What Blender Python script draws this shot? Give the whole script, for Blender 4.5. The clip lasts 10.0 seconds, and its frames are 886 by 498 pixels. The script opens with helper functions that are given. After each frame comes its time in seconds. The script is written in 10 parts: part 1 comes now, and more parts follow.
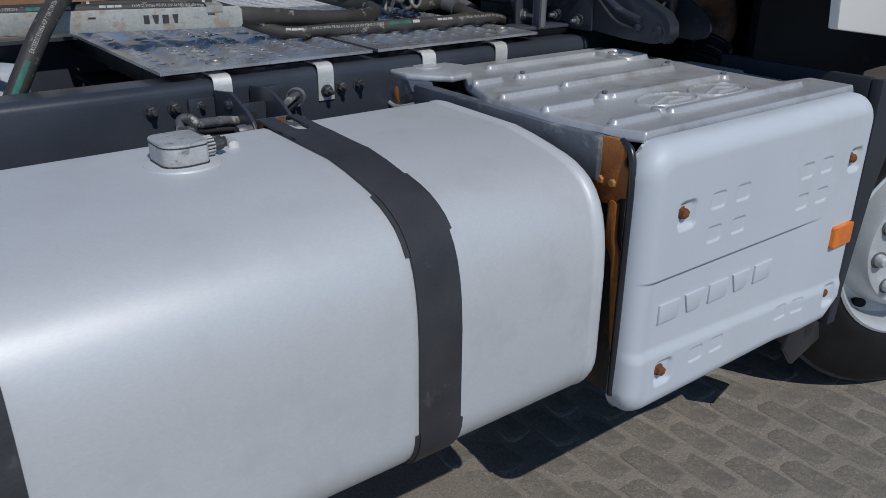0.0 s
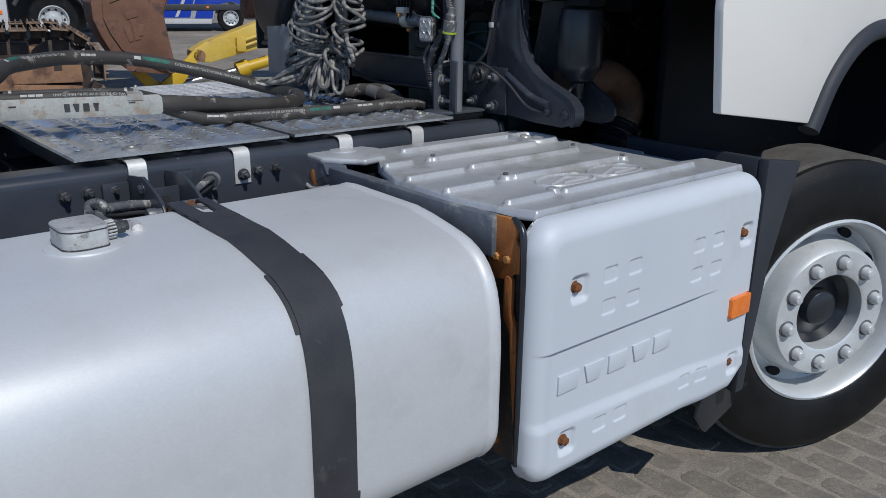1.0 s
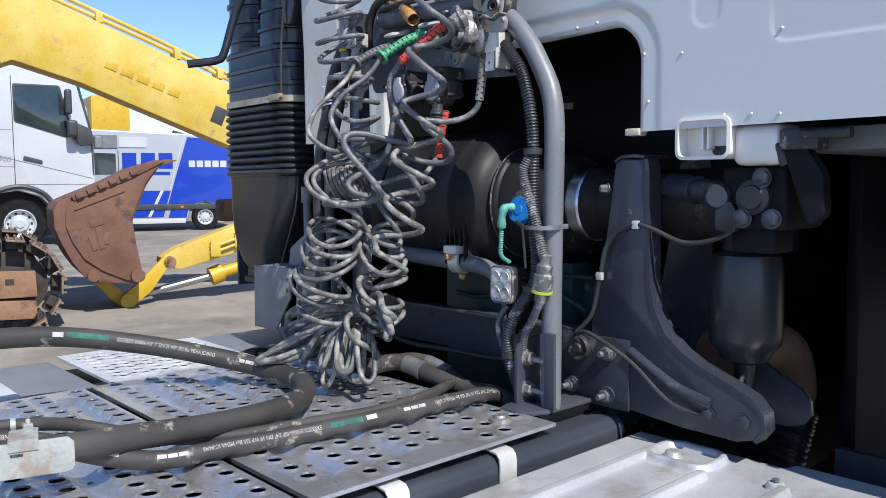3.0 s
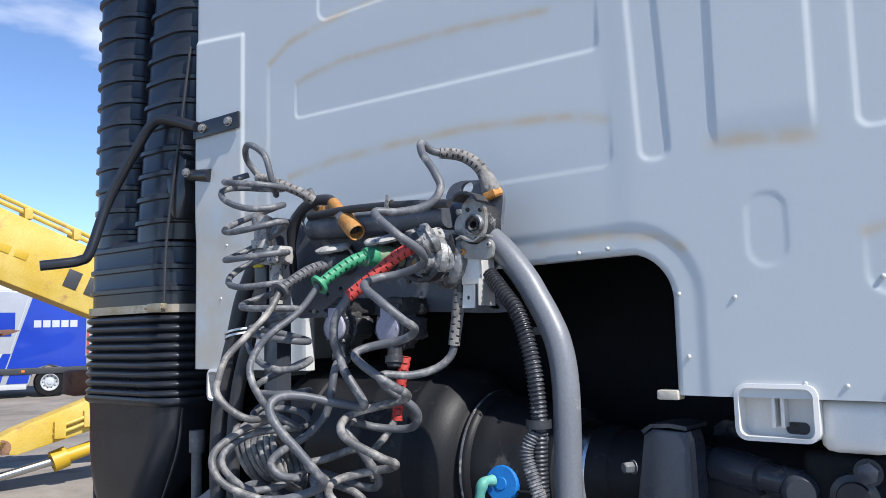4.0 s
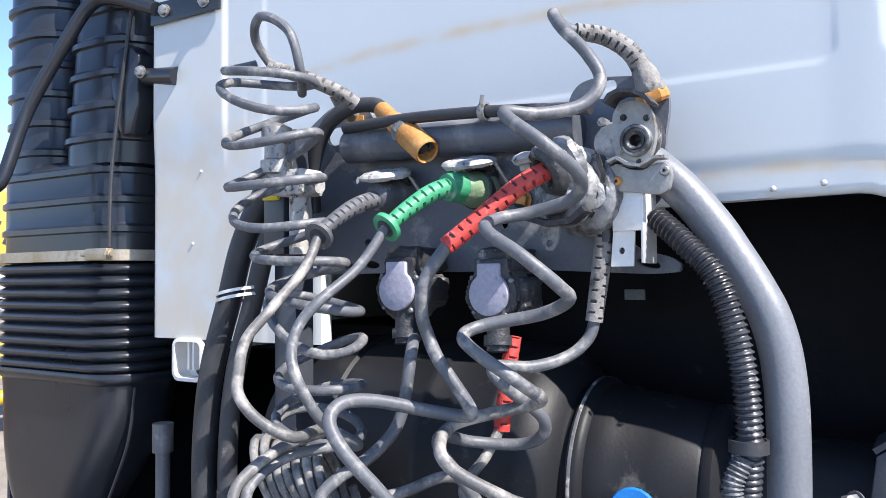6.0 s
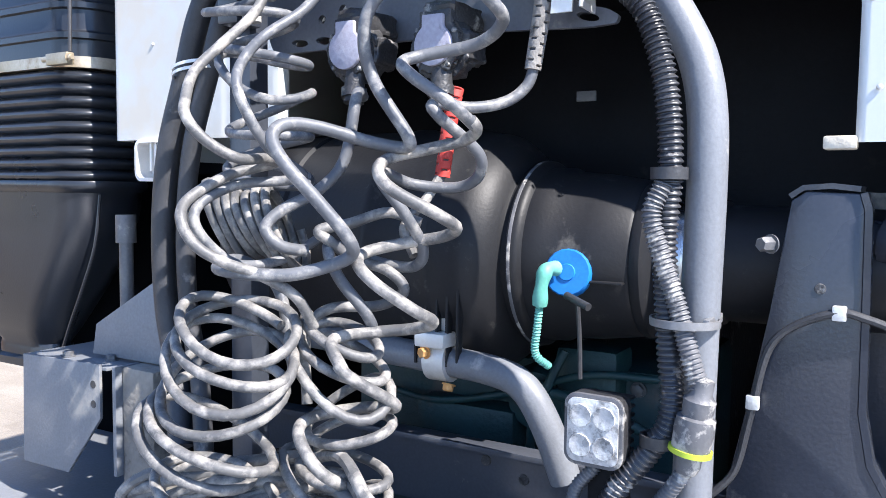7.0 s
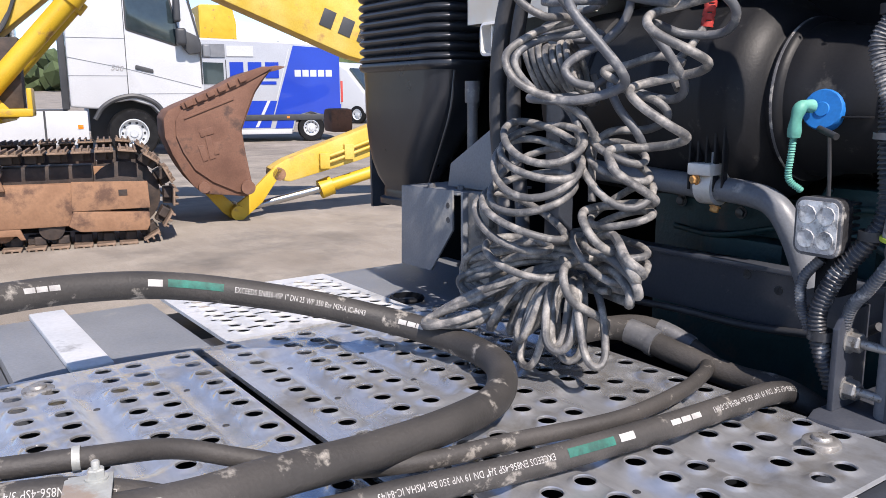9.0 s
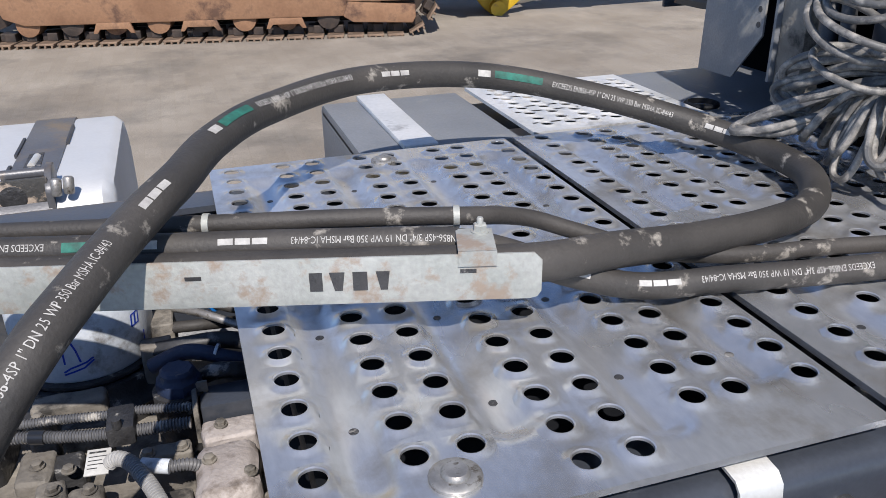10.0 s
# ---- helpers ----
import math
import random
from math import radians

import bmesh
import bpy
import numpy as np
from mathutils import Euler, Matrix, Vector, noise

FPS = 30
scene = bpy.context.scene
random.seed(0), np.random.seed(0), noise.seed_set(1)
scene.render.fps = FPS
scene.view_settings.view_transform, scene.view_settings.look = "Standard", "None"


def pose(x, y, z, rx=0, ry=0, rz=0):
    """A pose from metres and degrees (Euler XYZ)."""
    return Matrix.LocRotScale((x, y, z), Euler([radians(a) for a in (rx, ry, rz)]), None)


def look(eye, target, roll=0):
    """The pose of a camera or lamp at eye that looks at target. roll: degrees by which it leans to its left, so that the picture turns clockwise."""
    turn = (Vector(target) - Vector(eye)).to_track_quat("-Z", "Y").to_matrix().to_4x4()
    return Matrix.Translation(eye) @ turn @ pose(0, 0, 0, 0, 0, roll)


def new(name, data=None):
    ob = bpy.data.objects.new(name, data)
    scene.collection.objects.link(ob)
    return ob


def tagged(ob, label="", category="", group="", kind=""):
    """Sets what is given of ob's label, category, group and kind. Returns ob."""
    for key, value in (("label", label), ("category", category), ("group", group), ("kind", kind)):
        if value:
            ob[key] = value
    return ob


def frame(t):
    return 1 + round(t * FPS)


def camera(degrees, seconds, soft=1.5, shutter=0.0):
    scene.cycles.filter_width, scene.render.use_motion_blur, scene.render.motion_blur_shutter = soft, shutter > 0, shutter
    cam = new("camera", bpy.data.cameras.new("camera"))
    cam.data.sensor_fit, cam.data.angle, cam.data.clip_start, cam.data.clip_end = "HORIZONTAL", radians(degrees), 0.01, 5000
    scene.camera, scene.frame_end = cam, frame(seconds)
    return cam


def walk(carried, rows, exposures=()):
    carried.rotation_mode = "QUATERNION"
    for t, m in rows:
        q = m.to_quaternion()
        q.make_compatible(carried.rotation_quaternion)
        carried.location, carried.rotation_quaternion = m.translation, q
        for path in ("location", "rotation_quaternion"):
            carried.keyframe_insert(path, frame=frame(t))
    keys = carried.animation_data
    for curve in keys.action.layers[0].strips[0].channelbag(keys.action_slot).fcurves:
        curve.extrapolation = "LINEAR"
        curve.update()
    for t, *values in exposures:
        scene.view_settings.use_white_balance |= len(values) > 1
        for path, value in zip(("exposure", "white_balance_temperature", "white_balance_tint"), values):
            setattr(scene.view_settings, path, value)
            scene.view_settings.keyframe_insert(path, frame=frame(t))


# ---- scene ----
cam = camera(57.6, 10.0, soft=0.4)
PATH = [
    (0, (0.064, -0.089, 1.427), (1.184, 1.371, 0.643), 0.56),
    (0.5, (0.096, -0.211, 1.442), (1.291, 1.227, 0.732), 0.71),
    (1, (0.121, -0.206, 1.449), (1.355, 1.247, 0.845), 0.64),
    (1.5, (0.189, -0.04, 1.481), (1.446, 1.429, 0.968), 0.43),
    (2, (0.252, 0.173, 1.487), (1.532, 1.663, 1.111), 0.22),
    (2.2, (0.312, 0.278, 1.481), (1.594, 1.773, 1.129), 0.0),
    (3.3, (0.601, 0.796, 1.589), (2.008, 2.218, 1.557), -0.3),
    (3.5, (0.629, 0.887, 1.623), (2.092, 2.25, 1.688), -0.35),
    (3.8, (0.71, 1.001, 1.704), (2.23, 2.287, 1.899), -0.67),
    (4, (0.746, 1.092, 1.743), (2.312, 2.319, 1.948), -1.31),
    (4.5, (0.863, 1.316, 1.787), (2.452, 2.516, 1.975), -0.43),
    (5, (0.923, 1.511, 1.827), (2.577, 2.628, 1.954), -1.01),
    (5.2, (0.939, 1.535, 1.829), (2.6, 2.643, 1.947), -1.02),
    (6.3, (0.953, 1.548, 1.724), (2.661, 2.589, 1.754), -0.2),
    (6.5, (0.953, 1.541, 1.690), (2.665, 2.574, 1.677), 0.0),
    (7, (0.942, 1.491, 1.591), (2.656, 2.511, 1.445), 0.66),
    (7.5, (0.916, 1.429, 1.55), (2.617, 2.448, 1.294), 0.57),
    (8, (0.868, 1.354, 1.525), (2.423, 2.578, 1.236), -0.01),
    (8.5, (0.819, 1.285, 1.497), (2.231, 2.666, 1.185), -0.15),
    (9, (0.745, 1.219, 1.511), (1.879, 2.824, 1.142), -0.42),
    (9.5, (0.663, 1.185, 1.522), (1.476, 2.929, 0.976), -0.86),
    (10, (0.603, 1.184, 1.526), (1.154, 2.921, 0.702), -0.91),
]
LIGHT = [(0.0, -0.62, 6180, 9), (0.5, -0.38, 6185, 9), (1.0, -0.36, 6190, 9), (1.5, -0.22, 6210, 9), (2.0, 0.08, 6250, 10), (2.2, 0.25, 6250, 10), (3.3, 0.6, 6250, 12), (4.5, 0.65, 6270, 12), (5.2, 0.8, 6350, 13), (6.3, 1.52, 6370, 14), (7.0, 1.78, 6290, 14), (7.5, 1.88, 6290, 14), (8.0, 1.4, 6420, 16), (8.5, 1.2, 6570, 18), (9.0, 0.85, 6720, 17), (10.0, 0.5, 6570, 13)]
walk(cam, [(t, look(eye, target, roll)) for t, eye, target, roll in PATH], LIGHT)

# ---- light ----
SUN = Vector((-0.12, -0.65, 0.75)).normalized()
world = bpy.data.worlds.new("sky")
scene.world = world
world.use_nodes = True
wn, wl = world.node_tree.nodes, world.node_tree.links
wn.clear()
sky = wn.new("ShaderNodeTexSky")
sky.sky_type, sky.sun_disc = "NISHITA", False
sky.sun_elevation = math.asin(SUN.z)
sky.sun_rotation = math.atan2(SUN.x, SUN.y)
sky.air_density, sky.dust_density, sky.ozone_density = 0.70, 0.0, 4.0
coord = wn.new("ShaderNodeTexCoord")
cloud = wn.new("ShaderNodeTexNoise")
cloud.inputs["Scale"].default_value, cloud.inputs["Detail"].default_value = 3.2, 6.0
stretch = wn.new("ShaderNodeMapping")
stretch.inputs["Scale"].default_value = (1.0, 1.0, 3.0)
ramp = wn.new("ShaderNodeValToRGB")
ramp.color_ramp.elements[0].position, ramp.color_ramp.elements[1].position = 0.60, 0.86
mix = wn.new("ShaderNodeMixRGB")
mix.inputs["Color2"].default_value = (7.0, 7.1, 7.3, 1.0)
back = wn.new("ShaderNodeBackground")
back.inputs["Strength"].default_value = 0.135
wout = wn.new("ShaderNodeOutputWorld")
wl.new(coord.outputs["Generated"], stretch.inputs["Vector"])
wl.new(stretch.outputs["Vector"], cloud.inputs["Vector"])
wl.new(cloud.outputs["Fac"], ramp.inputs["Fac"])
wl.new(ramp.outputs["Color"], mix.inputs["Fac"])
wl.new(sky.outputs["Color"], mix.inputs["Color1"])
wl.new(mix.outputs["Color"], back.inputs["Color"])
wl.new(back.outputs["Background"], wout.inputs["Surface"])
sun = new("sun", bpy.data.lights.new("sun", "SUN"))
sun.data.energy, sun.data.angle, sun.data.color = 4.2, radians(0.55), (1.0, 0.955, 0.88)
sun.matrix_world = look(SUN * 30, (0, 0, 0))

# ---- materials ----
def mat(name, c1, c2=None, rough=0.5, metal=0.0, scale=6.0, fine=90.0, bump=0.1, dirt=None, dirt_at=0.62, dirt_scale=3.0,
        rough2=None, stretch=(1, 1, 1), vary=0.0, coat=0.0, island=False, soft=0.12, speckle=None, spec=0.5, wave=None, grainy=0.22):
    """A worn surface: a broad mottling from c1 to c2, a fine grain in colour and relief, and dirt in blotches."""
    m = bpy.data.materials.new(name)
    m.use_nodes = True
    n, l = m.node_tree.nodes, m.node_tree.links
    bsdf = n["Principled BSDF"]
    c2 = c2 or c1
    tc = n.new("ShaderNodeTexCoord")
    mp = n.new("ShaderNodeMapping")
    mp.inputs["Scale"].default_value = stretch
    l.new(tc.outputs["Object"], mp.inputs["Vector"])
    broad = n.new("ShaderNodeTexNoise")
    broad.inputs["Scale"].default_value, broad.inputs["Detail"].default_value = scale, 5.0
    l.new(mp.outputs["Vector"], broad.inputs["Vector"])
    grain = n.new("ShaderNodeTexNoise")
    grain.inputs["Scale"].default_value, grain.inputs["Detail"].default_value = fine, 3.0
    l.new(mp.outputs["Vector"], grain.inputs["Vector"])
    cr = n.new("ShaderNodeValToRGB")
    cr.color_ramp.elements[0].position, cr.color_ramp.elements[1].position = 0.32, 0.68
    cr.color_ramp.elements[0].color, cr.color_ramp.elements[1].color = (*c1, 1), (*c2, 1)
    l.new(broad.outputs["Fac"], cr.inputs["Fac"])
    colour = cr.outputs["Color"]
    fine_mix = n.new("ShaderNodeMixRGB")
    fine_mix.blend_type = "OVERLAY"
    fine_mix.inputs["Fac"].default_value = grainy
    l.new(colour, fine_mix.inputs["Color1"])
    l.new(grain.outputs["Fac"], fine_mix.inputs["Color2"])
    colour = fine_mix.outputs["Color"]
    if speckle:
        sp = n.new("ShaderNodeTexNoise")
        sp.inputs["Scale"].default_value, sp.inputs["Detail"].default_value = fine * 0.5, 4.0
        l.new(tc.outputs["Object"], sp.inputs["Vector"])
        sr = n.new("ShaderNodeValToRGB")
        sr.color_ramp.elements[0].position, sr.color_ramp.elements[1].position = 0.60, 0.68
        l.new(sp.outputs["Fac"], sr.inputs["Fac"])
        sm = n.new("ShaderNodeMixRGB")
        sm.inputs["Color2"].default_value = (*speckle, 1)
        l.new(sr.outputs["Color"], sm.inputs["Fac"])
        l.new(colour, sm.inputs["Color1"])
        colour = sm.outputs["Color"]
    if dirt:
        dn = n.new("ShaderNodeTexNoise")
        dn.inputs["Scale"].default_value, dn.inputs["Detail"].default_value, dn.inputs["Roughness"].default_value = dirt_scale, 8.0, 0.65
        l.new(tc.outputs["Object"], dn.inputs["Vector"])
        dr = n.new("ShaderNodeValToRGB")
        dr.color_ramp.elements[0].position, dr.color_ramp.elements[1].position = dirt_at - soft / 2, dirt_at + soft / 2
        l.new(dn.outputs["Fac"], dr.inputs["Fac"])
        dm = n.new("ShaderNodeMixRGB")
        dm.inputs["Color2"].default_value = (*dirt, 1)
        l.new(dr.outputs["Color"], dm.inputs["Fac"])
        l.new(colour, dm.inputs["Color1"])
        colour = dm.outputs["Color"]
    if vary:
        if island:
            rnd = n.new("ShaderNodeNewGeometry").outputs["Random Per Island"]
        else:
            rnd = n.new("ShaderNodeObjectInfo").outputs["Random"]
        hsv = n.new("ShaderNodeHueSaturation")
        mr = n.new("ShaderNodeMapRange")
        mr.inputs["To Min"].default_value, mr.inputs["To Max"].default_value = 1 - vary, 1 + vary
        l.new(rnd, mr.inputs["Value"])
        l.new(mr.outputs["Result"], hsv.inputs["Value"])
        l.new(colour, hsv.inputs["Color"])
        colour = hsv.outputs["Color"]
    l.new(colour, bsdf.inputs["Base Color"])
    rr = n.new("ShaderNodeMapRange")
    rr.inputs["To Min"].default_value, rr.inputs["To Max"].default_value = rough, rough2 if rough2 is not None else min(1.0, rough + 0.15)
    l.new(broad.outputs["Fac"], rr.inputs["Value"])
    l.new(rr.outputs["Result"], bsdf.inputs["Roughness"])
    bsdf.inputs["Metallic"].default_value = metal
    bsdf.inputs["Specular IOR Level"].default_value = spec
    bsdf.inputs["Coat Weight"].default_value = coat
    if bump:
        bp = n.new("ShaderNodeBump")
        bp.inputs["Strength"].default_value, bp.inputs["Distance"].default_value = min(1.0, bump), 0.004
        l.new(grain.outputs["Fac"], bp.inputs["Height"])
        l.new(bp.outputs["Normal"], bsdf.inputs["Normal"])
        if wave:
            wn_ = n.new("ShaderNodeTexNoise")
            wn_.inputs["Scale"].default_value, wn_.inputs["Detail"].default_value = wave[0], 2.0
            l.new(tc.outputs["Object"], wn_.inputs["Vector"])
            wb = n.new("ShaderNodeBump")
            wb.inputs["Strength"].default_value, wb.inputs["Distance"].default_value = 1.0, wave[1]
            l.new(wn_.outputs["Fac"], wb.inputs["Height"])
            l.new(wb.outputs["Normal"], bp.inputs["Normal"])
    return m


M = {}
M["alu_tank"] = mat("tank_aluminium", (0.535, 0.55, 0.568), (0.605, 0.617, 0.63), 0.44, 0.22, 2.0, 420, 0.006, stretch=(0.35, 1, 1), dirt=(0.515, 0.524, 0.535), dirt_at=0.62, dirt_scale=11, rough2=0.56, soft=0.25, grainy=0.12)
M["strap"] = mat("strap_rubber_black", (0.028, 0.029, 0.034), (0.046, 0.047, 0.053), 0.42, 0.0, 9, 240, 0.1, dirt=(0.11, 0.108, 0.105), dirt_at=0.66, dirt_scale=8, spec=0.4)
M["frame_grey"] = mat("chassis_grey_paint", (0.030, 0.035, 0.046), (0.045, 0.051, 0.064), 0.25, 0.0, 4, 220, 0.04, dirt=(0.11, 0.108, 0.105), dirt_at=0.70, dirt_scale=6, spec=0.5, rough2=0.36)
# near-black base: the shade of cavities and undersides is put into this colour
M["frame_dark"] = mat("shade_dark_underbody", (0.005, 0.006, 0.008), (0.011, 0.012, 0.015), 0.5, 0.0, 6, 160, 0.15, dirt=(0.035, 0.032, 0.03), dirt_at=0.7, dirt_scale=9, spec=0.15)
M["black_plastic"] = mat("black_plastic", (0.014, 0.016, 0.021), (0.022, 0.025, 0.031), 0.24, 0.0, 5, 260, 0.05, dirt=(0.06, 0.058, 0.055), dirt_at=0.74, dirt_scale=8, soft=0.2, rough2=0.34)
M["bracket_grey"] = mat("grey_bracket_paint", (0.044, 0.049, 0.062), (0.064, 0.070, 0.084), 0.27, 0.0, 5, 220, 0.06, dirt=(0.2, 0.195, 0.185), dirt_at=0.67, dirt_scale=11, soft=0.08, wave=(9, 0.004))
M["side_grey"] = mat("mid_grey_bracket_paint", (0.13, 0.14, 0.155), (0.18, 0.19, 0.205), 0.4, 0.0, 5, 220, 0.1, dirt=(0.26, 0.25, 0.23), dirt_at=0.66, dirt_scale=9)
M["arm_dark"] = mat("blue_black_suspension_paint", (0.026, 0.030, 0.041), (0.042, 0.047, 0.060), 0.22, 0.0, 5, 200, 0.08, dirt=(0.13, 0.126, 0.118), dirt_at=0.66, dirt_scale=12, soft=0.12, spec=0.5, rough2=0.34)
M["plate_grey"] = mat("scuffed_grey_plate", (0.085, 0.093, 0.112), (0.125, 0.133, 0.150), 0.36, 0.0, 6, 200, 0.12, dirt=(0.30, 0.285, 0.265), dirt_at=0.62, dirt_scale=12, soft=0.12)
M["tube_blue"] = mat("dusty_blue_black_tube", (0.060, 0.068, 0.086), (0.10, 0.106, 0.12), 0.32, 0.0, 6, 200, 0.06, dirt=(0.24, 0.235, 0.23), dirt_at=0.64, dirt_scale=10, soft=0.2)
M["grey_plastic"] = mat("grey_plastic", (0.026, 0.030, 0.038), (0.036, 0.040, 0.049), 0.5, 0.0, 5, 320, 0.12, dirt=(0.13, 0.13, 0.12), dirt_at=0.72, dirt_scale=7, spec=0.3)
M["cover"] = mat("light_grey_plastic_cover", (0.50, 0.535, 0.58), (0.535, 0.57, 0.61), 0.42, 0.0, 3, 420, 0.012, dirt=(0.44, 0.45, 0.46), dirt_at=0.7, soft=0.3, grainy=0.04)
M["lid"] = mat("weathered_lid_aluminium", (0.39, 0.403, 0.42), (0.52, 0.53, 0.545), 0.31, 0.28, 7, 300, 0.06, dirt=(0.30, 0.288, 0.268), dirt_at=0.59, dirt_scale=9, soft=0.18, rough2=0.46, stretch=(0.5, 1, 1), grainy=0.16)
# dark blue-grey galvanising, with the shade at the lid put into its colour
M["galv_shaded"] = mat("dull_shaded_galvanised_beam", (0.10, 0.115, 0.14), (0.17, 0.185, 0.21), 0.42, 0.35, 9, 200, 0.1, dirt=(0.36, 0.36, 0.35), dirt_at=0.62, dirt_scale=14, soft=0.16)
M["tie_grey"] = mat("grey_strap_metal", (0.15, 0.15, 0.155), (0.24, 0.24, 0.245), 0.4, 0.4, 30, 200, 0.1)
M["engine_teal"] = mat("dark_green_engine_paint", (0.008, 0.040, 0.045), (0.015, 0.06, 0.065), 0.45, 0.0, 9, 120, 0.3, dirt=(0.06, 0.06, 0.055), dirt_at=0.63, dirt_scale=12)
M["sleeve_dust"] = mat("dust_caked_rubber_sleeve", (0.17, 0.16, 0.15), (0.27, 0.255, 0.235), 0.7, 0.0, 40, 200, 0.3, dirt=(0.06, 0.058, 0.055), dirt_at=0.58, dirt_scale=50)
M["clamp_tan"] = mat("stained_clamp_band", (0.34, 0.27, 0.17), (0.50, 0.45, 0.37), 0.36, 0.55, 9, 200, 0.08, dirt=(0.22, 0.15, 0.08), dirt_at=0.62, dirt_scale=12)
M["galv"] = mat("galvanised_tread_plate", (0.46, 0.475, 0.50), (0.61, 0.62, 0.64), 0.19, 0.76, 6, 160, 0.08, dirt=(0.37, 0.345, 0.31), dirt_at=0.60, dirt_scale=9, soft=0.2, rough2=0.36, stretch=(1, 0.35, 1), grainy=0.20)
M["galv_pale"] = mat("pale_worn_tread_plate", (0.56, 0.57, 0.57), (0.70, 0.70, 0.70), 0.5, 0.5, 6, 120, 0.2, dirt=(0.30, 0.30, 0.30), dirt_at=0.62, dirt_scale=9)
M["strip"] = mat("bare_strip_metal", (0.62, 0.61, 0.58), (0.74, 0.73, 0.70), 0.42, 0.5, 14, 200, 0.12, dirt=(0.42, 0.38, 0.33), dirt_at=0.68, dirt_scale=16)
M["zinc"] = mat("dulled_zinc_bolt", (0.26, 0.25, 0.24), (0.42, 0.41, 0.39), 0.42, 0.7, 60, 200, 0.1, dirt=(0.13, 0.11, 0.09), dirt_at=0.60, dirt_scale=120)
M["bolt_dark"] = mat("grey_painted_bolt", (0.10, 0.105, 0.115), (0.16, 0.16, 0.165), 0.4, 0.3, 30, 200, 0.1, dirt=(0.3, 0.29, 0.27), dirt_at=0.66, dirt_scale=60)
M["bolt_steel"] = mat("blackened_steel_bolt", (0.05, 0.052, 0.058), (0.11, 0.11, 0.112), 0.30, 0.5, 40, 200, 0.1, dirt=(0.26, 0.25, 0.23), dirt_at=0.66, dirt_scale=90)
M["rust"] = mat("flaking_rust", (0.27, 0.085, 0.018), (0.40, 0.15, 0.035), 0.7, 0.0, 14, 180, 0.25, dirt=(0.05, 0.032, 0.024), dirt_at=0.60, dirt_scale=7, soft=0.12)
M["rust_bolt"] = mat("rusty_bolt", (0.12, 0.05, 0.02), (0.24, 0.09, 0.03), 0.8, 0.1, 60, 300, 0.4)
M["rust_dark"] = mat("rust_stained_black_steel", (0.026, 0.024, 0.023), (0.05, 0.043, 0.038), 0.55, 0.0, 9, 180, 0.3, dirt=(0.20, 0.075, 0.022), dirt_at=0.60, dirt_scale=9)
M["amber"] = mat("amber_reflector", (0.75, 0.16, 0.01), (0.85, 0.22, 0.015), 0.15, 0.0, 60, 400, 0.15, coat=0.6)
M["white_paint"] = mat("cream_white_paint", (0.72, 0.70, 0.655), (0.75, 0.73, 0.69), 0.28, 0.0, 2, 400, 0.02, dirt=(0.66, 0.63, 0.56), dirt_at=0.74, coat=0.3)
M["cab_paint"] = mat("pale_grey_cab_paint", (0.560, 0.588, 0.585), (0.587, 0.611, 0.604), 0.38, 0.0, 1.5, 380, 0.004, dirt=(0.55, 0.545, 0.50), dirt_at=0.72, dirt_scale=2, soft=0.3, grainy=0.04)
M["sealant"] = mat("tan_dust", (0.50, 0.45, 0.36), (0.58, 0.54, 0.46), 0.7, 0.0, 20, 120, 0.3)
M["cap_dust"] = mat("dust_caked_casting", (0.30, 0.29, 0.27), (0.44, 0.425, 0.40), 0.65, 0.0, 40, 160, 0.5, dirt=(0.055, 0.053, 0.05), dirt_at=0.60, dirt_scale=70, soft=0.08)
M["valve_face"] = mat("worn_valve_casting", (0.27, 0.265, 0.25), (0.38, 0.37, 0.345), 0.40, 0.4, 30, 180, 0.15, dirt=(0.16, 0.115, 0.06), dirt_at=0.64, dirt_scale=40, soft=0.1)
M["green_pale"] = mat("dusty_pale_green_plug", (0.10, 0.19, 0.10), (0.19, 0.27, 0.16), 0.5, 0.0, 30, 200, 0.2, dirt=(0.30, 0.27, 0.20), dirt_at=0.56, dirt_scale=45, soft=0.15)
M["hose"] = mat("hydraulic_hose_rubber", (0.028, 0.026, 0.0245), (0.054, 0.049, 0.045), 0.55, 0.0, 9, 240, 0.18, dirt=(0.30, 0.275, 0.24), dirt_at=0.645, dirt_scale=24, soft=0.09, rough2=0.75)
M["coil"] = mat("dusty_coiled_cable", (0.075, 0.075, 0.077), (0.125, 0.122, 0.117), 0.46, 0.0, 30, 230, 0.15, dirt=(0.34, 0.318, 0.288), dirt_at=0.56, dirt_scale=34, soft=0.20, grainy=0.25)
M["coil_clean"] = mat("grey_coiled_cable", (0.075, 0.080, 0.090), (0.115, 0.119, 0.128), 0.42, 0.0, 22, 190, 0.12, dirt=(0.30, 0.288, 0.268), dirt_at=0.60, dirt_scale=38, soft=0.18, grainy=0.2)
M["cable"] = mat("black_cable", (0.020, 0.021, 0.024), (0.04, 0.041, 0.045), 0.45, 0.0, 16, 200, 0.15, dirt=(0.2, 0.19, 0.18), dirt_at=0.68, dirt_scale=22)
M["conduit"] = mat("corrugated_conduit", (0.06, 0.063, 0.07), (0.12, 0.12, 0.127), 0.42, 0.0, 20, 200, 0.1, dirt=(0.36, 0.345, 0.32), dirt_at=0.58, dirt_scale=30, soft=0.08)
M["conduit_black"] = mat("black_corrugated_conduit", (0.018, 0.019, 0.023), (0.04, 0.041, 0.046), 0.30, 0.0, 20, 200, 0.1, dirt=(0.26, 0.25, 0.24), dirt_at=0.62, dirt_scale=30, soft=0.08)
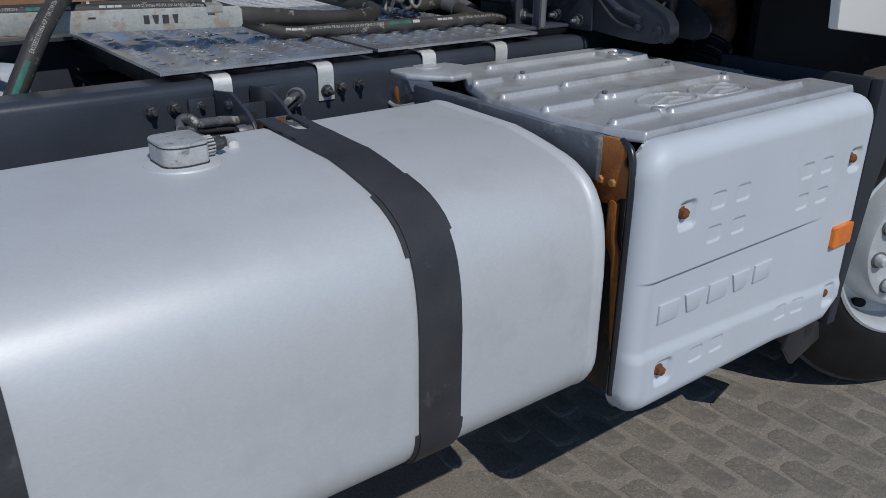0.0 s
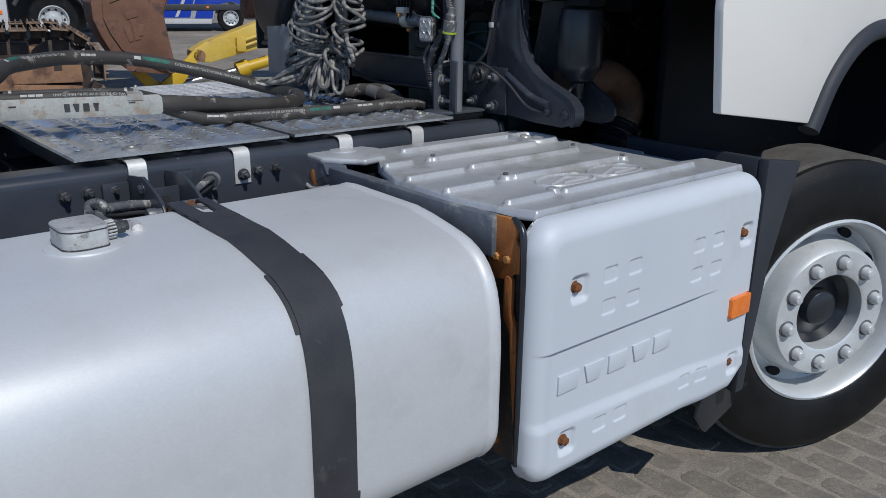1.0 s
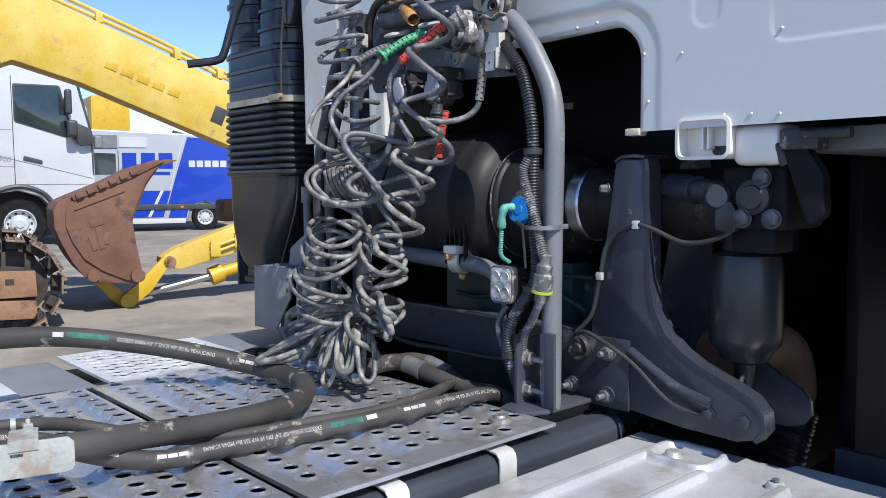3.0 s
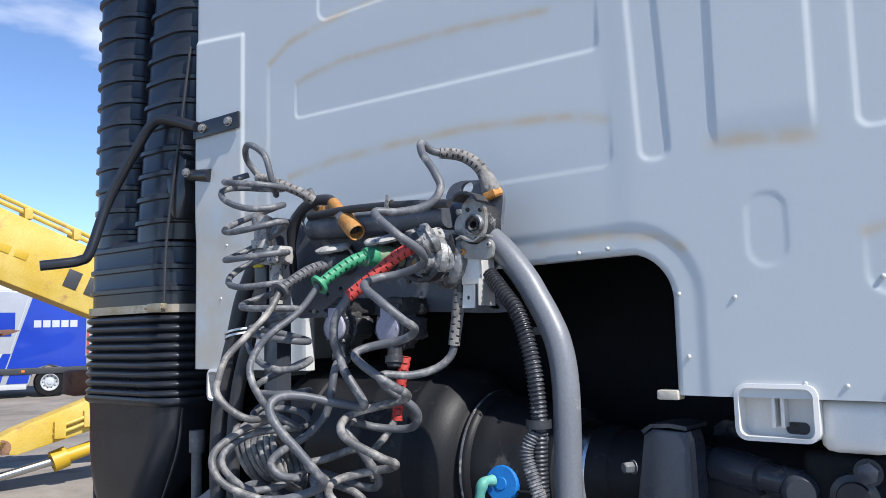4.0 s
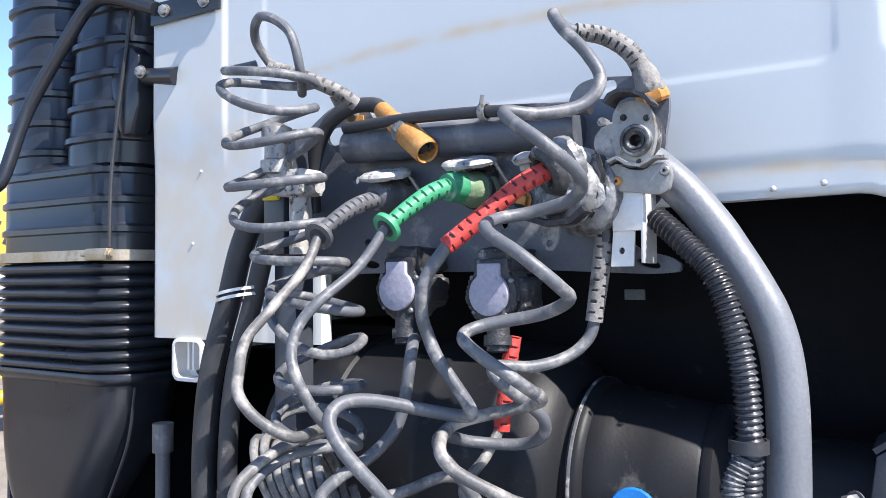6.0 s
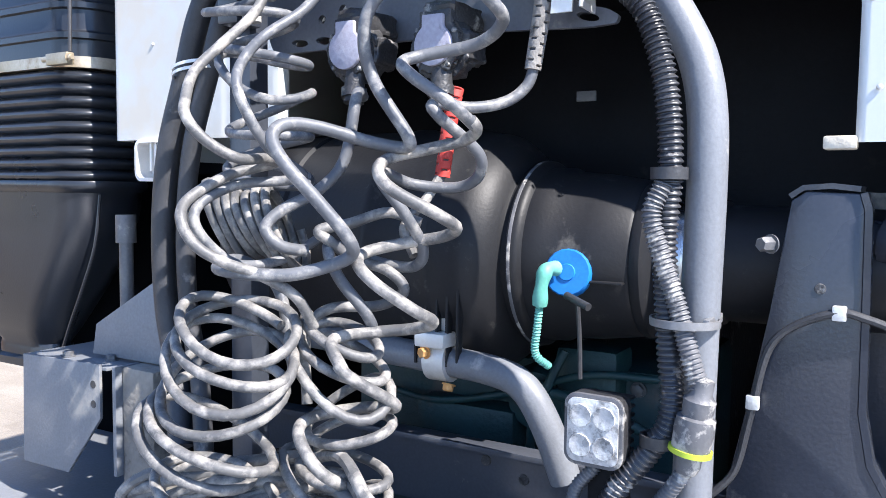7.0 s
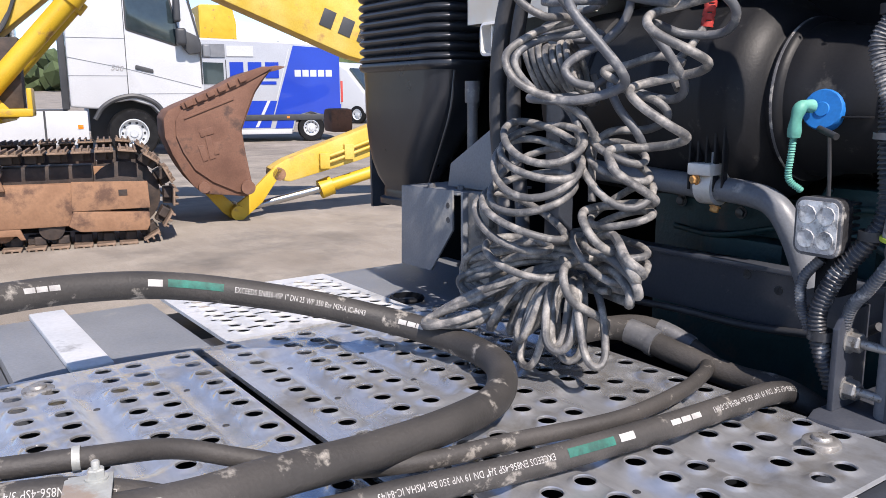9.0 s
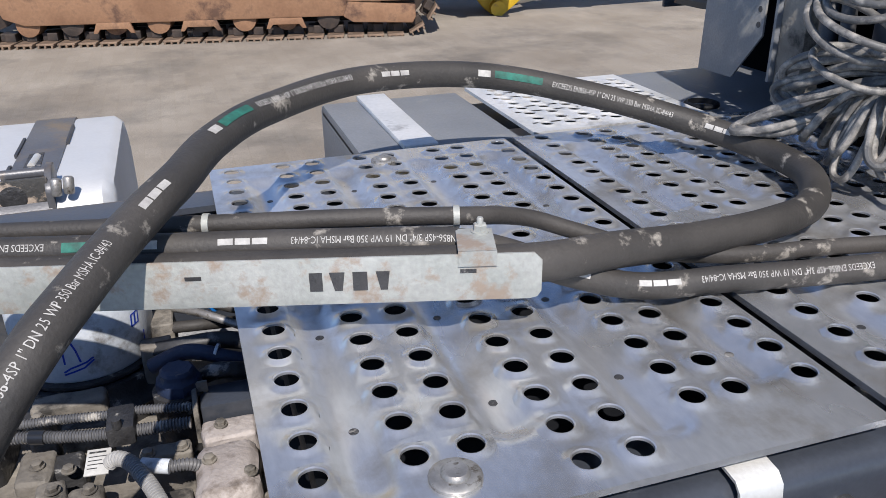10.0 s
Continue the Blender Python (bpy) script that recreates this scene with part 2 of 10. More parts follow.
M["pole"] = mat("grey_painted_tube", (0.130, 0.139, 0.155), (0.170, 0.179, 0.194), 0.34, 0.0, 5, 260, 0.08, dirt=(0.34, 0.33, 0.31), dirt_at=0.66, dirt_scale=14, soft=0.08)
M["white_print"] = mat("white_print", (0.30, 0.29, 0.28), (0.46, 0.45, 0.43), 0.7, 0.0, 60, 300, 0.1)
M["green_print"] = mat("green_print", (0.015, 0.07, 0.055), (0.02, 0.16, 0.12), 0.6, 0.0, 60, 300, 0.1)
M["green"] = mat("green_plug_plastic", (0.03, 0.22, 0.10), (0.06, 0.33, 0.17), 0.45, 0.0, 20, 200, 0.15, dirt=(0.32, 0.36, 0.32), dirt_at=0.66, dirt_scale=30)
M["teal"] = mat("pale_green_elbow_plastic", (0.09, 0.32, 0.26), (0.15, 0.42, 0.35), 0.5, 0.0, 20, 200, 0.1)
M["red"] = mat("red_sleeve_rubber", (0.40, 0.030, 0.024), (0.50, 0.065, 0.05), 0.55, 0.0, 20, 200, 0.15, dirt=(0.45, 0.26, 0.24), dirt_at=0.66, dirt_scale=30)
M["blue"] = mat("bright_blue_plastic", (0.006, 0.13, 0.44), (0.010, 0.17, 0.52), 0.40, 0.0, 20, 200, 0.05)
M["orange_metal"] = mat("orange_oxidised_coupling", (0.42, 0.18, 0.04), (0.60, 0.33, 0.12), 0.5, 0.3, 25, 200, 0.2)
M["grimy_alu"] = mat("grimy_cast_aluminium", (0.16, 0.16, 0.16), (0.30, 0.30, 0.295), 0.42, 0.35, 40, 160, 0.4, dirt=(0.06, 0.058, 0.055), dirt_at=0.57, dirt_scale=60, soft=0.18)
M["grimy_black"] = mat("oily_black_casting", (0.018, 0.018, 0.020), (0.042, 0.042, 0.044), 0.38, 0.0, 16, 110, 0.6, dirt=(0.26, 0.25, 0.235), dirt_at=0.62, dirt_scale=30, soft=0.07)
M["gearbox"] = mat("dusty_gearbox_casting", (0.11, 0.10, 0.088), (0.24, 0.22, 0.19), 0.7, 0.0, 10, 90, 0.6, dirt=(0.03, 0.028, 0.026), dirt_at=0.58, dirt_scale=12)
M["seal_face"] = mat("greyish_lilac_coupling_face", (0.30, 0.29, 0.36), (0.38, 0.37, 0.43), 0.5, 0.0, 25, 200, 0.1, dirt=(0.1, 0.1, 0.1), dirt_at=0.66, dirt_scale=40)
M["filter_black"] = mat("matt_black_filter_drum", (0.010, 0.0103, 0.012), (0.015, 0.0155, 0.0175), 0.44, 0.0, 5, 200, 0.06, dirt=(0.07, 0.067, 0.062), dirt_at=0.64, dirt_scale=16, soft=0.10, spec=0.28, rough2=0.58)
M["glass"] = mat("dark_window_glass", (0.02, 0.03, 0.035), (0.03, 0.045, 0.05), 0.05, 0.0, 2, 10, 0.0, coat=0.5)
M["lens"] = mat("dusty_lamp_lens", (0.40, 0.405, 0.41), (0.60, 0.60, 0.60), 0.22, 0.3, 90, 200, 0.2, dirt=(0.2, 0.2, 0.2), dirt_at=0.58, dirt_scale=70)
M["chrome"] = mat("chromed_rod", (0.42, 0.43, 0.45), (0.5, 0.51, 0.52), 0.22, 1.0, 6, 200, 0.0)
M["rim"] = mat("silver_rim_paint", (0.52, 0.54, 0.55), (0.60, 0.62, 0.63), 0.35, 0.35, 8, 240, 0.05, dirt=(0.42, 0.42, 0.41), dirt_at=0.68, dirt_scale=12)
M["tyre"] = mat("tyre_rubber", (0.006, 0.006, 0.0065), (0.012, 0.012, 0.0125), 0.42, 0.0, 8, 220, 0.2, dirt=(0.05, 0.047, 0.045), dirt_at=0.68, dirt_scale=7, spec=0.2)
M["tread"] = mat("dusty_tyre_tread", (0.06, 0.055, 0.048), (0.11, 0.10, 0.09), 0.85, 0.0, 12, 160, 0.4)
M["yellow"] = mat("machine_yellow_paint", (0.49, 0.305, 0.010), (0.56, 0.365, 0.025), 0.4, 0.0, 3, 90, 0.15, dirt=(0.30, 0.17, 0.05), dirt_at=0.64, dirt_scale=5, soft=0.08)
M["yellow_old"] = mat("rust_stained_yellow_paint", (0.52, 0.34, 0.026), (0.60, 0.44, 0.105), 0.5, 0.0, 3, 60, 0.2, dirt=(0.42, 0.24, 0.08), dirt_at=0.63, dirt_scale=5)
M["bucket"] = mat("rusty_bucket_steel", (0.13, 0.062, 0.040), (0.205, 0.105, 0.068), 0.75, 0.1, 4, 60, 0.3, dirt=(0.085, 0.05, 0.038), dirt_at=0.60, dirt_scale=4)
M["track_rust"] = mat("rusty_track_frame", (0.20, 0.105, 0.058), (0.31, 0.175, 0.10), 0.8, 0.0, 3, 40, 0.3, dirt=(0.11, 0.06, 0.04), dirt_at=0.58, dirt_scale=3)
M["shoe"] = mat("worn_track_shoe", (0.10, 0.07, 0.05), (0.26, 0.18, 0.125), 0.7, 0.2, 8, 60, 0.4)
M["chain"] = mat("greasy_track_chain", (0.025, 0.02, 0.018), (0.07, 0.05, 0.04), 0.6, 0.2, 10, 60, 0.4)
M["van_blue"] = mat("van_blue_film", (0.003, 0.030, 0.33), (0.004, 0.038, 0.38), 0.25, 0.0, 1, 60, 0.0, coat=0.3)
M["van_silver"] = mat("vehicle_silver_paint", (0.33, 0.342, 0.365), (0.37, 0.382, 0.405), 0.28, 0.1, 1, 60, 0.0, coat=0.4)
M["van_white"] = mat("vehicle_white_paint", (0.45, 0.462, 0.475), (0.50, 0.51, 0.52), 0.25, 0.0, 1, 60, 0.0, coat=0.4)
M["can_white"] = mat("soiled_white_canister", (0.46, 0.51, 0.57), (0.54, 0.58, 0.63), 0.4, 0.0, 12, 160, 0.1, dirt=(0.16, 0.15, 0.14), dirt_at=0.62, dirt_scale=14)
M["sender"] = mat("scuffed_sender_metal", (0.40, 0.40, 0.39), (0.56, 0.56, 0.55), 0.45, 0.4, 18, 200, 0.2, dirt=(0.13, 0.125, 0.12), dirt_at=0.62, dirt_scale=40, soft=0.12)
M["label_grey"] = mat("pale_data_plate", (0.42, 0.42, 0.41), (0.50, 0.50, 0.49), 0.5, 0.0, 40, 200, 0.05)
M["tray_zinc"] = mat("weathered_zinc_plate", (0.30, 0.315, 0.295), (0.40, 0.405, 0.385), 0.55, 0.3, 14, 160, 0.2, dirt=(0.31, 0.25, 0.20), dirt_at=0.56, dirt_scale=26, soft=0.10)
M["dusty_black"] = mat("blotched_bracket", (0.03, 0.03, 0.03), (0.06, 0.058, 0.055), 0.5, 0.0, 16, 160, 0.3, dirt=(0.36, 0.29, 0.23), dirt_at=0.52, dirt_scale=14, soft=0.06)
M["cap_blue"] = mat("dark_blue_plastic", (0.012, 0.022, 0.055), (0.025, 0.040, 0.085), 0.5, 0.0, 20, 200, 0.2, dirt=(0.10, 0.10, 0.10), dirt_at=0.66, dirt_scale=50)
M["cast_dust"] = mat("pinkish_dusty_casting", (0.28, 0.25, 0.24), (0.40, 0.365, 0.35), 0.6, 0.1, 18, 160, 0.4, dirt=(0.16, 0.135, 0.12), dirt_at=0.60, dirt_scale=30, soft=0.15)
M["conduit_pale"] = mat("pale_dusty_conduit", (0.25, 0.255, 0.26), (0.36, 0.36, 0.36), 0.55, 0.0, 30, 200, 0.15)
M["strap_far"] = mat("worn_strap_steel", (0.085, 0.088, 0.10), (0.14, 0.142, 0.15), 0.36, 0.3, 6, 200, 0.1, dirt=(0.24, 0.17, 0.09), dirt_at=0.60, dirt_scale=7, soft=0.2)
M["roof_dark"] = mat("dark_trim", (0.03, 0.032, 0.036), (0.045, 0.047, 0.05), 0.45, 0.0, 4, 80, 0.05)
M["foliage"] = mat("far_foliage", (0.035, 0.055, 0.02), (0.07, 0.10, 0.04), 0.8, 0.0, 0.4, 6, 0.2)


# ---- mesh helpers ----
ORIGIN = {}


def thing(name, at, label, category, group="", kind=""):
    ob = new(name)
    ob.empty_display_size = 0.2
    ob.location = at
    ORIGIN[ob.name] = Vector(at)
    return tagged(ob, label, category, group, kind)


def part(name, bm, material, parent=None, label="", smooth=True, angle=40):
    """Links a bmesh, given in world places, as one mesh object under a thing or a part."""
    me = bpy.data.meshes.new(name)
    base = ORIGIN[parent.name] if parent else Vector((0, 0, 0))
    bmesh.ops.translate(bm, verts=bm.verts, vec=-base)
    bm.to_mesh(me)
    bm.free()
    me.materials.append(M[material] if isinstance(material, str) else material)
    if smooth:
        me.shade_smooth()
        me.set_sharp_from_angle(angle=radians(angle))
    ob = new(name, me)
    ORIGIN[ob.name] = base
    if parent:
        ob.parent = parent
    if label:
        ob["label"] = label
    return ob


def structure(name, bm, material, label, category, kind="structure", smooth=True):
    ob = part(name, bm, material, smooth=smooth)
    return tagged(ob, label, category, kind=kind)


def bevel(bm, width, segs=2):
    if width > 0:
        bmesh.ops.bevel(bm, geom=list(bm.edges), offset=width, segments=segs, affect="EDGES", profile=0.6)
    return bm


def box(x0, x1, y0, y1, z0, z1, r=0.0, segs=2, m=None):
    bm = bmesh.new()
    bmesh.ops.create_cube(bm, size=1, matrix=Matrix.LocRotScale(((x0 + x1) / 2, (y0 + y1) / 2, (z0 + z1) / 2), None, (x1 - x0, y1 - y0, z1 - z0)))
    bevel(bm, r, segs)
    if m:
        bm.transform(m)
    return bm


def join(*bms):
    out = bms[0]
    for b in bms[1:]:
        me = bpy.data.meshes.new("tmp")
        b.to_mesh(me)
        b.free()
        out.from_mesh(me)
        bpy.data.meshes.remove(me)
    return out


def prism(points, axis, lo, hi, r=0.0, segs=2):
    """A closed outline (in the two axes left over, in x, y, z order) pushed along an axis from lo to hi."""
    bm = bmesh.new()
    k = "xyz".index(axis)

    def at(p, d):
        q = list(p)
        q.insert(k, d)
        return q
    a = [bm.verts.new(at(p, lo)) for p in points]
    b = [bm.verts.new(at(p, hi)) for p in points]
    bm.faces.new(a)
    bm.faces.new(b[::-1])
    for i in range(len(points)):
        j = (i + 1) % len(points)
        bm.faces.new((a[j], a[i], b[i], b[j]))
    bmesh.ops.recalc_face_normals(bm, faces=bm.faces)
    return bevel(bm, r, segs)


def spline(points, per=10):
    """A smooth line through the points."""
    p = [Vector(q) for q in points]
    p = [2 * p[0] - p[1]] + p + [2 * p[-1] - p[-2]]
    out = []
    for i in range(1, len(p) - 2):
        a, b, c, d = p[i - 1:i + 3]
        for s in range(per):
            t = s / per
            out.append(0.5 * (2 * b + (c - a) * t + (2 * a - 5 * b + 4 * c - d) * t * t + (3 * b - a - 3 * c + d) * t ** 3))
    out.append(p[-2])
    return out


def tube(path, radius, sides=10, caps=True):
    """A tube along a line of points; radius is a number or a function of the place along it (0 to 1)."""
    bm = bmesh.new()
    n = len(path)
    path = [Vector(p) for p in path]
    tang = [(path[min(i + 1, n - 1)] - path[max(i - 1, 0)]).normalized() for i in range(n)]
    up = Vector((0, 0, 1)) if abs(tang[0].z) < 0.9 else Vector((1, 0, 0))
    side = tang[0].cross(up).normalized()
    rings = []
    for i in range(n):
        side = (side - tang[i] * side.dot(tang[i])).normalized()
        other = tang[i].cross(side)
        r = radius(i / (n - 1)) if callable(radius) else radius
        rings.append([bm.verts.new(path[i] + (side * math.cos(a) + other * math.sin(a)) * r) for a in (2 * math.pi * k / sides for k in range(sides))])
    for a, b in zip(rings, rings[1:]):
        for k in range(sides):
            j = (k + 1) % sides
            bm.faces.new((a[k], a[j], b[j], b[k]))
    if caps:
        bm.faces.new(rings[0][::-1])
        bm.faces.new(rings[-1])
    return bm


def rod(a, b, r, sides=14, r2=None):
    a, b = Vector(a), Vector(b)
    r2 = r if r2 is None else r2
    return tube([a, a.lerp(b, 0.5), b], lambda t: r + (r2 - r) * t, sides)


def lathe(profile, m, sides=32, close=False):
    """Turns a profile of (radius, height) about z, then places it by m."""
    bm = bmesh.new()
    rings = []
    for r, h in profile:
        rings.append([bm.verts.new((r * math.cos(a), r * math.sin(a), h)) for a in (2 * math.pi * k / sides for k in range(sides))] if r > 1e-6 else [bm.verts.new((0, 0, h))])
    pairs = list(zip(rings, rings[1:])) + ([(rings[-1], rings[0])] if close else [])
    for a, b in pairs:
        for k in range(sides):
            j = (k + 1) % sides
            q = [a[k % len(a)], a[j % len(a)], b[j % len(b)], b[k % len(b)]]
            q = [v for i, v in enumerate(q) if v not in q[:i]]
            if len(q) > 2:
                bm.faces.new(q)
    bmesh.ops.recalc_face_normals(bm, faces=bm.faces)
    bm.transform(m)
    return bm


def aim(at, along, spin=0.0):
    """A place whose z axis points along a direction."""
    return Matrix.Translation(at) @ Vector(along).to_track_quat("Z", "Y").to_matrix().to_4x4() @ Matrix.Rotation(spin, 4, "Z")


def hexbolt(at, along, r=0.012, h=0.010, stud=0.0, washer=True, spin=0.3):
    """A nut or bolt head with its washer and stud end."""
    m = aim(at, along, spin)
    prof = []
    if washer:
        prof += [lathe([(0, 0), (r * 1.35, 0), (r * 1.35, r * 0.22), (0, r * 0.22)], m, 16)]
    prof += [lathe([(0, 0), (r * 1.05, 0), (r * 1.05, h * 0.85), (r * 0.85, h), (0, h)], m @ Matrix.Translation((0, 0, r * 0.2)), 6)]
    if stud:
        prof += [lathe([(0, 0), (r * 0.5, 0), (r * 0.5, stud * 0.94), (r * 0.4, stud), (0, stud)], m, 10)]
    return join(*prof)


def grid(nu, nv, f, thickness=None):
    """A sheet of nu x nv cells from f(u, v) in 0..1; cells with a corner at None are left open."""
    bm = bmesh.new()
    vs = {}
    for i in range(nu + 1):
        for j in range(nv + 1):
            p = f(i / nu, j / nv)
            if p is not None:
                vs[i, j] = bm.verts.new(p)
    for i in range(nu):
        for j in range(nv):
            q = [vs.get(k) for k in ((i, j), (i + 1, j), (i + 1, j + 1), (i, j + 1))]
            if None not in q:
                bm.faces.new(q)
    bmesh.ops.recalc_face_normals(bm, faces=bm.faces)
    return bm


def smoothstep(a, b, x):
    t = max(0.0, min(1.0, (x - a) / (b - a)))
    return t * t * (3 - 2 * t)


def capsule(px, py, ax, ay, bx, by):
    """Distance of a point to a stretch of line."""
    dx, dy = bx - ax, by - ay
    t = max(0.0, min(1.0, ((px - ax) * dx + (py - ay) * dy) / (dx * dx + dy * dy + 1e-12)))
    return math.hypot(px - ax - t * dx, py - ay - t * dy)


def rrect(px, py, x0, x1, y0, y1, r):
    """Signed distance to a rectangle with round corners; negative inside."""
    qx = abs(px - (x0 + x1) / 2) - (x1 - x0) / 2 + r
    qy = abs(py - (y0 + y1) / 2) - (y1 - y0) / 2 + r
    return math.hypot(max(qx, 0), max(qy, 0)) + min(max(qx, qy), 0) - r


def rounded(x0, x1, y0, y1, r, n=5):
    """The outline of a rectangle with round corners."""
    pts = []
    for cx, cy, a0 in ((x1 - r, y1 - r, 0), (x0 + r, y1 - r, 90), (x0 + r, y0 + r, 180), (x1 - r, y0 + r, 270)):
        pts += [(cx + r * math.cos(radians(a0 + 90 * k / n)), cy + r * math.sin(radians(a0 + 90 * k / n))) for k in range(n + 1)]
    return pts


def softened(points, r, n=4):
    """Rounds the corners of an outline by at most r."""
    out = []
    m = len(points)
    for i, p in enumerate(points):
        a, b, c = Vector(points[i - 1]), Vector(p), Vector(points[(i + 1) % m])
        u, v = a - b, c - b
        d = min(r, u.length * 0.45, v.length * 0.45)
        p0, p1 = b + u.normalized() * d, b + v.normalized() * d
        for k in range(n + 1):
            t = k / n
            q = p0 * (1 - t) ** 2 + b * 2 * t * (1 - t) + p1 * t * t
            out.append((q.x, q.y))
    return out


def writing(text, size, place, depth=0.0008, squeeze=1.0):
    """Letters laid along a surface: place(s, h) gives the point for a length along the line and a height above it."""
    cu = bpy.data.curves.new("letters", "FONT")
    cu.body, cu.size, cu.resolution_u = text, size, 2
    ob = bpy.data.objects.new("letters", cu)
    scene.collection.objects.link(ob)
    dg = bpy.context.evaluated_depsgraph_get()
    dg.update()
    me = bpy.data.meshes.new_from_object(ob.evaluated_get(dg))
    bpy.data.objects.remove(ob)
    bm = bmesh.new()
    bm.from_mesh(me)
    bpy.data.meshes.remove(me)
    for v in bm.verts:
        v.co = Vector(place(v.co.x * squeeze, v.co.y))
    return bm

# ---- ground ----
def ground_z(x, y):
    return 0.010 * (x - 2.6) + 0.018 * (y - 0.8) - 0.02


def ground_material():
    m = mat("worn_yard_paving", (0.205, 0.178, 0.147), (0.30, 0.268, 0.226), 0.88, 0.0, 1.1, 120, 0.7, grainy=0.45, dirt=(0.105, 0.097, 0.088), dirt_at=0.62, dirt_scale=0.9, soft=0.25)
    n, l = m.node_tree.nodes, m.node_tree.links
    bsdf = n["Principled BSDF"]
    tc = n.new("ShaderNodeTexCoord")
    mp = n.new("ShaderNodeMapping")
    mp.inputs["Rotation"].default_value = (0, 0, radians(90))
    l.new(tc.outputs["Object"], mp.inputs["Vector"])
    br = n.new("ShaderNodeTexBrick")
    br.inputs["Scale"].default_value = 1.0
    br.inputs["Brick Width"].default_value, br.inputs["Row Height"].default_value = 0.205, 0.102
    br.inputs["Mortar Size"].default_value, br.inputs["Mortar Smooth"].default_value = 0.005, 0.8
    br.inputs["Color1"].default_value, br.inputs["Color2"].default_value = (1.0, 1.0, 1.0, 1), (0.88, 0.87, 0.86, 1)
    br.inputs["Mortar"].default_value = (0.90, 0.88, 0.84, 1)
    l.new(mp.outputs["Vector"], br.inputs["Vector"])
    mul = n.new("ShaderNodeMixRGB")
    mul.blend_type, mul.inputs["Fac"].default_value = "MULTIPLY", 0.8
    old = bsdf.inputs["Base Color"].links[0].from_socket
    l.new(old, mul.inputs["Color1"])
    l.new(br.outputs["Color"], mul.inputs["Color2"])
    l.new(mul.outputs["Color"], bsdf.inputs["Base Color"])
    return m


M["ground"] = ground_material()
bm = bmesh.new()
edges = [-1500, -300, -60, -15, -4, 0, 4, 10, 20, 60, 300, 1500]
vs = [[bm.verts.new((x, y, ground_z(x, y))) for y in edges] for x in edges]
for i in range(len(edges) - 1):
    for j in range(len(edges) - 1):
        bm.faces.new((vs[i][j], vs[i + 1][j], vs[i + 1][j + 1], vs[i][j + 1]))
ground = structure("ground", bm, "ground", "worn grey-beige block paving of a dealer's yard", "ground")

# ---- the tractor unit ----
truck = thing("tractor_truck", (1.0, 2.05, ground_z(1.0, 2.05)), "pale grey tractor truck with dark grey chassis and aluminium fuel tank", "truck")


def rail(y_out, y_in, x0, x1):
    """A chassis rail: a channel with rounded flanges."""
    s = 1 if y_in > y_out else -1
    t = 0.010
    arc = [radians(15 * k) for k in range(7)]
    out = [(y_out + s * 0.024 * (1 - math.sin(a)), 1.051 + 0.024 * math.cos(a)) for a in arc]
    out += [(y_out + s * 0.024 * (1 - math.cos(a)), 0.819 - 0.024 * math.sin(a)) for a in arc]
    out += [(y_in, 0.795), (y_in, 0.795 + t), (y_out + s * 0.024, 0.795 + t), (y_out + s * t, 0.819), (y_out + s * t, 1.051), (y_out + s * 0.024, 1.075 - t), (y_in, 1.075 - t), (y_in, 1.075)]
    return prism(out, "x", x0, x1)


rail_right = part("chassis_rail", rail(1.60, 1.69, -2.6, 1.89), "frame_grey", truck, "dark grey painted steel rail")
part("chassis_rail", rail(2.505, 2.415, -2.6, 1.95), "frame_grey", truck, "dark grey painted steel rail")
part("rail_end_cap", prism(rounded(1.60, 1.70, 0.80, 1.073, 0.03), "x", 1.885, 1.905, 0.004), "bracket_grey", truck)
part("front_rail", box(1.905, 4.3, 1.66, 1.74, 0.70, 0.95, 0.01), "frame_grey", truck)
# the far rail is coloured darker for the shade it stands in
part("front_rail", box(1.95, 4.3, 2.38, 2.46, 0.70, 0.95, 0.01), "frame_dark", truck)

# fuel tank
def tank_outline(inset=0.0):
    """The tank's section in y and z: the top slopes gently to a rounded outer corner."""
    pts = [(1.085, 1.026), (1.030, 1.018), (0.980, 1.008), (0.940, 0.999), (0.915, 0.991), (0.893, 0.980), (0.874, 0.967), (0.858, 0.950), (0.845, 0.929), (0.835, 0.904), (0.828, 0.875), (0.823, 0.84), (0.820, 0.79)]
    for a in range(0, 9):
        t = radians(90 * a / 8)
        pts.append((0.920 - 0.10 * math.cos(t), 0.614 - 0.10 * math.sin(t)))
    for a in range(0, 7):
        t = radians(90 * a / 6)
        pts.append((1.35 + 0.08 * math.sin(t), 0.594 - 0.08 * math.cos(t)))
    for a in range(0, 9):
        t = radians(90 * a / 8)
        pts.append((1.31 + 0.12 * math.cos(t), 0.91 + 0.12 * math.sin(t)))
    if inset:
        out = []
        n = len(pts)
        for i, p in enumerate(pts):
            a, b = pts[i - 1], pts[(i + 1) % n]
            d = Vector((b[0] - a[0], b[1] - a[1])).normalized()
            out.append((p[0] - d.y * inset, p[1] + d.x * inset))
        pts = out
    return pts


def loft(sections, axis="x"):
    """Skins outlines of equal count set at places along x, closed at both ends."""
    bm = bmesh.new()
    rings = [[bm.verts.new((x, y, z)) for y, z in pts] for x, pts in sections]
    for a, b in zip(rings, rings[1:]):
        for k in range(len(a)):
            j = (k + 1) % len(a)
            bm.faces.new((a[k], a[j], b[j], b[k]))
    bm.faces.new(rings[0])
    bm.faces.new(rings[-1])
    bmesh.ops.recalc_face_normals(bm, faces=bm.faces)
    return bm


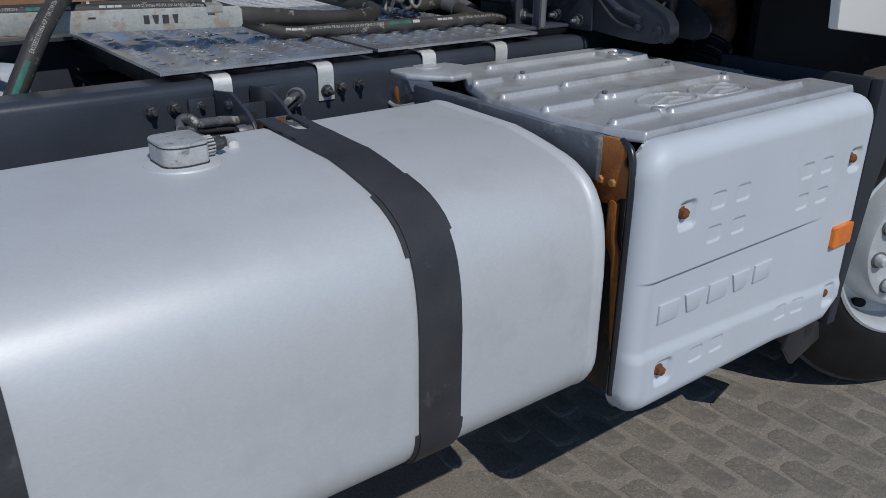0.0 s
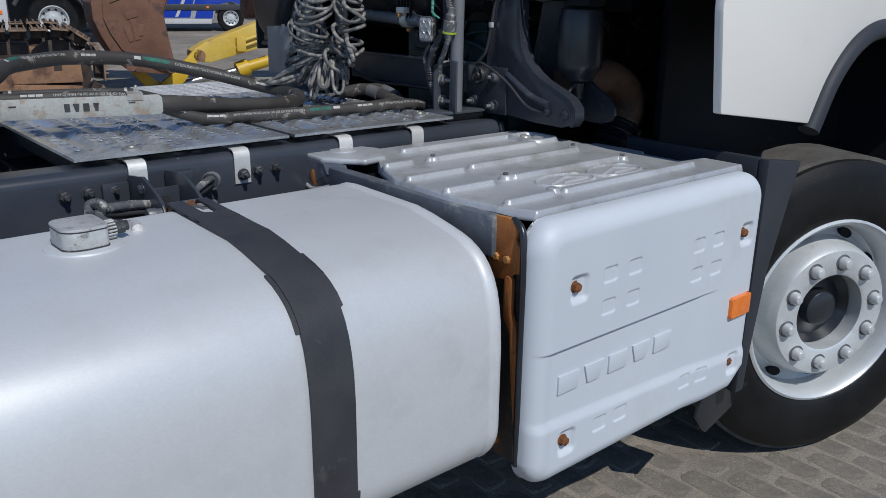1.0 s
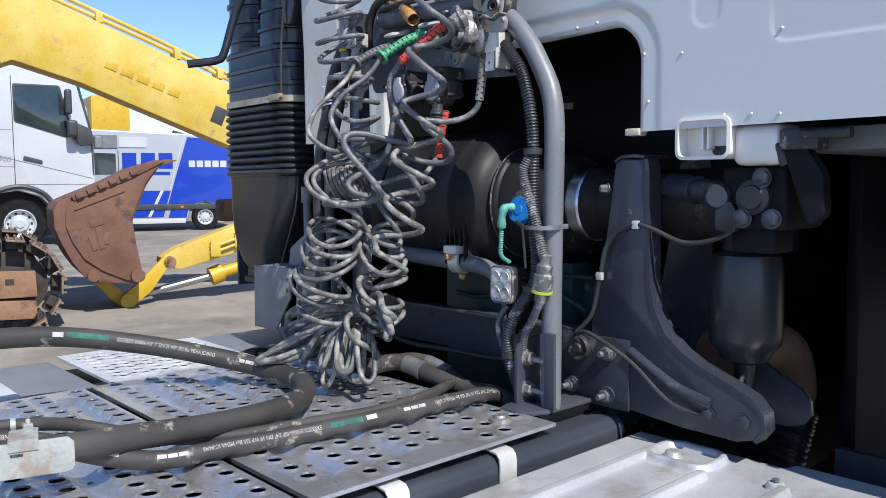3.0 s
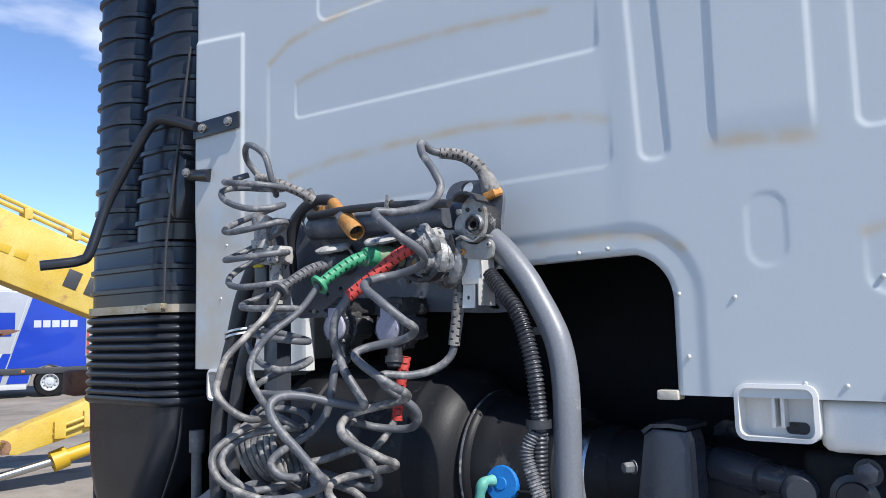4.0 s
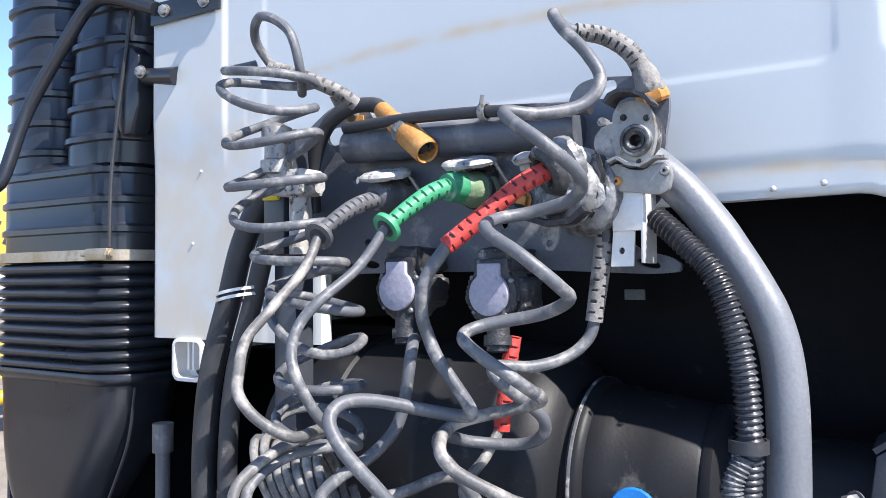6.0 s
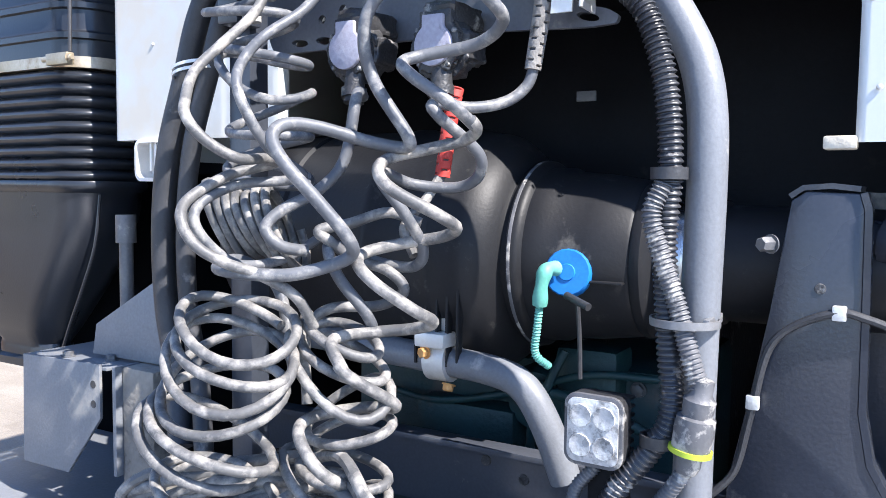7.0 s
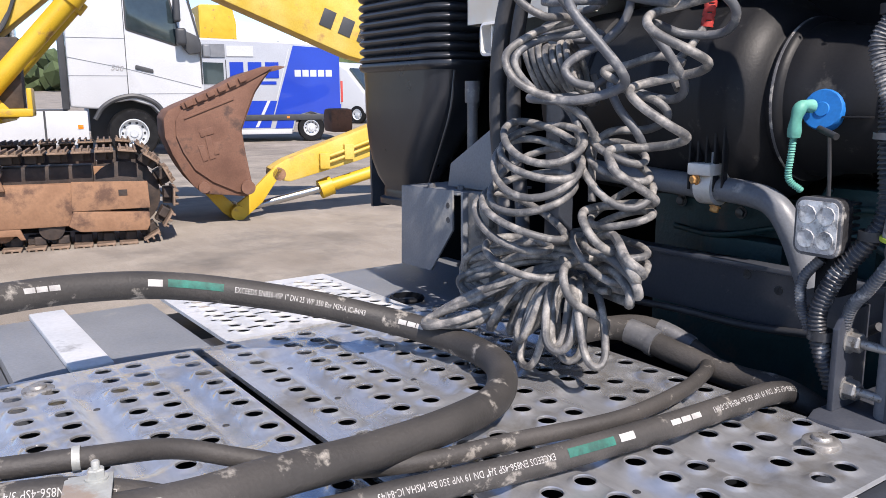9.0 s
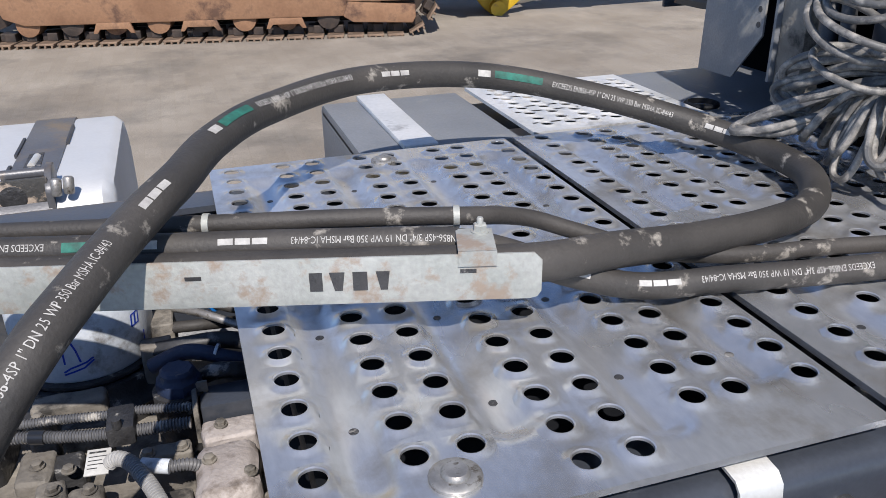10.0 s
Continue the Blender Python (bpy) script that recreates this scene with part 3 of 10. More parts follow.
sign = 1 if tank_outline(0.01)[18][0] > tank_outline()[18][0] else -1
sec = lambda d: tank_outline(sign * d) if d else tank_outline()
tank = part("fuel_tank", loft([(-1.3, sec(0.02)), (-1.28, sec(0.0)), (-0.6, sec(0)), (0.3, sec(0)), (1.110, sec(0.0)), (1.117, sec(0.004)), (1.123, sec(0.001)), (1.133, sec(-0.002)), (1.146, sec(0.002)), (1.155, sec(0.014)), (1.158, sec(0.03)), (1.150, sec(0.05))]), "alu_tank", truck, "satin aluminium fuel tank with rounded edges", angle=60)

# straps over the tank
def strap_band(x0, x1, d0, d1, y_from=1.38, lower=True):
    bm = bmesh.new()
    pts0, pts1 = sec(d0), sec(d1)
    keep = list(range(0, 22 if lower else 14))
    n_top = 7
    tops = [(y_from + (1.085 - y_from) * k / n_top, 1.030 - 0.004 * smoothstep(1.25, 1.085, y_from + (1.085 - y_from) * k / n_top)) for k in range(n_top)]
    a = [(y, z + abs(d0)) for y, z in tops] + [pts0[i] for i in keep]
    b = [(y, z + abs(d1)) for y, z in tops] + [pts1[i] for i in keep]
    rows = [[bm.verts.new((x, y, z)) for y, z in line] for x, line in ((x0, a), (x0, b), (x1, b), (x1, a))]
    for p, q in zip(rows, rows[1:] + rows[:1]):
        for k in range(len(p) - 1):
            bm.faces.new((p[k], p[k + 1], q[k + 1], q[k]))
    for e in (0, -1):
        bm.faces.new([r[e] for r in rows])
    bmesh.ops.recalc_face_normals(bm, faces=bm.faces)
    return bm


for sx, start in ((0.756, 1.215), (0.098, 1.38), (-0.75, 1.38)):
    band = part("strap", strap_band(sx - 0.042, sx + 0.042, -0.0015, -0.007, start), "strap", tank, "black steel strap over rubber lining")
    # the rubber lining shows past the band in places
    for a, b, side in ((3, 9, sx - 0.049), (2, 8, sx + 0.041), (13, 19, sx - 0.049), (13, 18, sx + 0.041)):
        bm = bmesh.new()
        pts0, pts1 = sec(-0.001), sec(-0.0045)
        for side in (side,):
            rows = [[bm.verts.new((x, *line[i])) for i in range(a, b)] for x, line in ((side, pts0), (side, pts1), (side + 0.008, pts1), (side + 0.008, pts0))]
            for p, q in zip(rows, rows[1:] + rows[:1]):
                for k in range(len(p) - 1):
                    bm.faces.new((p[k], p[k + 1], q[k + 1], q[k]))
            for e in (0, -1):
                bm.faces.new([r[e] for r in rows])
        bmesh.ops.recalc_face_normals(bm, faces=bm.faces)
        part("strap_lining", bm, "strap", tank)

# battery box: cover, lid
COVER_BOLTS = [(1.314, 0.888), (1.946, 0.888), (1.945, 0.536), (1.305, 0.541)]


RELIEF = [(x, z) for x in (1.415, 1.498, 1.740, 1.821) for z in (0.896, 0.824)] + [(x, 0.545) for x in (1.416, 1.489, 1.740, 1.806)]


def cover_edge(x, z):
    """Signed distance to the cover's outline; the lower front corner is cut off at a slant."""
    return max(rrect(x, z, 1.200, 2.030, 0.445, 1.034, 0.070), (x - 2.030) * 0.62 + (0.500 - z) * 0.78)


def cover_point(u, v):
    x, z = 1.188 + 0.854 * u, 0.433 + 0.613 * v
    d = cover_edge(x, z)
    r = 0.045
    if d > 0:
        # past the outline the sheet turns back as a skirt
        for k in range(3):
            e, f = 1e-4, cover_edge(x, z)
            gx, gz = (cover_edge(x + e, z) - f) / e, (cover_edge(x, z + e) - f) / e
            x, z = x - gx * f, z - gz * f
        return (x, 0.775 + r + min(d, 0.012), z)
    depth = r - math.sqrt(max(0.0, r * r - (d + r) ** 2)) if d > -r else 0.0
    for bx, bz in COVER_BOLTS:
        q = rrect(x, z, bx - 0.022, bx + 0.030, bz - 0.030, bz + 0.024, 0.012)
        depth += 0.011 * (1 - smoothstep(-0.008, 0.006, q)) * smoothstep(-0.04, 0.03, (bx + 0.03) - x)
    # a step across the middle and another low down
    line = z - 0.758
    depth += 0.009 * (1 - smoothstep(-0.001, 0.005, line)) * smoothstep(1.20, 1.26, x) * (1 - smoothstep(1.74, 1.86, x))
    low = z - 0.600 + 0.05 * (x - 1.24)
    depth -= 0.007 * (1 - smoothstep(-0.02, 0.010, low))
    for cx, cz in RELIEF:
        q = rrect(x, z, cx - 0.024, cx + 0.024, cz - 0.018, cz + 0.018, 0.008)
        depth += 0.0030 * (1 - smoothstep(-0.0035, 0.0, q))
    return (x, 0.775 + depth, z)


box_cover = part("battery_cover", grid(400, 290, cover_point), "cover", truck, "pale grey plastic battery box cover with pressed relief", angle=70)
mod = box_cover.modifiers.new("thickness", "SOLIDIFY")
mod.thickness, mod.offset = 0.004, -1.0
for bx, bz in COVER_BOLTS:
    part("cover_bolt", hexbolt((bx, 0.788, bz), (0, -1, 0), 0.010, 0.012, 0.016), "rust_bolt", box_cover, "rusty bolt")
part("side_reflector", prism(rounded(1.905, 1.992, 0.668, 0.724, 0.006), "y", 0.764, 0.790, 0.004), "amber", box_cover, "amber side marker")
# the maker's name stands as five plain raised slabs
for i in range(5):
    x0 = 1.275 + 0.082 * i
    part("raised_mark", prism([(x0 + 0.012 * (i % 2), 0.658), (x0 + 0.060 - 0.012 * (i % 2), 0.658), (x0 + 0.066, 0.700), (x0, 0.700)], "y", 0.7795, 0.790, 0.0015), "cover", box_cover)


def lid_left(y):
    """The lid's rear edge bows; this is its x at y."""
    pts = ((0.838, 1.255), (0.92, 1.215), (1.05, 1.198), (1.25, 1.205), (1.40, 1.27), (1.578, 1.392))
    for (ya, xa), (yb, xb) in zip(pts, pts[1:]):
        if y <= yb:
            return xa + (xb - xa) * (y - ya) / (yb - ya)
    return pts[-1][1]


RIBS = ((1.49, 1.42, 1.83), (1.362, 1.27, 1.34), (1.358, 1.40, 1.78), (1.228, 1.43, 1.81), (1.215, 1.225, 1.38), (1.075, 1.22, 1.345), (1.082, 1.43, 1.80), (0.920, 1.25, 1.375), (0.918, 1.42, 1.89))
BOSSES = ((1.414, 1.36), (1.822, 1.247), (1.407, 1.088), (1.814, 1.072), (1.40, 0.936), (1.84, 1.45))


def lid_point(u, v):
    """The lid: x along the truck, y across; ribs run along x."""
    y = 0.838 + 0.74 * v
    xa = lid_left(y)
    xb = 1.935 + 0.085 * (1 - smoothstep(0.955, 0.972, y)) + 0.03 * smoothstep(1.10, 1.11, y) * (1 - smoothstep(1.27, 1.28, y))
    x = xa + (xb - xa) * u
    z = 1.042
    z -= 0.034 * (1 - smoothstep(0.0, 0.010, y - 0.838)) + 0.020 * (1 - smoothstep(0.0, 0.008, min(x - xa, xb - x)))
    rib = 0.0
    for yy, ra, rb in RIBS:
        rib = max(rib, 1 - smoothstep(0.0075, 0.0125, capsule(x, y, ra, yy, rb, yy)))
    for cx, cy in BOSSES:
        rib = max(rib, 1 - smoothstep(0.012, 0.018, math.hypot(x - cx, y - cy)))
    rib = max(rib, 1 - smoothstep(0.004, 0.012, abs(rrect(x, y, 1.80, 1.90, 1.37, 1.49, 0.03))))
    for cx in (1.512, 1.690):
        q = abs(math.hypot(x - cx, (y - 1.0) * 1.7) - 0.084)
        q = min(q, capsule(x, y, cx - 0.06, 0.985, cx + 0.02, 1.02), capsule(x, y, cx + 0.02, 1.02, cx + 0.055, 0.99), capsule(x, y, cx - 0.02, 0.98, cx + 0.06, 0.985))
        rib = max(rib, 0.40 * (1 - smoothstep(0.0015, 0.0045, q)))
    return (x, y, z + 0.0115 * rib)


lid = part("battery_lid", grid(260, 300, lid_point), "lid", truck, "weathered ribbed aluminium lid", angle=70)
mod = lid.modifiers.new("thickness", "SOLIDIFY")
mod.thickness, mod.offset = 0.003, -1.0
part("lid_tongue", prism([(1.187, 1.530), (1.187, 1.600), (1.200, 1.618), (1.250, 1.630), (1.315, 1.630), (1.365, 1.605), (1.385, 1.560), (1.378, 1.510), (1.330, 1.450), (1.262, 1.440), (1.215, 1.490)], "z", 1.034, 1.050, 0.007, 3), "lid", truck, "scuffed cast corner of the battery box")
part("tongue_disc", lathe([(0, 0.0035), (0.034, 0.003), (0.037, 0.0), (0.037, -0.006)], Matrix.Translation((1.285, 1.578, 1.050)), 28), "lid", truck)
part("corner_casting", loft([(1.186, [(1.610, 1.036), (1.520, 1.036), (1.502, 1.012), (1.560, 0.985), (1.582, 0.950), (1.585, 0.905), (1.610, 0.905)]), (1.222, [(1.610, 1.036), (1.470, 1.036), (1.455, 1.006), (1.500, 0.975), (1.540, 0.945), (1.560, 0.900), (1.610, 0.900)])]), "galv_shaded", truck, "dull blue-grey casting with rust spots, darkened for shade", angle=30)
part("casting_rib", tube(spline([(1.186, 1.606, 0.968), (1.186, 1.570, 0.962), (1.190, 1.525, 0.972), (1.198, 1.470, 0.992), (1.205, 1.42, 1.000)], 6), 0.006, 8), "lid", truck)
part("box_beam", box(1.188, 1.222, 0.90, 1.50, 0.945, 1.030, 0.006), "galv_shaded", truck, "dull galvanised beam under the lid, darkened for shade")
for y, z, w in ((1.566, 0.994, 0.022), (1.556, 0.940, 0.014)):
    part("rust_patch", lathe([(0, 0.002), (w * 0.7, 0.002), (w, 0.0), (w, -0.004)], aim((1.1865, y, z), (-1, -0.25, 0)) @ Matrix.Scale(0.6, 4, (1, 0, 0)), 14), "rust", truck, "rust spot")
part("battery_box", box(1.226, 1.96, 0.87, 1.56, 0.50, 1.005, 0.012), "frame_dark", truck, "black battery box")
part("box_bracket", prism(softened([(0.835, 0.50), (0.862, 0.492), (0.946, 0.489), (1.12, 0.55), (1.13, 0.97), (0.98, 1.03), (0.86, 1.03), (0.835, 0.97), (0.822, 0.86), (0.812, 0.728), (0.832, 0.66)], 0.01), "x", 1.212, 1.222, 0.002), "rust_dark", truck, "rust-stained black steel bracket")
flange_plate = part("rust_flange", prism(softened([(0.935, 1.020), (0.902, 1.032), (0.867, 1.034), (0.846, 1.027), (0.838, 1.012), (0.848, 0.990), (0.828, 0.978), (0.816, 0.955), (0.820, 0.928), (0.850, 0.922), (0.862, 0.905), (0.905, 0.900), (0.925, 0.94)], 0.012), "x", 1.200, 1.210, 0.003), "rust", truck, "smooth orange rusty flange with a rounded ear")
part("rust_strip", prism(softened([(0.872, 0.915), (0.850, 0.915), (0.848, 0.835), (0.834, 0.815), (0.826, 0.72), (0.824, 0.60), (0.832, 0.60), (0.846, 0.72), (0.852, 0.80), (0.872, 0.825)], 0.010), "x", 1.196, 1.207, 0.003), "rust", flange_plate)
part("rubber_rim", tube(spline([(1.208, 0.862, 1.030), (1.206, 0.838, 1.018), (1.202, 0.826, 0.990), (1.200, 0.822, 0.94), (1.200, 0.822, 0.80), (1.200, 0.822, 0.62), (1.204, 0.824, 0.50)], 8), 0.0075, 10), "black_plastic", truck, "black rubber edge strip")

# mudguard behind the front wheel
part("mudguard", join(prism([(2.062, 1.055), (2.235, 1.03), (2.215, 0.98), (2.13, 0.74), (2.092, 0.50), (2.085, 0.40), (2.045, 0.40), (2.052, 0.60), (2.06, 0.85)], "y", 0.80, 0.83, 0.006),
                      prism([(2.062, 1.055), (2.085, 1.055), (2.08, 0.80), (2.07, 0.56), (2.065, 0.40), (2.045, 0.40), (2.052, 0.60), (2.06, 0.85)], "y", 0.83, 1.25, 0.006)), "grey_plastic", truck, "dark grey plastic mudguard")

# front wheel, turned towards the road edge
WHEEL = Vector((2.652, 0.942, 0.497))
TURN_W = radians(-22)


def wheel(centre, turn, tyre_r=0.50, width=0.29, nuts=True, sides=72):
    m = Matrix.Translation(centre) @ Matrix.Rotation(turn, 4, "Z") @ Matrix.Rotation(radians(90), 4, "X")
    h = width / 2
    tyre = part("tyre", lathe([(0.295, -h * 0.85), (0.33, -h), (0.40, -h * 1.02), (0.455, -h * 0.96), (0.485, -h * 0.84), (tyre_r - 0.012, -h * 0.74), (tyre_r - 0.012, h * 0.74), (0.485, h * 0.84), (0.455, h * 0.96), (0.44, h * 0.985), (0.40, h * 1.02), (0.36, h * 1.02), (0.33, h), (0.302, h * 0.93), (0.295, h * 0.85)], m, sides), "tyre", None, "black rubber tyre")
    rim = part("rim", lathe([(0.306, h * 0.90), (0.306, h * 0.96), (0.298, h * 0.985), (0.288, h * 0.93), (0.280, h * 0.70), (0.272, h * 0.35), (0.255, h * 0.25), (0.235, h * 0.35), (0.222, h * 0.72), (0.214, h * 0.90), (0.205, h * 0.97), (0.135, h * 0.985), (0.126, h * 0.95), (0.122, h * 0.45), (0.120, 0.0), (0.28, -0.05), (0.29, h * 0.85)], m, 64), "rim", None, "silver painted steel rim")
    hub = part("hub", lathe([(0, h * 0.74), (0.048, h * 0.74), (0.056, h * 0.70), (0.062, h * 0.48), (0.100, h * 0.44), (0.1205, h * 0.62), (0.1205, h * 0.2), (0.118, -0.05)], m, 32), "black_plastic", None, "dark grey hub")
    out = [tyre, rim, hub]
    groove = []
    for k in range(5):
        y0 = -h * 0.74 + h * 1.48 * k / 5
        groove += [(tyre_r - 0.012, y0 + 0.004), (tyre_r, y0 + 0.006), (tyre_r, y0 + h * 0.29), (tyre_r - 0.012, y0 + h * 0.296)]
    out.append(part("tread", lathe(groove, m, sides), "tread", None, "dusty grooved tread"))
    for k in range(10):
        a = radians(36 * k - 6)
        hole = lathe([(0, 0.0), (0.020, 0.0), (0.022, -0.004), (0.022, -0.02)], m @ Matrix.Rotation(a, 4, "Z") @ Matrix.Translation((0.252, 0, h * 0.345)) @ Matrix.Scale(1.3, 4, (0, 1, 0)) @ Matrix.Scale(0.75, 4, (1, 0, 0)), 20)
        out.append(part("hand_hole", hole, "frame_dark", None))
    for k in range(10):
        a = radians(36 * k + 12)
        out.append(part("nut_seat", lathe([(0.019, h * 0.99), (0.0265, h * 0.988), (0.027, h * 0.96)], m @ Matrix.Translation((0.1675 * math.cos(a), 0.1675 * math.sin(a), 0)), 18), "bolt_dark", None))
    for k in range(10):
        a = radians(36 * k + 12)
        out.append(part("wheel_nut", lathe([(0.0, h * 0.97 + 0.030), (0.012, h * 0.97 + 0.028), (0.0195, h * 0.97 + 0.018), (0.0205, h * 0.97), (0.0205, h * 0.90)], m @ Matrix.Translation((0.1675 * math.cos(a), 0.1675 * math.sin(a), 0)), 14), "rim", None, "capped wheel nut"))
    return m, out


def under(parent, parts):
    for ob in parts:
        ob.data.transform(Matrix.Translation(-ORIGIN[parent.name]))
        ob.parent = parent
        ORIGIN[ob.name] = ORIGIN[parent.name]


part("axle_stub", rod((2.68, 1.1, 0.497), (2.68, 1.9, 0.497), 0.07), "frame_dark", truck)
wm, wheel_parts = wheel(WHEEL, TURN_W)
front_wheel = wheel_parts[0]
under(truck, wheel_parts[:1])
under(front_wheel, wheel_parts[1:])
front_wheel.name = "front_wheel"
ORIGIN["front_wheel"] = ORIGIN[truck.name]

# ---- cab ----
CAB_X = 1.875


def arch(y, z):
    """Signed distance to the opening for the filter; negative inside."""
    return rrect(y, z, 1.555, 2.345, 1.30, 1.848 + 0.02 * (1.95 - y), 0.075)


def lip(y, z, y0, y1, low, high, r, deep, width=0.006):
    """A panel that is let in more and more towards its crisp lower lip."""
    inside = 1 - smoothstep(-width, 0.0, rrect(y, z, y0, y1, low, high + 0.08, r))
    return deep * max(0.0, min(1.0, (high - z) / (high - low))) * inside


WALL_Y1 = 2.735


def cab_back(u, v):
    """The rear wall of the cab with its pressed panels; the opening for the filter is left out."""
    y, z = 0.86 + (WALL_Y1 - 0.86) * u, 1.645 + 1.75 * v
    hole = arch(y, z)
    if hole < -0.011 or (y > 2.345 and z < 1.668):
        return None
    if hole < 0.0048:
        e = 1e-4
        gy, gz = (arch(y + e, z) - hole) / e, (arch(y, z + e) - hole) / e
        return (CAB_X + (0.03 if hole < 0 else 0.006), y - gy * hole, z - gz * hole)
    x = CAB_X
    # shallow frame round the opening
    x += 0.0032 * (1 - smoothstep(0.030, 0.052, hole))
    # wide soft field, and the two long panels in it
    x += 0.0022 * (1 - smoothstep(-0.014, 0.0, rrect(y, z, 1.2, 2.463, 1.60, 2.388, 0.075))) * smoothstep(2.388, 2.25, z) * smoothstep(1.60, 1.66, y) if y > 1.6 else 0.0
    x += lip(y, z, 1.655, 2.372, 2.182 + 0.025 * (y - 1.685), 2.292, 0.016, 0.0030)
    x += lip(y, z, 1.638, 2.50, 1.991, 2.098 - 0.10 * max(0.0, 1.71 - y), 0.02, 0.0016) * (1 - smoothstep(2.0, 2.4, y) * smoothstep(2.03, 2.0, z))
    x += lip(y, z, 1.66, 2.30, 2.392, 2.75, 0.03, 0.0030)
    # upright slot, raised field, oval, and the panels near the door side
    k = 0.05 * (z - 2.0)
    x += 0.0030 * (1 - smoothstep(-0.008, 0.001, rrect(y, z, 1.545 + k, 1.598 + k, 1.990, 2.9, 0.021)))
    x -= 0.0034 * (1 - smoothstep(-0.006, 0.001, rrect(y, z, 1.345, 1.482, 1.90, 2.9, 0.01))) * smoothstep(1.985, 2.045, z)
    x += 0.0014 * (1 - smoothstep(-0.007, 0.001, rrect(y, z, 1.388, 1.446, 1.820, 1.926, 0.028)))
    x += lip(y, z, 0.95, 1.298, 1.990 + 0.02 * (1.298 - y), 2.9, 0.02, 0.0030)
    x += lip(y, z, 0.95, 1.300, 1.776, 1.872, 0.03, 0.0024)
    # doubled sheet at the corner by the ducts
    x -= 0.006 * smoothstep(2.536, 2.547, y) * (1 - smoothstep(2.425, 2.437, z - 0.12 * (y - 2.54))) * smoothstep(1.93, 2.06, z)
    x = CAB_X + (x - CAB_X) * 0.72
    # the outer corners turn forward
    x += 0.06 * (1 - smoothstep(0.0, 0.05, y - 0.86)) ** 2
    x += 0.05 * smoothstep(2.712, WALL_Y1, y) ** 2
    return (x, y, z)


cab = part("cab_rear_wall", grid(520, 480, cab_back), "cab_paint", truck, "pale grey pressed steel cab rear wall", angle=75)


# tan dust that rain has left along the pressed edges
STAINS = [
    ([(2.387, 2.078), (2.25, 2.095), (2.076, 2.101), (1.90, 2.101), (1.71, 2.085), (1.65, 2.068)], 0.008),
    ([(2.364, 2.279), (2.30, 2.290), (2.221, 2.298), (1.931, 2.288), (1.75, 2.272)], 0.007),
    ([(2.45, 2.340), (2.389, 2.372), (2.279, 2.390), (2.1, 2.402)], 0.008),
    ([(1.777, 1.882), (1.70, 1.886), (1.63, 1.884), (1.568, 1.874), (1.535, 1.857)], 0.007),
    ([(1.483, 2.004), (1.42, 1.999), (1.352, 1.992)], 0.011),
    ([(1.295, 1.858), (1.25, 1.870), (1.15, 1.880), (1.0, 1.884)], 0.008),
]
at = np.empty(len(cab.data.vertices) * 3)
cab.data.vertices.foreach_get("co", at)
at = at.reshape(-1, 3)[:, 1:] + np.array((ORIGIN[cab.name].y, ORIGIN[cab.name].z))
level = np.zeros(len(at))
for pts, width in STAINS:
    far = np.full(len(at), 9.0)
    for p, q in zip(pts, pts[1:]):
        p, d = np.array(p), np.array(q) - np.array(p)
        k = np.clip(((at - p) @ d) / (d @ d), 0, 1)[:, None]
        far = np.minimum(far, np.linalg.norm(at - p - k * d, axis=1))
    level = np.maximum(level, np.exp(-(far / width) ** 2))
# a grey-brown film on the corner beside the duct
level = np.maximum(level, 0.65 * np.clip((at[:, 0] - 2.40) / 0.12, 0, 1) * np.clip((2.25 - at[:, 1]) / 0.3, 0, 1))
cab.data.attributes.new("stain", "FLOAT", "POINT").data.foreach_set("value", level)


def stain_cab(m):
    """Mixes tan dust into the cab's paint where its rear wall carries the stain."""
    n, l = m.node_tree.nodes, m.node_tree.links
    bsdf = n["Principled BSDF"]
    att = n.new("ShaderNodeAttribute")
    att.attribute_name = "stain"
    noise = n.new("ShaderNodeTexNoise")
    noise.inputs["Scale"].default_value, noise.inputs["Detail"].default_value = 16.0, 6.0
    l.new(n.new("ShaderNodeTexCoord").outputs["Object"], noise.inputs["Vector"])
    span = n.new("ShaderNodeMapRange")
    span.inputs["From Min"].default_value, span.inputs["From Max"].default_value, span.inputs["To Max"].default_value = 0.25, 0.6, 0.95
    l.new(noise.outputs["Fac"], span.inputs["Value"])
    mul = n.new("ShaderNodeMath")
    mul.operation = "MULTIPLY"
    l.new(att.outputs["Fac"], mul.inputs[0])
    l.new(span.outputs["Result"], mul.inputs[1])
    mix = n.new("ShaderNodeMixRGB")
    mix.inputs["Color2"].default_value = (0.58, 0.48, 0.34, 1)
    l.new(bsdf.inputs["Base Color"].links[0].from_socket, mix.inputs["Color1"])
    l.new(mul.outputs["Value"], mix.inputs["Fac"])
    l.new(mix.outputs["Color"], bsdf.inputs["Base Color"])


stain_cab(M["cab_paint"])


# side of the cab with the wheel arch
side = prism([(1.885, 1.18), (2.345, 1.115), (2.43, 1.24), (2.56, 1.33), (2.75, 1.37), (3.05, 1.35), (3.3, 1.2), (3.9, 1.2), (3.9, 3.4), (1.85, 3.4), (1.845, 1.42)], "y", 0.845, 0.870, 0.006)
part("cab_side", side, "white_paint", truck, "cream white painted cab side panel")
part("cab_corner_flange", box(1.852, 1.878, 0.870, 0.903, 1.505, 1.66, 0.004), "cab_paint", truck)
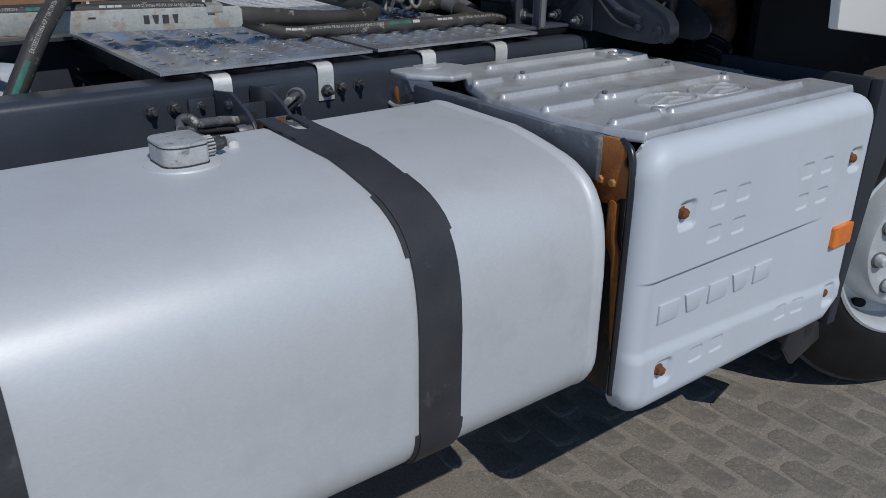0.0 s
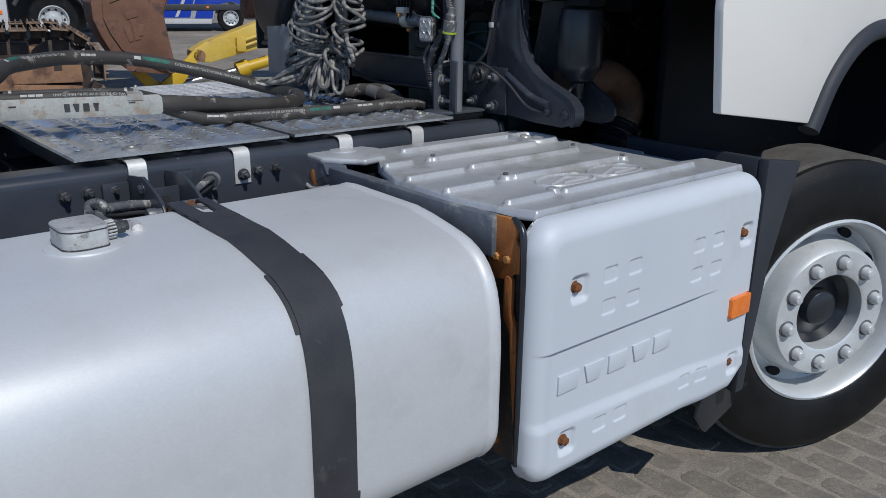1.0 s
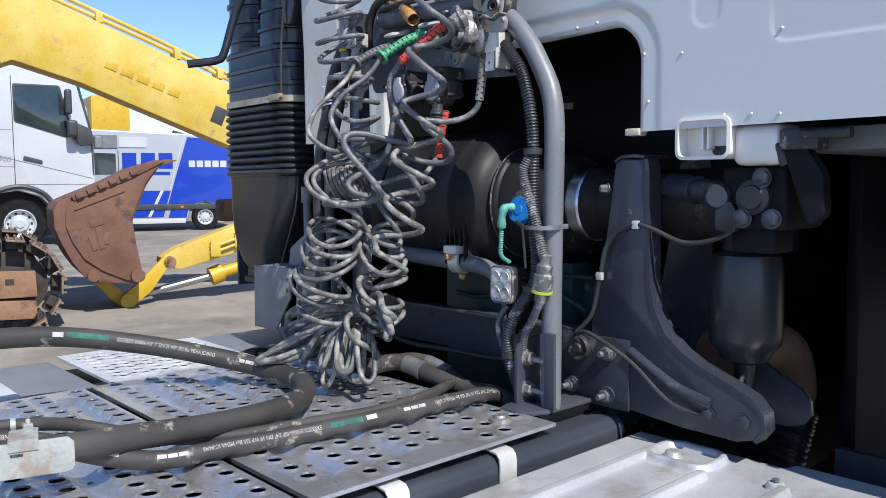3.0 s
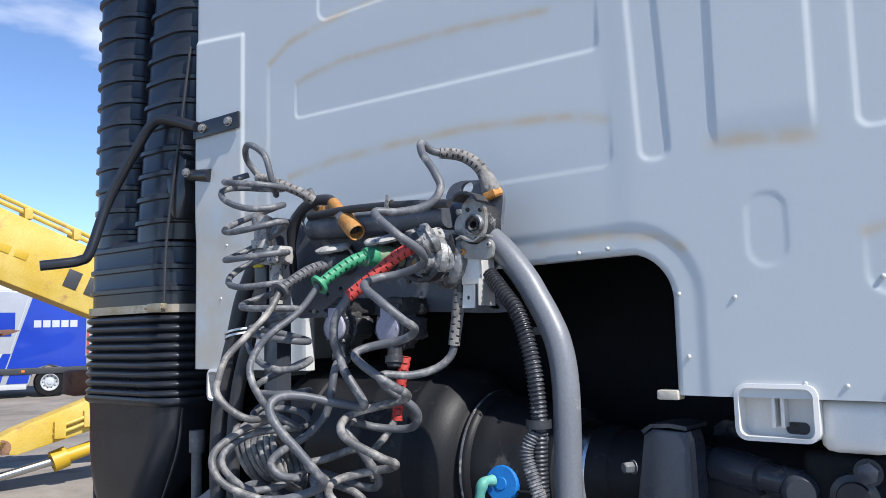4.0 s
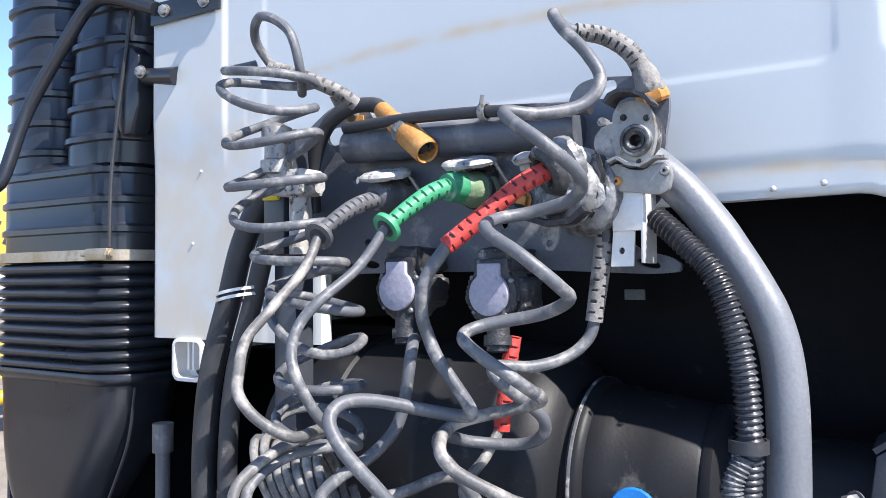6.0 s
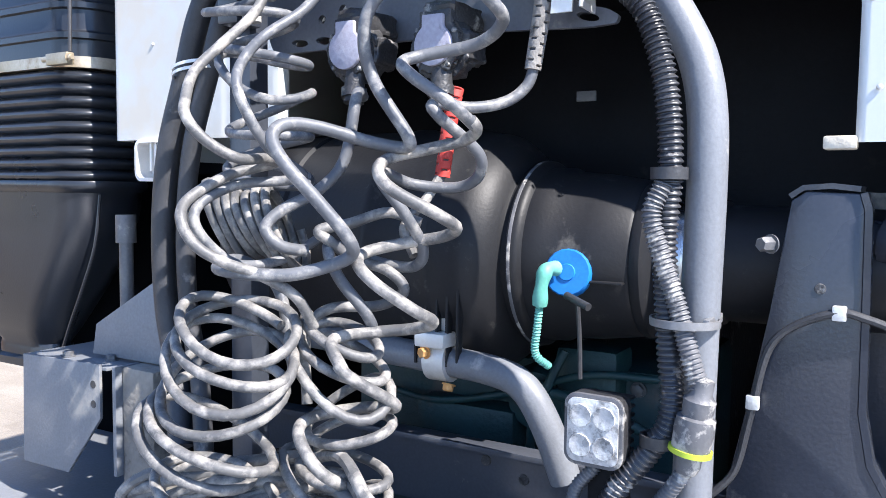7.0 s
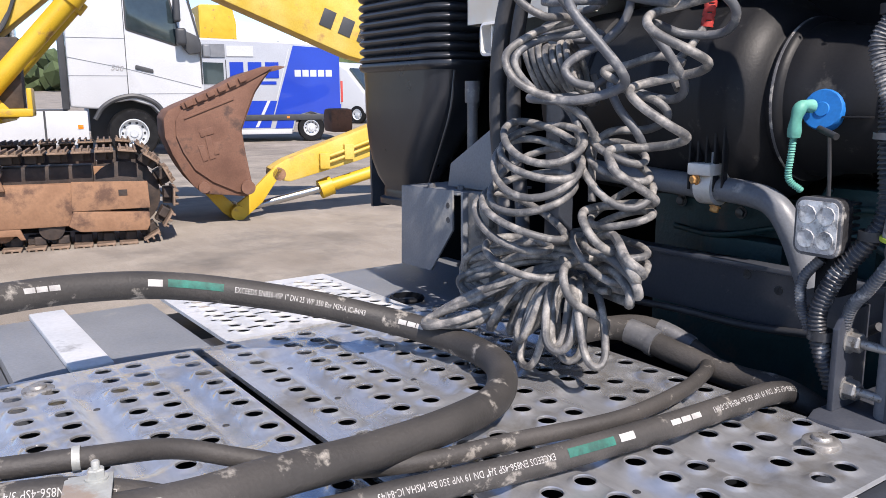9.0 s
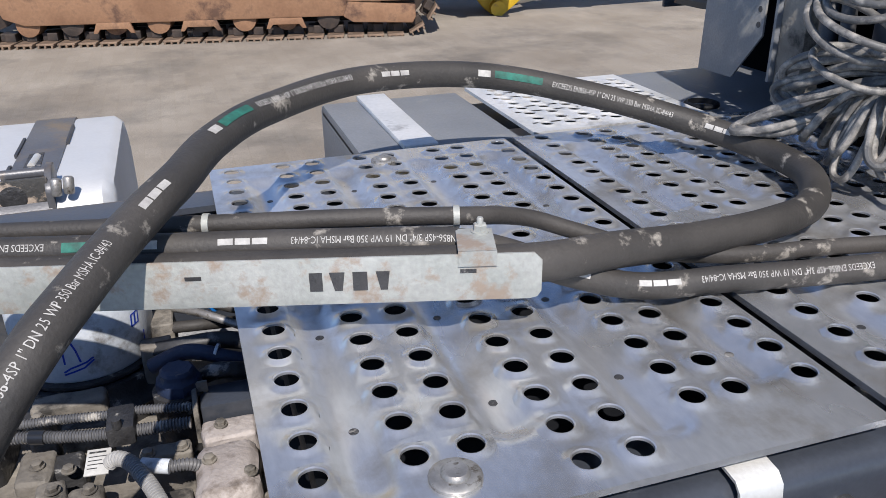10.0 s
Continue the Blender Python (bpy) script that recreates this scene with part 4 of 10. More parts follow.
part("wheel_arch_trim", tube(spline([(2.35, 0.85, 1.095), (2.44, 0.85, 1.235), (2.57, 0.85, 1.33), (2.75, 0.85, 1.365), (3.05, 0.85, 1.34), (3.3, 0.85, 1.19)], 8), 0.030, 10), "grey_plastic", truck)
# tunnel, floor and arch panels hold the cavity's shade in their near-black colour
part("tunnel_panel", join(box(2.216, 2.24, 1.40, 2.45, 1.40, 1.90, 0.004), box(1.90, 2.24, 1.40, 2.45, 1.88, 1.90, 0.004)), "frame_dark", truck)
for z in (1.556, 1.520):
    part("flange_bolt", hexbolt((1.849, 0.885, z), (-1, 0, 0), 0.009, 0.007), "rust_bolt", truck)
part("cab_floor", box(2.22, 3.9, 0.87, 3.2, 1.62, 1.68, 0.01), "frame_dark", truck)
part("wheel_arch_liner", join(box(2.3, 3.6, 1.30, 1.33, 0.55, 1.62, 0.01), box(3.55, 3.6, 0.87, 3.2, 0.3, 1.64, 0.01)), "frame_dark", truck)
part("side_fairing", box(1.925, 3.9, 3.243, 3.255, 1.2, 3.4, 0.004), "bracket_grey", truck, "grey plastic side fairing edge")
part("cab_roof", box(1.85, 3.9, 0.845, 3.225, 3.38, 3.42, 0.01), "cab_paint", truck)
part("cab_front", box(3.88, 3.92, 0.845, 3.225, 0.4, 3.4, 0.02), "cab_paint", truck)
part("cab_far_side", box(1.94, 3.9, 2.700, 2.730, 1.64, 3.4, 0.006), "cab_paint", truck, "pale grey cab side panel")
# unseen wall added on the far side to keep sky light out of the cavity
part("far_light_block", box(2.0, 3.6, 3.05, 3.10, 0.10, 1.64, 0.01), "frame_dark", truck)
# added near-black sheet stands for the shade below the tread plates
part("under_plate_shade", box(0.64, 1.72, 1.70, 2.42, 0.96, 0.97, 0.002), "frame_dark", truck)
part("engine", join(box(2.35, 3.5, 1.80, 2.35, 0.55, 1.50, 0.06), rod((2.3, 1.95, 1.2), (2.3, 2.3, 1.2), 0.15)), "grimy_black", truck)

# ---- catwalk ----
ROWS_Y = [1.646 + 0.0492 * k for k in range(18)]


def catwalk(x0, x1, columns, channels, y0=1.613, y1=2.515, z=1.10, hole_r=0.0118, step=0.0078):
    """A tread plate: raised rims round real holes, and pressed channels between the rows."""
    nx, ny = int((x1 - x0) / step), int((y1 - y0) / step)
    holes = [(cx, cy) for cx, rows in columns for cy in rows]
    bm = bmesh.new()

    def height(x, y):
        h = 0.0
        for xc, ya, yb in channels:
            h -= 0.0105 * (1 - smoothstep(0.006, 0.030, capsule(x, y, xc, ya, xc, yb)))
        return h
    xs, ys = [x0 + (x1 - x0) * i / nx for i in range(nx + 1)], [y0 + (y1 - y0) * j / ny for j in range(ny + 1)]
    vs = [[bm.verts.new((x, y, z + height(x, y))) for y in ys] for x in xs]
    taken = {}
    dx, dy = (x1 - x0) / nx, (y1 - y0) / ny
    for h, (cx, cy) in enumerate(holes):
        i, j = round((cx - x0) / dx), round((cy - y0) / dy)
        if 3 <= i <= nx - 3 and 3 <= j <= ny - 3:
            for a in range(-3, 3):
                for b in range(-3, 3):
                    taken[i + a, j + b] = h
            ring = [(-3, b) for b in range(-3, 3)] + [(a, 3) for a in range(-3, 3)] + [(3, b) for b in range(3, -3, -1)] + [(a, -3) for a in range(3, -3, -1)]
            outer = [vs[i + a][j + b] for a, b in ring]
            prev = outer
            for r, dz, w in ((0.0218, 0.0, 1.0), (0.0178, 0.0012, 0.7), (0.0150, 0.0030, 0.3), (0.0134, 0.0036, 0.1), (hole_r + 0.0002, 0.0028, 0.0), (hole_r, 0.0004, 0.0)):
                cur = []
                for (a, b) in ring:
                    ang = math.atan2(b, a)
                    px, py = cx + r * math.cos(ang), cy + r * math.sin(ang)
                    cur.append(bm.verts.new((px, py, z + dz + w * height(px, py))))
                for k in range(len(ring)):
                    q = (k + 1) % len(ring)
                    bm.faces.new((prev[k], prev[q], cur[q], cur[k]))
                prev = cur
    for i in range(nx):
        for j in range(ny):
            if (i, j) not in taken:
                bm.faces.new((vs[i][j], vs[i + 1][j], vs[i + 1][j + 1], vs[i][j + 1]))
    bmesh.ops.recalc_face_normals(bm, faces=bm.faces)
    # folded rims
    for line in (vs[0], vs[-1], [r[0] for r in vs], [r[-1] for r in vs]):
        low = [bm.verts.new(Vector((v.co.x, v.co.y, z - 0.007))) for v in line]
        for k in range(len(line) - 1):
            bm.faces.new((line[k], line[k + 1], low[k + 1], low[k]))
    return bm


full, short = ROWS_Y[1:], ROWS_Y
cols1 = [(0.655, full), (0.738, full), (0.787, full), (0.868, short), (0.917, short), (0.999, full), (1.044, full), (1.121, full)]
chan1 = [(0.697, 1.68, 1.98), (0.697, 2.12, 2.42), (0.828, 1.72, 2.00), (0.828, 2.12, 2.42), (0.958, 1.68, 2.0), (0.958, 2.12, 2.42), (1.083, 1.72, 2.0), (1.083, 2.12, 2.42)]
cat1 = part("tread_plate", catwalk(0.62, 1.146, cols1, chan1), "galv", truck, "galvanised perforated tread plate", angle=50)
cols2 = [(1.207, full), (1.289, short), (1.337, short), (1.417, full), (1.464, full), (1.548, short), (1.595, short), (1.672, full)]
chan2 = [(x, a, b) for x in (1.248, 1.378, 1.507, 1.634) for a, b in ((1.70, 2.0), (2.12, 2.42))]
cat2 = part("tread_plate", catwalk(1.162, 1.70, cols2, chan2), "galv", truck, "galvanised perforated tread plate", angle=50)
for bx, by in ((0.762, 1.662), (1.64, 1.70), (0.905, 2.46)):
    part("flat_bolt", lathe([(0, 0.006), (0.010, 0.006), (0.012, 0.004), (0.0125, 0.002), (0.020, 0.0015), (0.022, 0.0), (0.022, -0.01)], Matrix.Translation((bx, by, 1.103)), 20), "zinc", cat1)
part("catwalk_beam", join(box(0.66, 0.70, 1.62, 2.50, 1.03, 1.071, 0.004), box(1.10, 1.14, 1.62, 2.50, 1.03, 1.071, 0.004), box(1.22, 1.26, 1.62, 2.50, 1.03, 1.071, 0.004), box(1.62, 1.66, 1.62, 2.50, 1.03, 1.071, 0.004)), "frame_dark", truck)
for xs_, plate_ in (((0.697, 0.828, 0.958, 1.083), cat1), ((1.248, 1.378, 1.507), cat2)):
    for px_ in xs_:
        for py_ in (1.76, 1.93, 2.20, 2.36):
            part("pilot_hole", lathe([(0, 0.0), (0.0045, 0.0), (0.005, -0.001)], Matrix.Translation((px_ + 0.004, py_, 1.0902)), 12), "grimy_black", plate_)
part("deck_plate", box(1.02, 1.90, 2.50, 2.66, 1.062, 1.072, 0.003), "frame_grey", truck)
# strips that hold the plates to the rail
for sx, zb in ((0.748, 1.0), (1.003, 0.998), (1.307, 0.99), (1.552, 0.99)):
    bm = bmesh.new()
    line = [(1.66, 1.084), (1.63, 1.085), (1.606, 1.082), (1.598, 1.074), (1.596, 1.060), (1.5965, zb)]
    inner = [(y + (0.003 if i > 2 else 0), z - (0.003 if i < 3 else 0.001)) for i, (y, z) in enumerate(line)]
    rows = [[bm.verts.new((x, y - 0.001, z)) for y, z in l] for x, l in ((sx - 0.021, line), (sx + 0.021, line), (sx + 0.021, inner), (sx - 0.021, inner))]
    for p, q in zip(rows, rows[1:] + rows[:1]):
        for k in range(len(p) - 1):
            bm.faces.new((p[k], p[k + 1], q[k + 1], q[k]))
    for e in (0, -1):
        bm.faces.new([r[e] for r in rows])
    bmesh.ops.recalc_face_normals(bm, faces=bm.faces)
    part("hold_down_strip", bm, "strip", truck, "bare metal hold-down strip")

# air intake duct behind the cab
def skin(levels, near, far, front=1.862, back=2.03, r=0.075):
    """A hollow-looking moulded duct: levels of (height, swell); near and far give the y of its two sides at a height."""
    bm = bmesh.new()
    rings = []
    for z, d in levels:
        y0, y1 = near(z) - d, far(z) + d
        rr = min(r, (y1 - y0) / 2 - 0.002, (back - front) / 2 - 0.002) + d * 0.5
        rings.append([bm.verts.new((x, y, z)) for x, y in rounded(front - d, back + d, y0, y1, rr, 9)])
    for a, b in zip(rings, rings[1:]):
        for k in range(len(a)):
            j = (k + 1) % len(a)
            bm.faces.new((a[k], a[j], b[j], b[k]))
    bm.faces.new(rings[0])
    bm.faces.new(rings[-1])
    bmesh.ops.recalc_face_normals(bm, faces=bm.faces)
    return bm


def banded(z0, z1, pitch, rise):
    """Levels with a raised flat band once in every pitch."""
    out = []
    for i in range(int((z1 - z0) / pitch + 0.5)):
        z = z0 + i * pitch
        out += [(z, 0.0), (z + pitch - 0.019, 0.0), (z + pitch - 0.0165, rise), (z + pitch - 0.0065, rise), (z + pitch - 0.003, rise * 0.15)]
    return out + [(z1, 0.0)]


def bellows(z0, folds, pitch, rise):
    """Levels of round folds."""
    return [(z0 + pitch * (i + k / 6), rise * max(0.0, math.sin(math.pi * k / 6)) ** 0.8) for i in range(folds) for k in range(6)] + [(z0 + pitch * folds, 0.0)]


def lean(y, z):
    """The ducts lean a little towards the cab as they rise."""
    return y - 0.12 * max(0.0, z - 2.0)


duct = part("intake_duct", skin(banded(1.985, 3.4, 0.0585, 0.0065), lambda z: lean(2.792, z), lambda z: lean(3.005, z)), "black_plastic", truck, "black ribbed plastic air intake duct", angle=50)
part("intake_duct", skin(banded(1.975, 3.4, 0.0585, 0.0065), lambda z: 3.016 - 0.04 * max(0.0, z - 2.0), lambda z: 3.196), "black_plastic", truck, "black ribbed plastic air intake duct", angle=50)
part("duct_collar", skin(banded(1.822, 1.985, 0.0543, 0.006) + [(1.998, -0.012)], lambda z: 2.806, lambda z: 3.212), "black_plastic", duct, angle=50)
part("duct_clamp", skin([(1.806, 0.0), (1.806, 0.010), (1.826, 0.010), (1.826, 0.0)], lambda z: 2.806, lambda z: 3.212, r=0.08), "clamp_tan", duct, "stained metal clamp band")
part("duct_bellows", skin(bellows(1.598, 9, 0.0228, 0.013), lambda z: 2.812, lambda z: 3.212), "black_plastic", duct, "black rubber bellows", angle=80)


def foot_near(z):
    """The near side of the duct's foot draws in towards the ground."""
    return 2.802 + 0.14 * smoothstep(1.56, 1.27, z)


part("duct_foot", skin([(1.600, 0.010), (1.592, 0.013), (1.584, 0.010), (1.578, 0.002), (1.54, 0.0), (1.49, 0.0), (1.44, -0.002), (1.39, -0.006), (1.34, -0.014), (1.30, -0.026), (1.27, -0.042), (1.262, -0.040), (1.245, -0.040), (1.240, -0.030), (1.225, -0.030)], foot_near, lambda z: 3.216), "black_plastic", duct, angle=50)
part("foot_seam", tube(spline([(1.90, 2.800, 1.575), (1.895, 2.812, 1.48), (1.895, 2.850, 1.40), (1.90, 2.895, 1.33), (1.91, 2.938, 1.27)], 6), 0.003, 6), "black_plastic", duct)

# air filter drum under the cab, with its outlet pipe
fm = aim((2.0, 2.40, 1.503), (0, -1, 0))
drum = part("air_filter", lathe([(0, -0.05), (0.14, -0.05), (0.172, 0.0), (0.176, 0.10), (0.172, 0.105), (0.176, 0.115), (0.176, 0.245), (0.179, 0.25), (0.179, 0.262), (0.175, 0.268), (0.174, 0.350), (0.176, 0.354), (0.176, 0.360), (0.171, 0.366), (0.169, 0.392), (0.165, 0.404), (0.152, 0.421), (0.140, 0.432), (0.130, 0.436), (0.124, 0.440), (0.124, 0.446), (0.130, 0.449), (0.130, 0.460), (0.126, 0.465), (0.121, 0.468), (0.120, 0.494), (0.115, 0.501), (0.112, 0.545), (0.104, 0.598), (0.101, 0.602), (0.104, 0.606), (0.104, 0.616), (0.098, 0.620), (0.086, 0.623), (0.080, 0.626), (0.078, 0.70), (0.073, 0.705), (0.070, 1.05), (0, 1.05)], fm, 72), "filter_black", truck, "satin black air filter drum")
part("hose_clamp", lathe([(0.080, 0.628), (0.0835, 0.632), (0.0835, 0.660), (0.080, 0.664)], fm, 36), "chrome", drum, "bright metal hose clamp")
part("neck_seam", box(1.883, 1.896, 1.80, 1.90, 1.478, 1.481, 0.001), "filter_black", drum)
part("flange_dust", lathe([(0.1302, 0.451), (0.1308, 0.4515), (0.1308, 0.455), (0.1302, 0.456)], fm, 72), "conduit", drum, "dusty flange edge")
for k in range(5):
    part("drum_rib", box(1.838, 1.850, 2.02 + 0.004 * k, 2.024 + 0.004 * k, 1.36, 1.50, 0.001, m=Matrix.Translation((0.0, 0.012 * k - 0.02, 0.0)) @ Matrix.Identity(4)), "filter_black", drum)

# grab tube
pole = part("grab_tube", tube(spline([(1.770, 1.683, 1.10), (1.772, 1.682, 1.40), (1.774, 1.679, 1.60), (1.777, 1.682, 1.675), (1.780, 1.692, 1.722), (1.783, 1.708, 1.756), (1.784, 1.728, 1.790), (1.785, 1.748, 1.821), (1.785, 1.782, 1.862), (1.785, 1.83, 1.905)], 8), 0.0200, 20), "pole", truck, "grey painted steel grab tube")
part("cross_member", prism([(1.90, 1.240), (1.935, 1.240), (1.935, 1.15), (1.99, 1.15), (1.99, 1.14), (1.91, 1.14), (1.91, 1.230), (1.90, 1.230)], "y", 1.60, 2.46, 0.002), "bracket_grey", truck)
ARM_EDGE = [(1.548, 1.592), (1.543, 1.575), (1.541, 1.46), (1.540, 1.36), (1.530, 1.305), (1.503, 1.255), (1.468, 1.225), (1.430, 1.203), (1.360, 1.176), (1.325, 1.160), (1.306, 1.138), (1.303, 1.112), (1.318, 1.092)]


def ribbon(line, x0, x1, t):
    """A band of thickness t that stands along a line of (y, z) from x0 to x1."""
    pts = [Vector((0, y, z)) for y, z in line]
    inner = []
    for i, p in enumerate(pts):
        d = (pts[min(i + 1, len(pts) - 1)] - pts[max(i - 1, 0)]).normalized()
        inner.append(p + Vector((0, -d.z, d.y)) * -t)
    ring = [(p.y, p.z) for p in pts] + [(p.y, p.z) for p in reversed(inner)]
    return prism(ring, "x", x0, x1)


WEB = [(1.600, 1.594), (1.614, 1.584), (1.632, 1.46), (1.650, 1.36), (1.670, 1.26), (1.680, 1.100), (1.57, 1.095), (1.46, 1.085), (1.35, 1.083)]
spring_bracket = part("spring_bracket", prism(WEB + ARM_EDGE[::-1], "x", 1.885, 1.893, 0.0015), "arm_dark", truck, "dark blue-grey steel cab spring bracket with a curved lower arm", angle=60)
part("bracket_rim", ribbon(ARM_EDGE, 1.8835, 1.922, 0.007), "arm_dark", spring_bracket, angle=50)
part("bracket_top", ribbon([(1.614, 1.586), (1.602, 1.595), (1.575, 1.597), (1.548, 1.594)], 1.884, 1.965, 0.006), "arm_dark", spring_bracket, angle=50)
part("rear_web", prism([(y - 0.05 if z > 1.2 else y - 0.02, z) for y, z in WEB] + [(y - 0.05 if z > 1.2 else y - 0.02, z) for y, z in ARM_EDGE[::-1]], "x", 2.04, 2.05), "arm_dark", spring_bracket)
part("arm_groove", tube(spline([(1.8835, 1.575, 1.215), (1.8835, 1.53, 1.19), (1.8835, 1.47, 1.160), (1.8835, 1.40, 1.142)], 8), 0.011, 10), "arm_dark", spring_bracket)
part("bracket_hole", lathe([(0, 0.0), (0.0055, 0.0), (0.006, -0.001)], aim((1.8842, 1.582, 1.490), (-1, 0, 0)), 14), "grimy_black", spring_bracket)
for y, r in ((1.335, 0.013), (1.405, 0.010)):
    part("bracket_bolt", hexbolt((1.8835, y, 1.122), (-1, 0, 0), r, 0.007), "arm_dark", spring_bracket)
part("bracket_stud", hexbolt((1.886, 1.633, 1.536), (-1, 0.6, 0), 0.008, 0.016), "bolt_dark", spring_bracket)

# ---- fittings on the chassis ----
for nx, nz in ((0.587, 1.026), (0.637, 1.027), (0.691, 1.026), (1.044, 1.025), (1.094, 1.026), (0.991, 0.913), (1.036, 0.913)):
    part("frame_bolt", hexbolt((nx, 1.600, nz), (0, -1, 0), 0.0112, 0.013, 0.030), "bolt_steel", rail_right)
part("frame_bolt", hexbolt((1.003, 1.595, 1.020), (0, -1, 0), 0.0112, 0.013, 0.030), "bolt_steel", rail_right)

# filler cap on the tank
cap_out = softened([(0.464, 1.178), (0.478, 1.164), (0.500, 1.160), (0.540, 1.166), (0.542, 1.190), (0.540, 1.255), (0.474, 1.255), (0.462, 1.238)], 0.014)
cap_box = part("sender_cover", prism(cap_out, "z", 1.0335, 1.063, 0.002, 2), "sender", tank, "scuffed metal sender cover")
part("cover_lid", prism([(y * 1.0 + (0.503 - y) * -0.012, z + (1.208 - z) * -0.012) for y, z in cap_out], "z", 1.0645, 1.0695, 0.002, 2), "sender", cap_box)
part("lid_seam", prism(cap_out, "z", 1.0625, 1.065), "grimy_black", cap_box)
part("cover_seal", prism([(y + (0.503 - y) * -0.02, z + (1.208 - z) * -0.02) for y, z in cap_out], "z", 1.030, 1.0340), "grimy_black", cap_box)
part("seal_ring", lathe([(0, 0.0032), (0.058, 0.0030), (0.064, 0.0015), (0.066, -0.003)], Matrix.Translation((0.506, 1.206, 1.0285)), 36), "alu_tank", tank)
gland = part("cable_gland", lathe([(0.0, 0), (0.0155, 0), (0.0155, 0.018), (0.012, 0.019), (0.0125, 0.022), (0.0125, 0.036), (0.0095, 0.037), (0.0095, 0.044), (0, 0.044)], aim((0.541, 1.205, 1.049), (1, 0.12, 0.03)), 8), "grimy_black", tank)
for k in range(16):
    a = 2 * math.pi * k / 16
    q = aim((0.542, 1.205, 1.049), (1, 0.12, 0.03))
    part("gland_rib", rod(q @ Vector((0.0155 * math.cos(a), 0.0155 * math.sin(a), 0.001)), q @ Vector((0.0155 * math.cos(a), 0.0155 * math.sin(a), 0.017)), 0.0022, 6), "sender", gland)

# tank bracket with the strap's end
def ear(x):
    return prism([(1.592, 0.945), (1.592, 1.056), (1.560, 1.060), (1.505, 1.067), (1.480, 1.060), (1.430, 1.042), (1.400, 1.025), (1.384, 1.004), (1.382, 0.945)], "x", x, x + 0.008, 0.002)


bracket = part("strap_bracket", box(0.730, 0.806, 1.512, 1.520, 0.950, 1.036, 0.002), "frame_grey", truck, "grey steel strap bracket")
for ex in (0.722, 0.806):
    part("bracket_ear", ear(ex), "frame_grey", bracket)
part("backing_plate", box(0.664, 0.722, 1.586, 1.596, 0.950, 1.043, 0.003), "frame_grey", bracket)
part("backing_plate", box(0.814, 0.872, 1.586, 1.596, 0.975, 1.050, 0.003), "frame_grey", bracket)
part("plate_slot", prism(rounded(0.757, 0.785, 0.985, 1.018, 0.013), "y", 1.5095, 1.5125), "grimy_black", bracket)
part("ear_pin", join(rod((0.694, 1.408, 1.006), (0.842, 1.408, 1.006), 0.0125, 20), lathe([(0, 0), (0.0135, 0), (0.0150, 0.003), (0.0150, 0.018), (0, 0.018)], aim((0.692, 1.408, 1.006), (1, 0, 0)), 20)), "bolt_dark", bracket)
part("ear_bolt", hexbolt((0.722, 1.505, 1.040), (-1, 0, 0), 0.010, 0.009), "frame_grey", bracket)
part("strap_roller", rod((0.732, 1.400, 1.010), (0.804, 1.400, 1.010), 0.0185, 22), "bolt_dark", bracket, "worn grey steel roller")
part("strap_sleeve", lathe([(0.0125, -0.016), (0.0165, -0.016), (0.0165, 0.016), (0.0125, 0.016)], aim((0.733, 1.352, 1.024), (1, 0, 0)), 20, True), "strap", bracket)
part("sleeve_bore", rod((0.719, 1.352, 1.024), (0.747, 1.352, 1.024), 0.0122, 16), "rust", bracket, "rusty sleeve bore")
part("t_bolt", rod((0.772, 1.30, 1.028), (0.772, 1.40, 1.016), 0.007), "bolt_dark", bracket)
part("t_bolt_nut", hexbolt((0.772, 1.372, 1.022), (0, -1, 0.1), 0.009, 0.010), "rust_bolt", bracket, "rusty clamp nut")
for x0, x1 in ((0.714, 0.748), (0.778, 0.799)):
    part("strap_fork", prism([(1.250, 1.0315), (1.250, 1.0370), (1.335, 1.0400), (1.352, 1.0410), (1.362, 1.0370), (1.366, 1.0300), (1.360, 1.0285), (1.350, 1.0350), (1.335, 1.0345)], "x", x0, x1, 0.0012), "strap", bracket)
part("strap_neck", prism([(0.714, 1.20), (0.798, 1.20), (0.799, 1.268), (0.778, 1.268), (0.774, 1.256), (0.763, 1.250), (0.752, 1.256), (0.748, 1.268), (0.714, 1.268)], "z", 1.0318, 1.0372, 0.001), "strap", bracket)

# wiring by the tank
random.seed(4)
loom = thing("wiring_loom", (0.60, 1.45, 1.0), "black and grey dusty wiring loom beside the fuel tank", "cable")


def ribbed_hose(pts, r, pitch=0.006):
    """A hose with fine rings, in even steps."""
    line = spline(pts, 14)
    length = sum((b - a).length for a, b in zip(line, line[1:]))
    return tube(line, lambda t: r * (1 + 0.07 * math.sin(t * length / pitch * 2 * math.pi)), 10)


KNOT = (0.578, 1.402, 1.026)
part("ribbed_conduit", ribbed_hose([(0.735, 1.475, 1.010), (0.690, 1.462, 1.020), (0.640, 1.440, 1.027), (0.600, 1.415, 1.032), KNOT, (0.566, 1.385, 1.020), (0.562, 1.355, 1.010), (0.568, 1.325, 1.002)], 0.0095), "conduit", loom, "dusty ribbed conduit")
part("ribbed_conduit", ribbed_hose([(0.574, 1.392, 1.032), (0.584, 1.420, 1.044), (0.602, 1.425, 1.046), (0.608, 1.408, 1.040), (0.594, 1.396, 1.032), (0.590, 1.370, 1.024), (0.602, 1.330, 1.022), (0.622, 1.285, 1.028)], 0.0085), "conduit", loom)
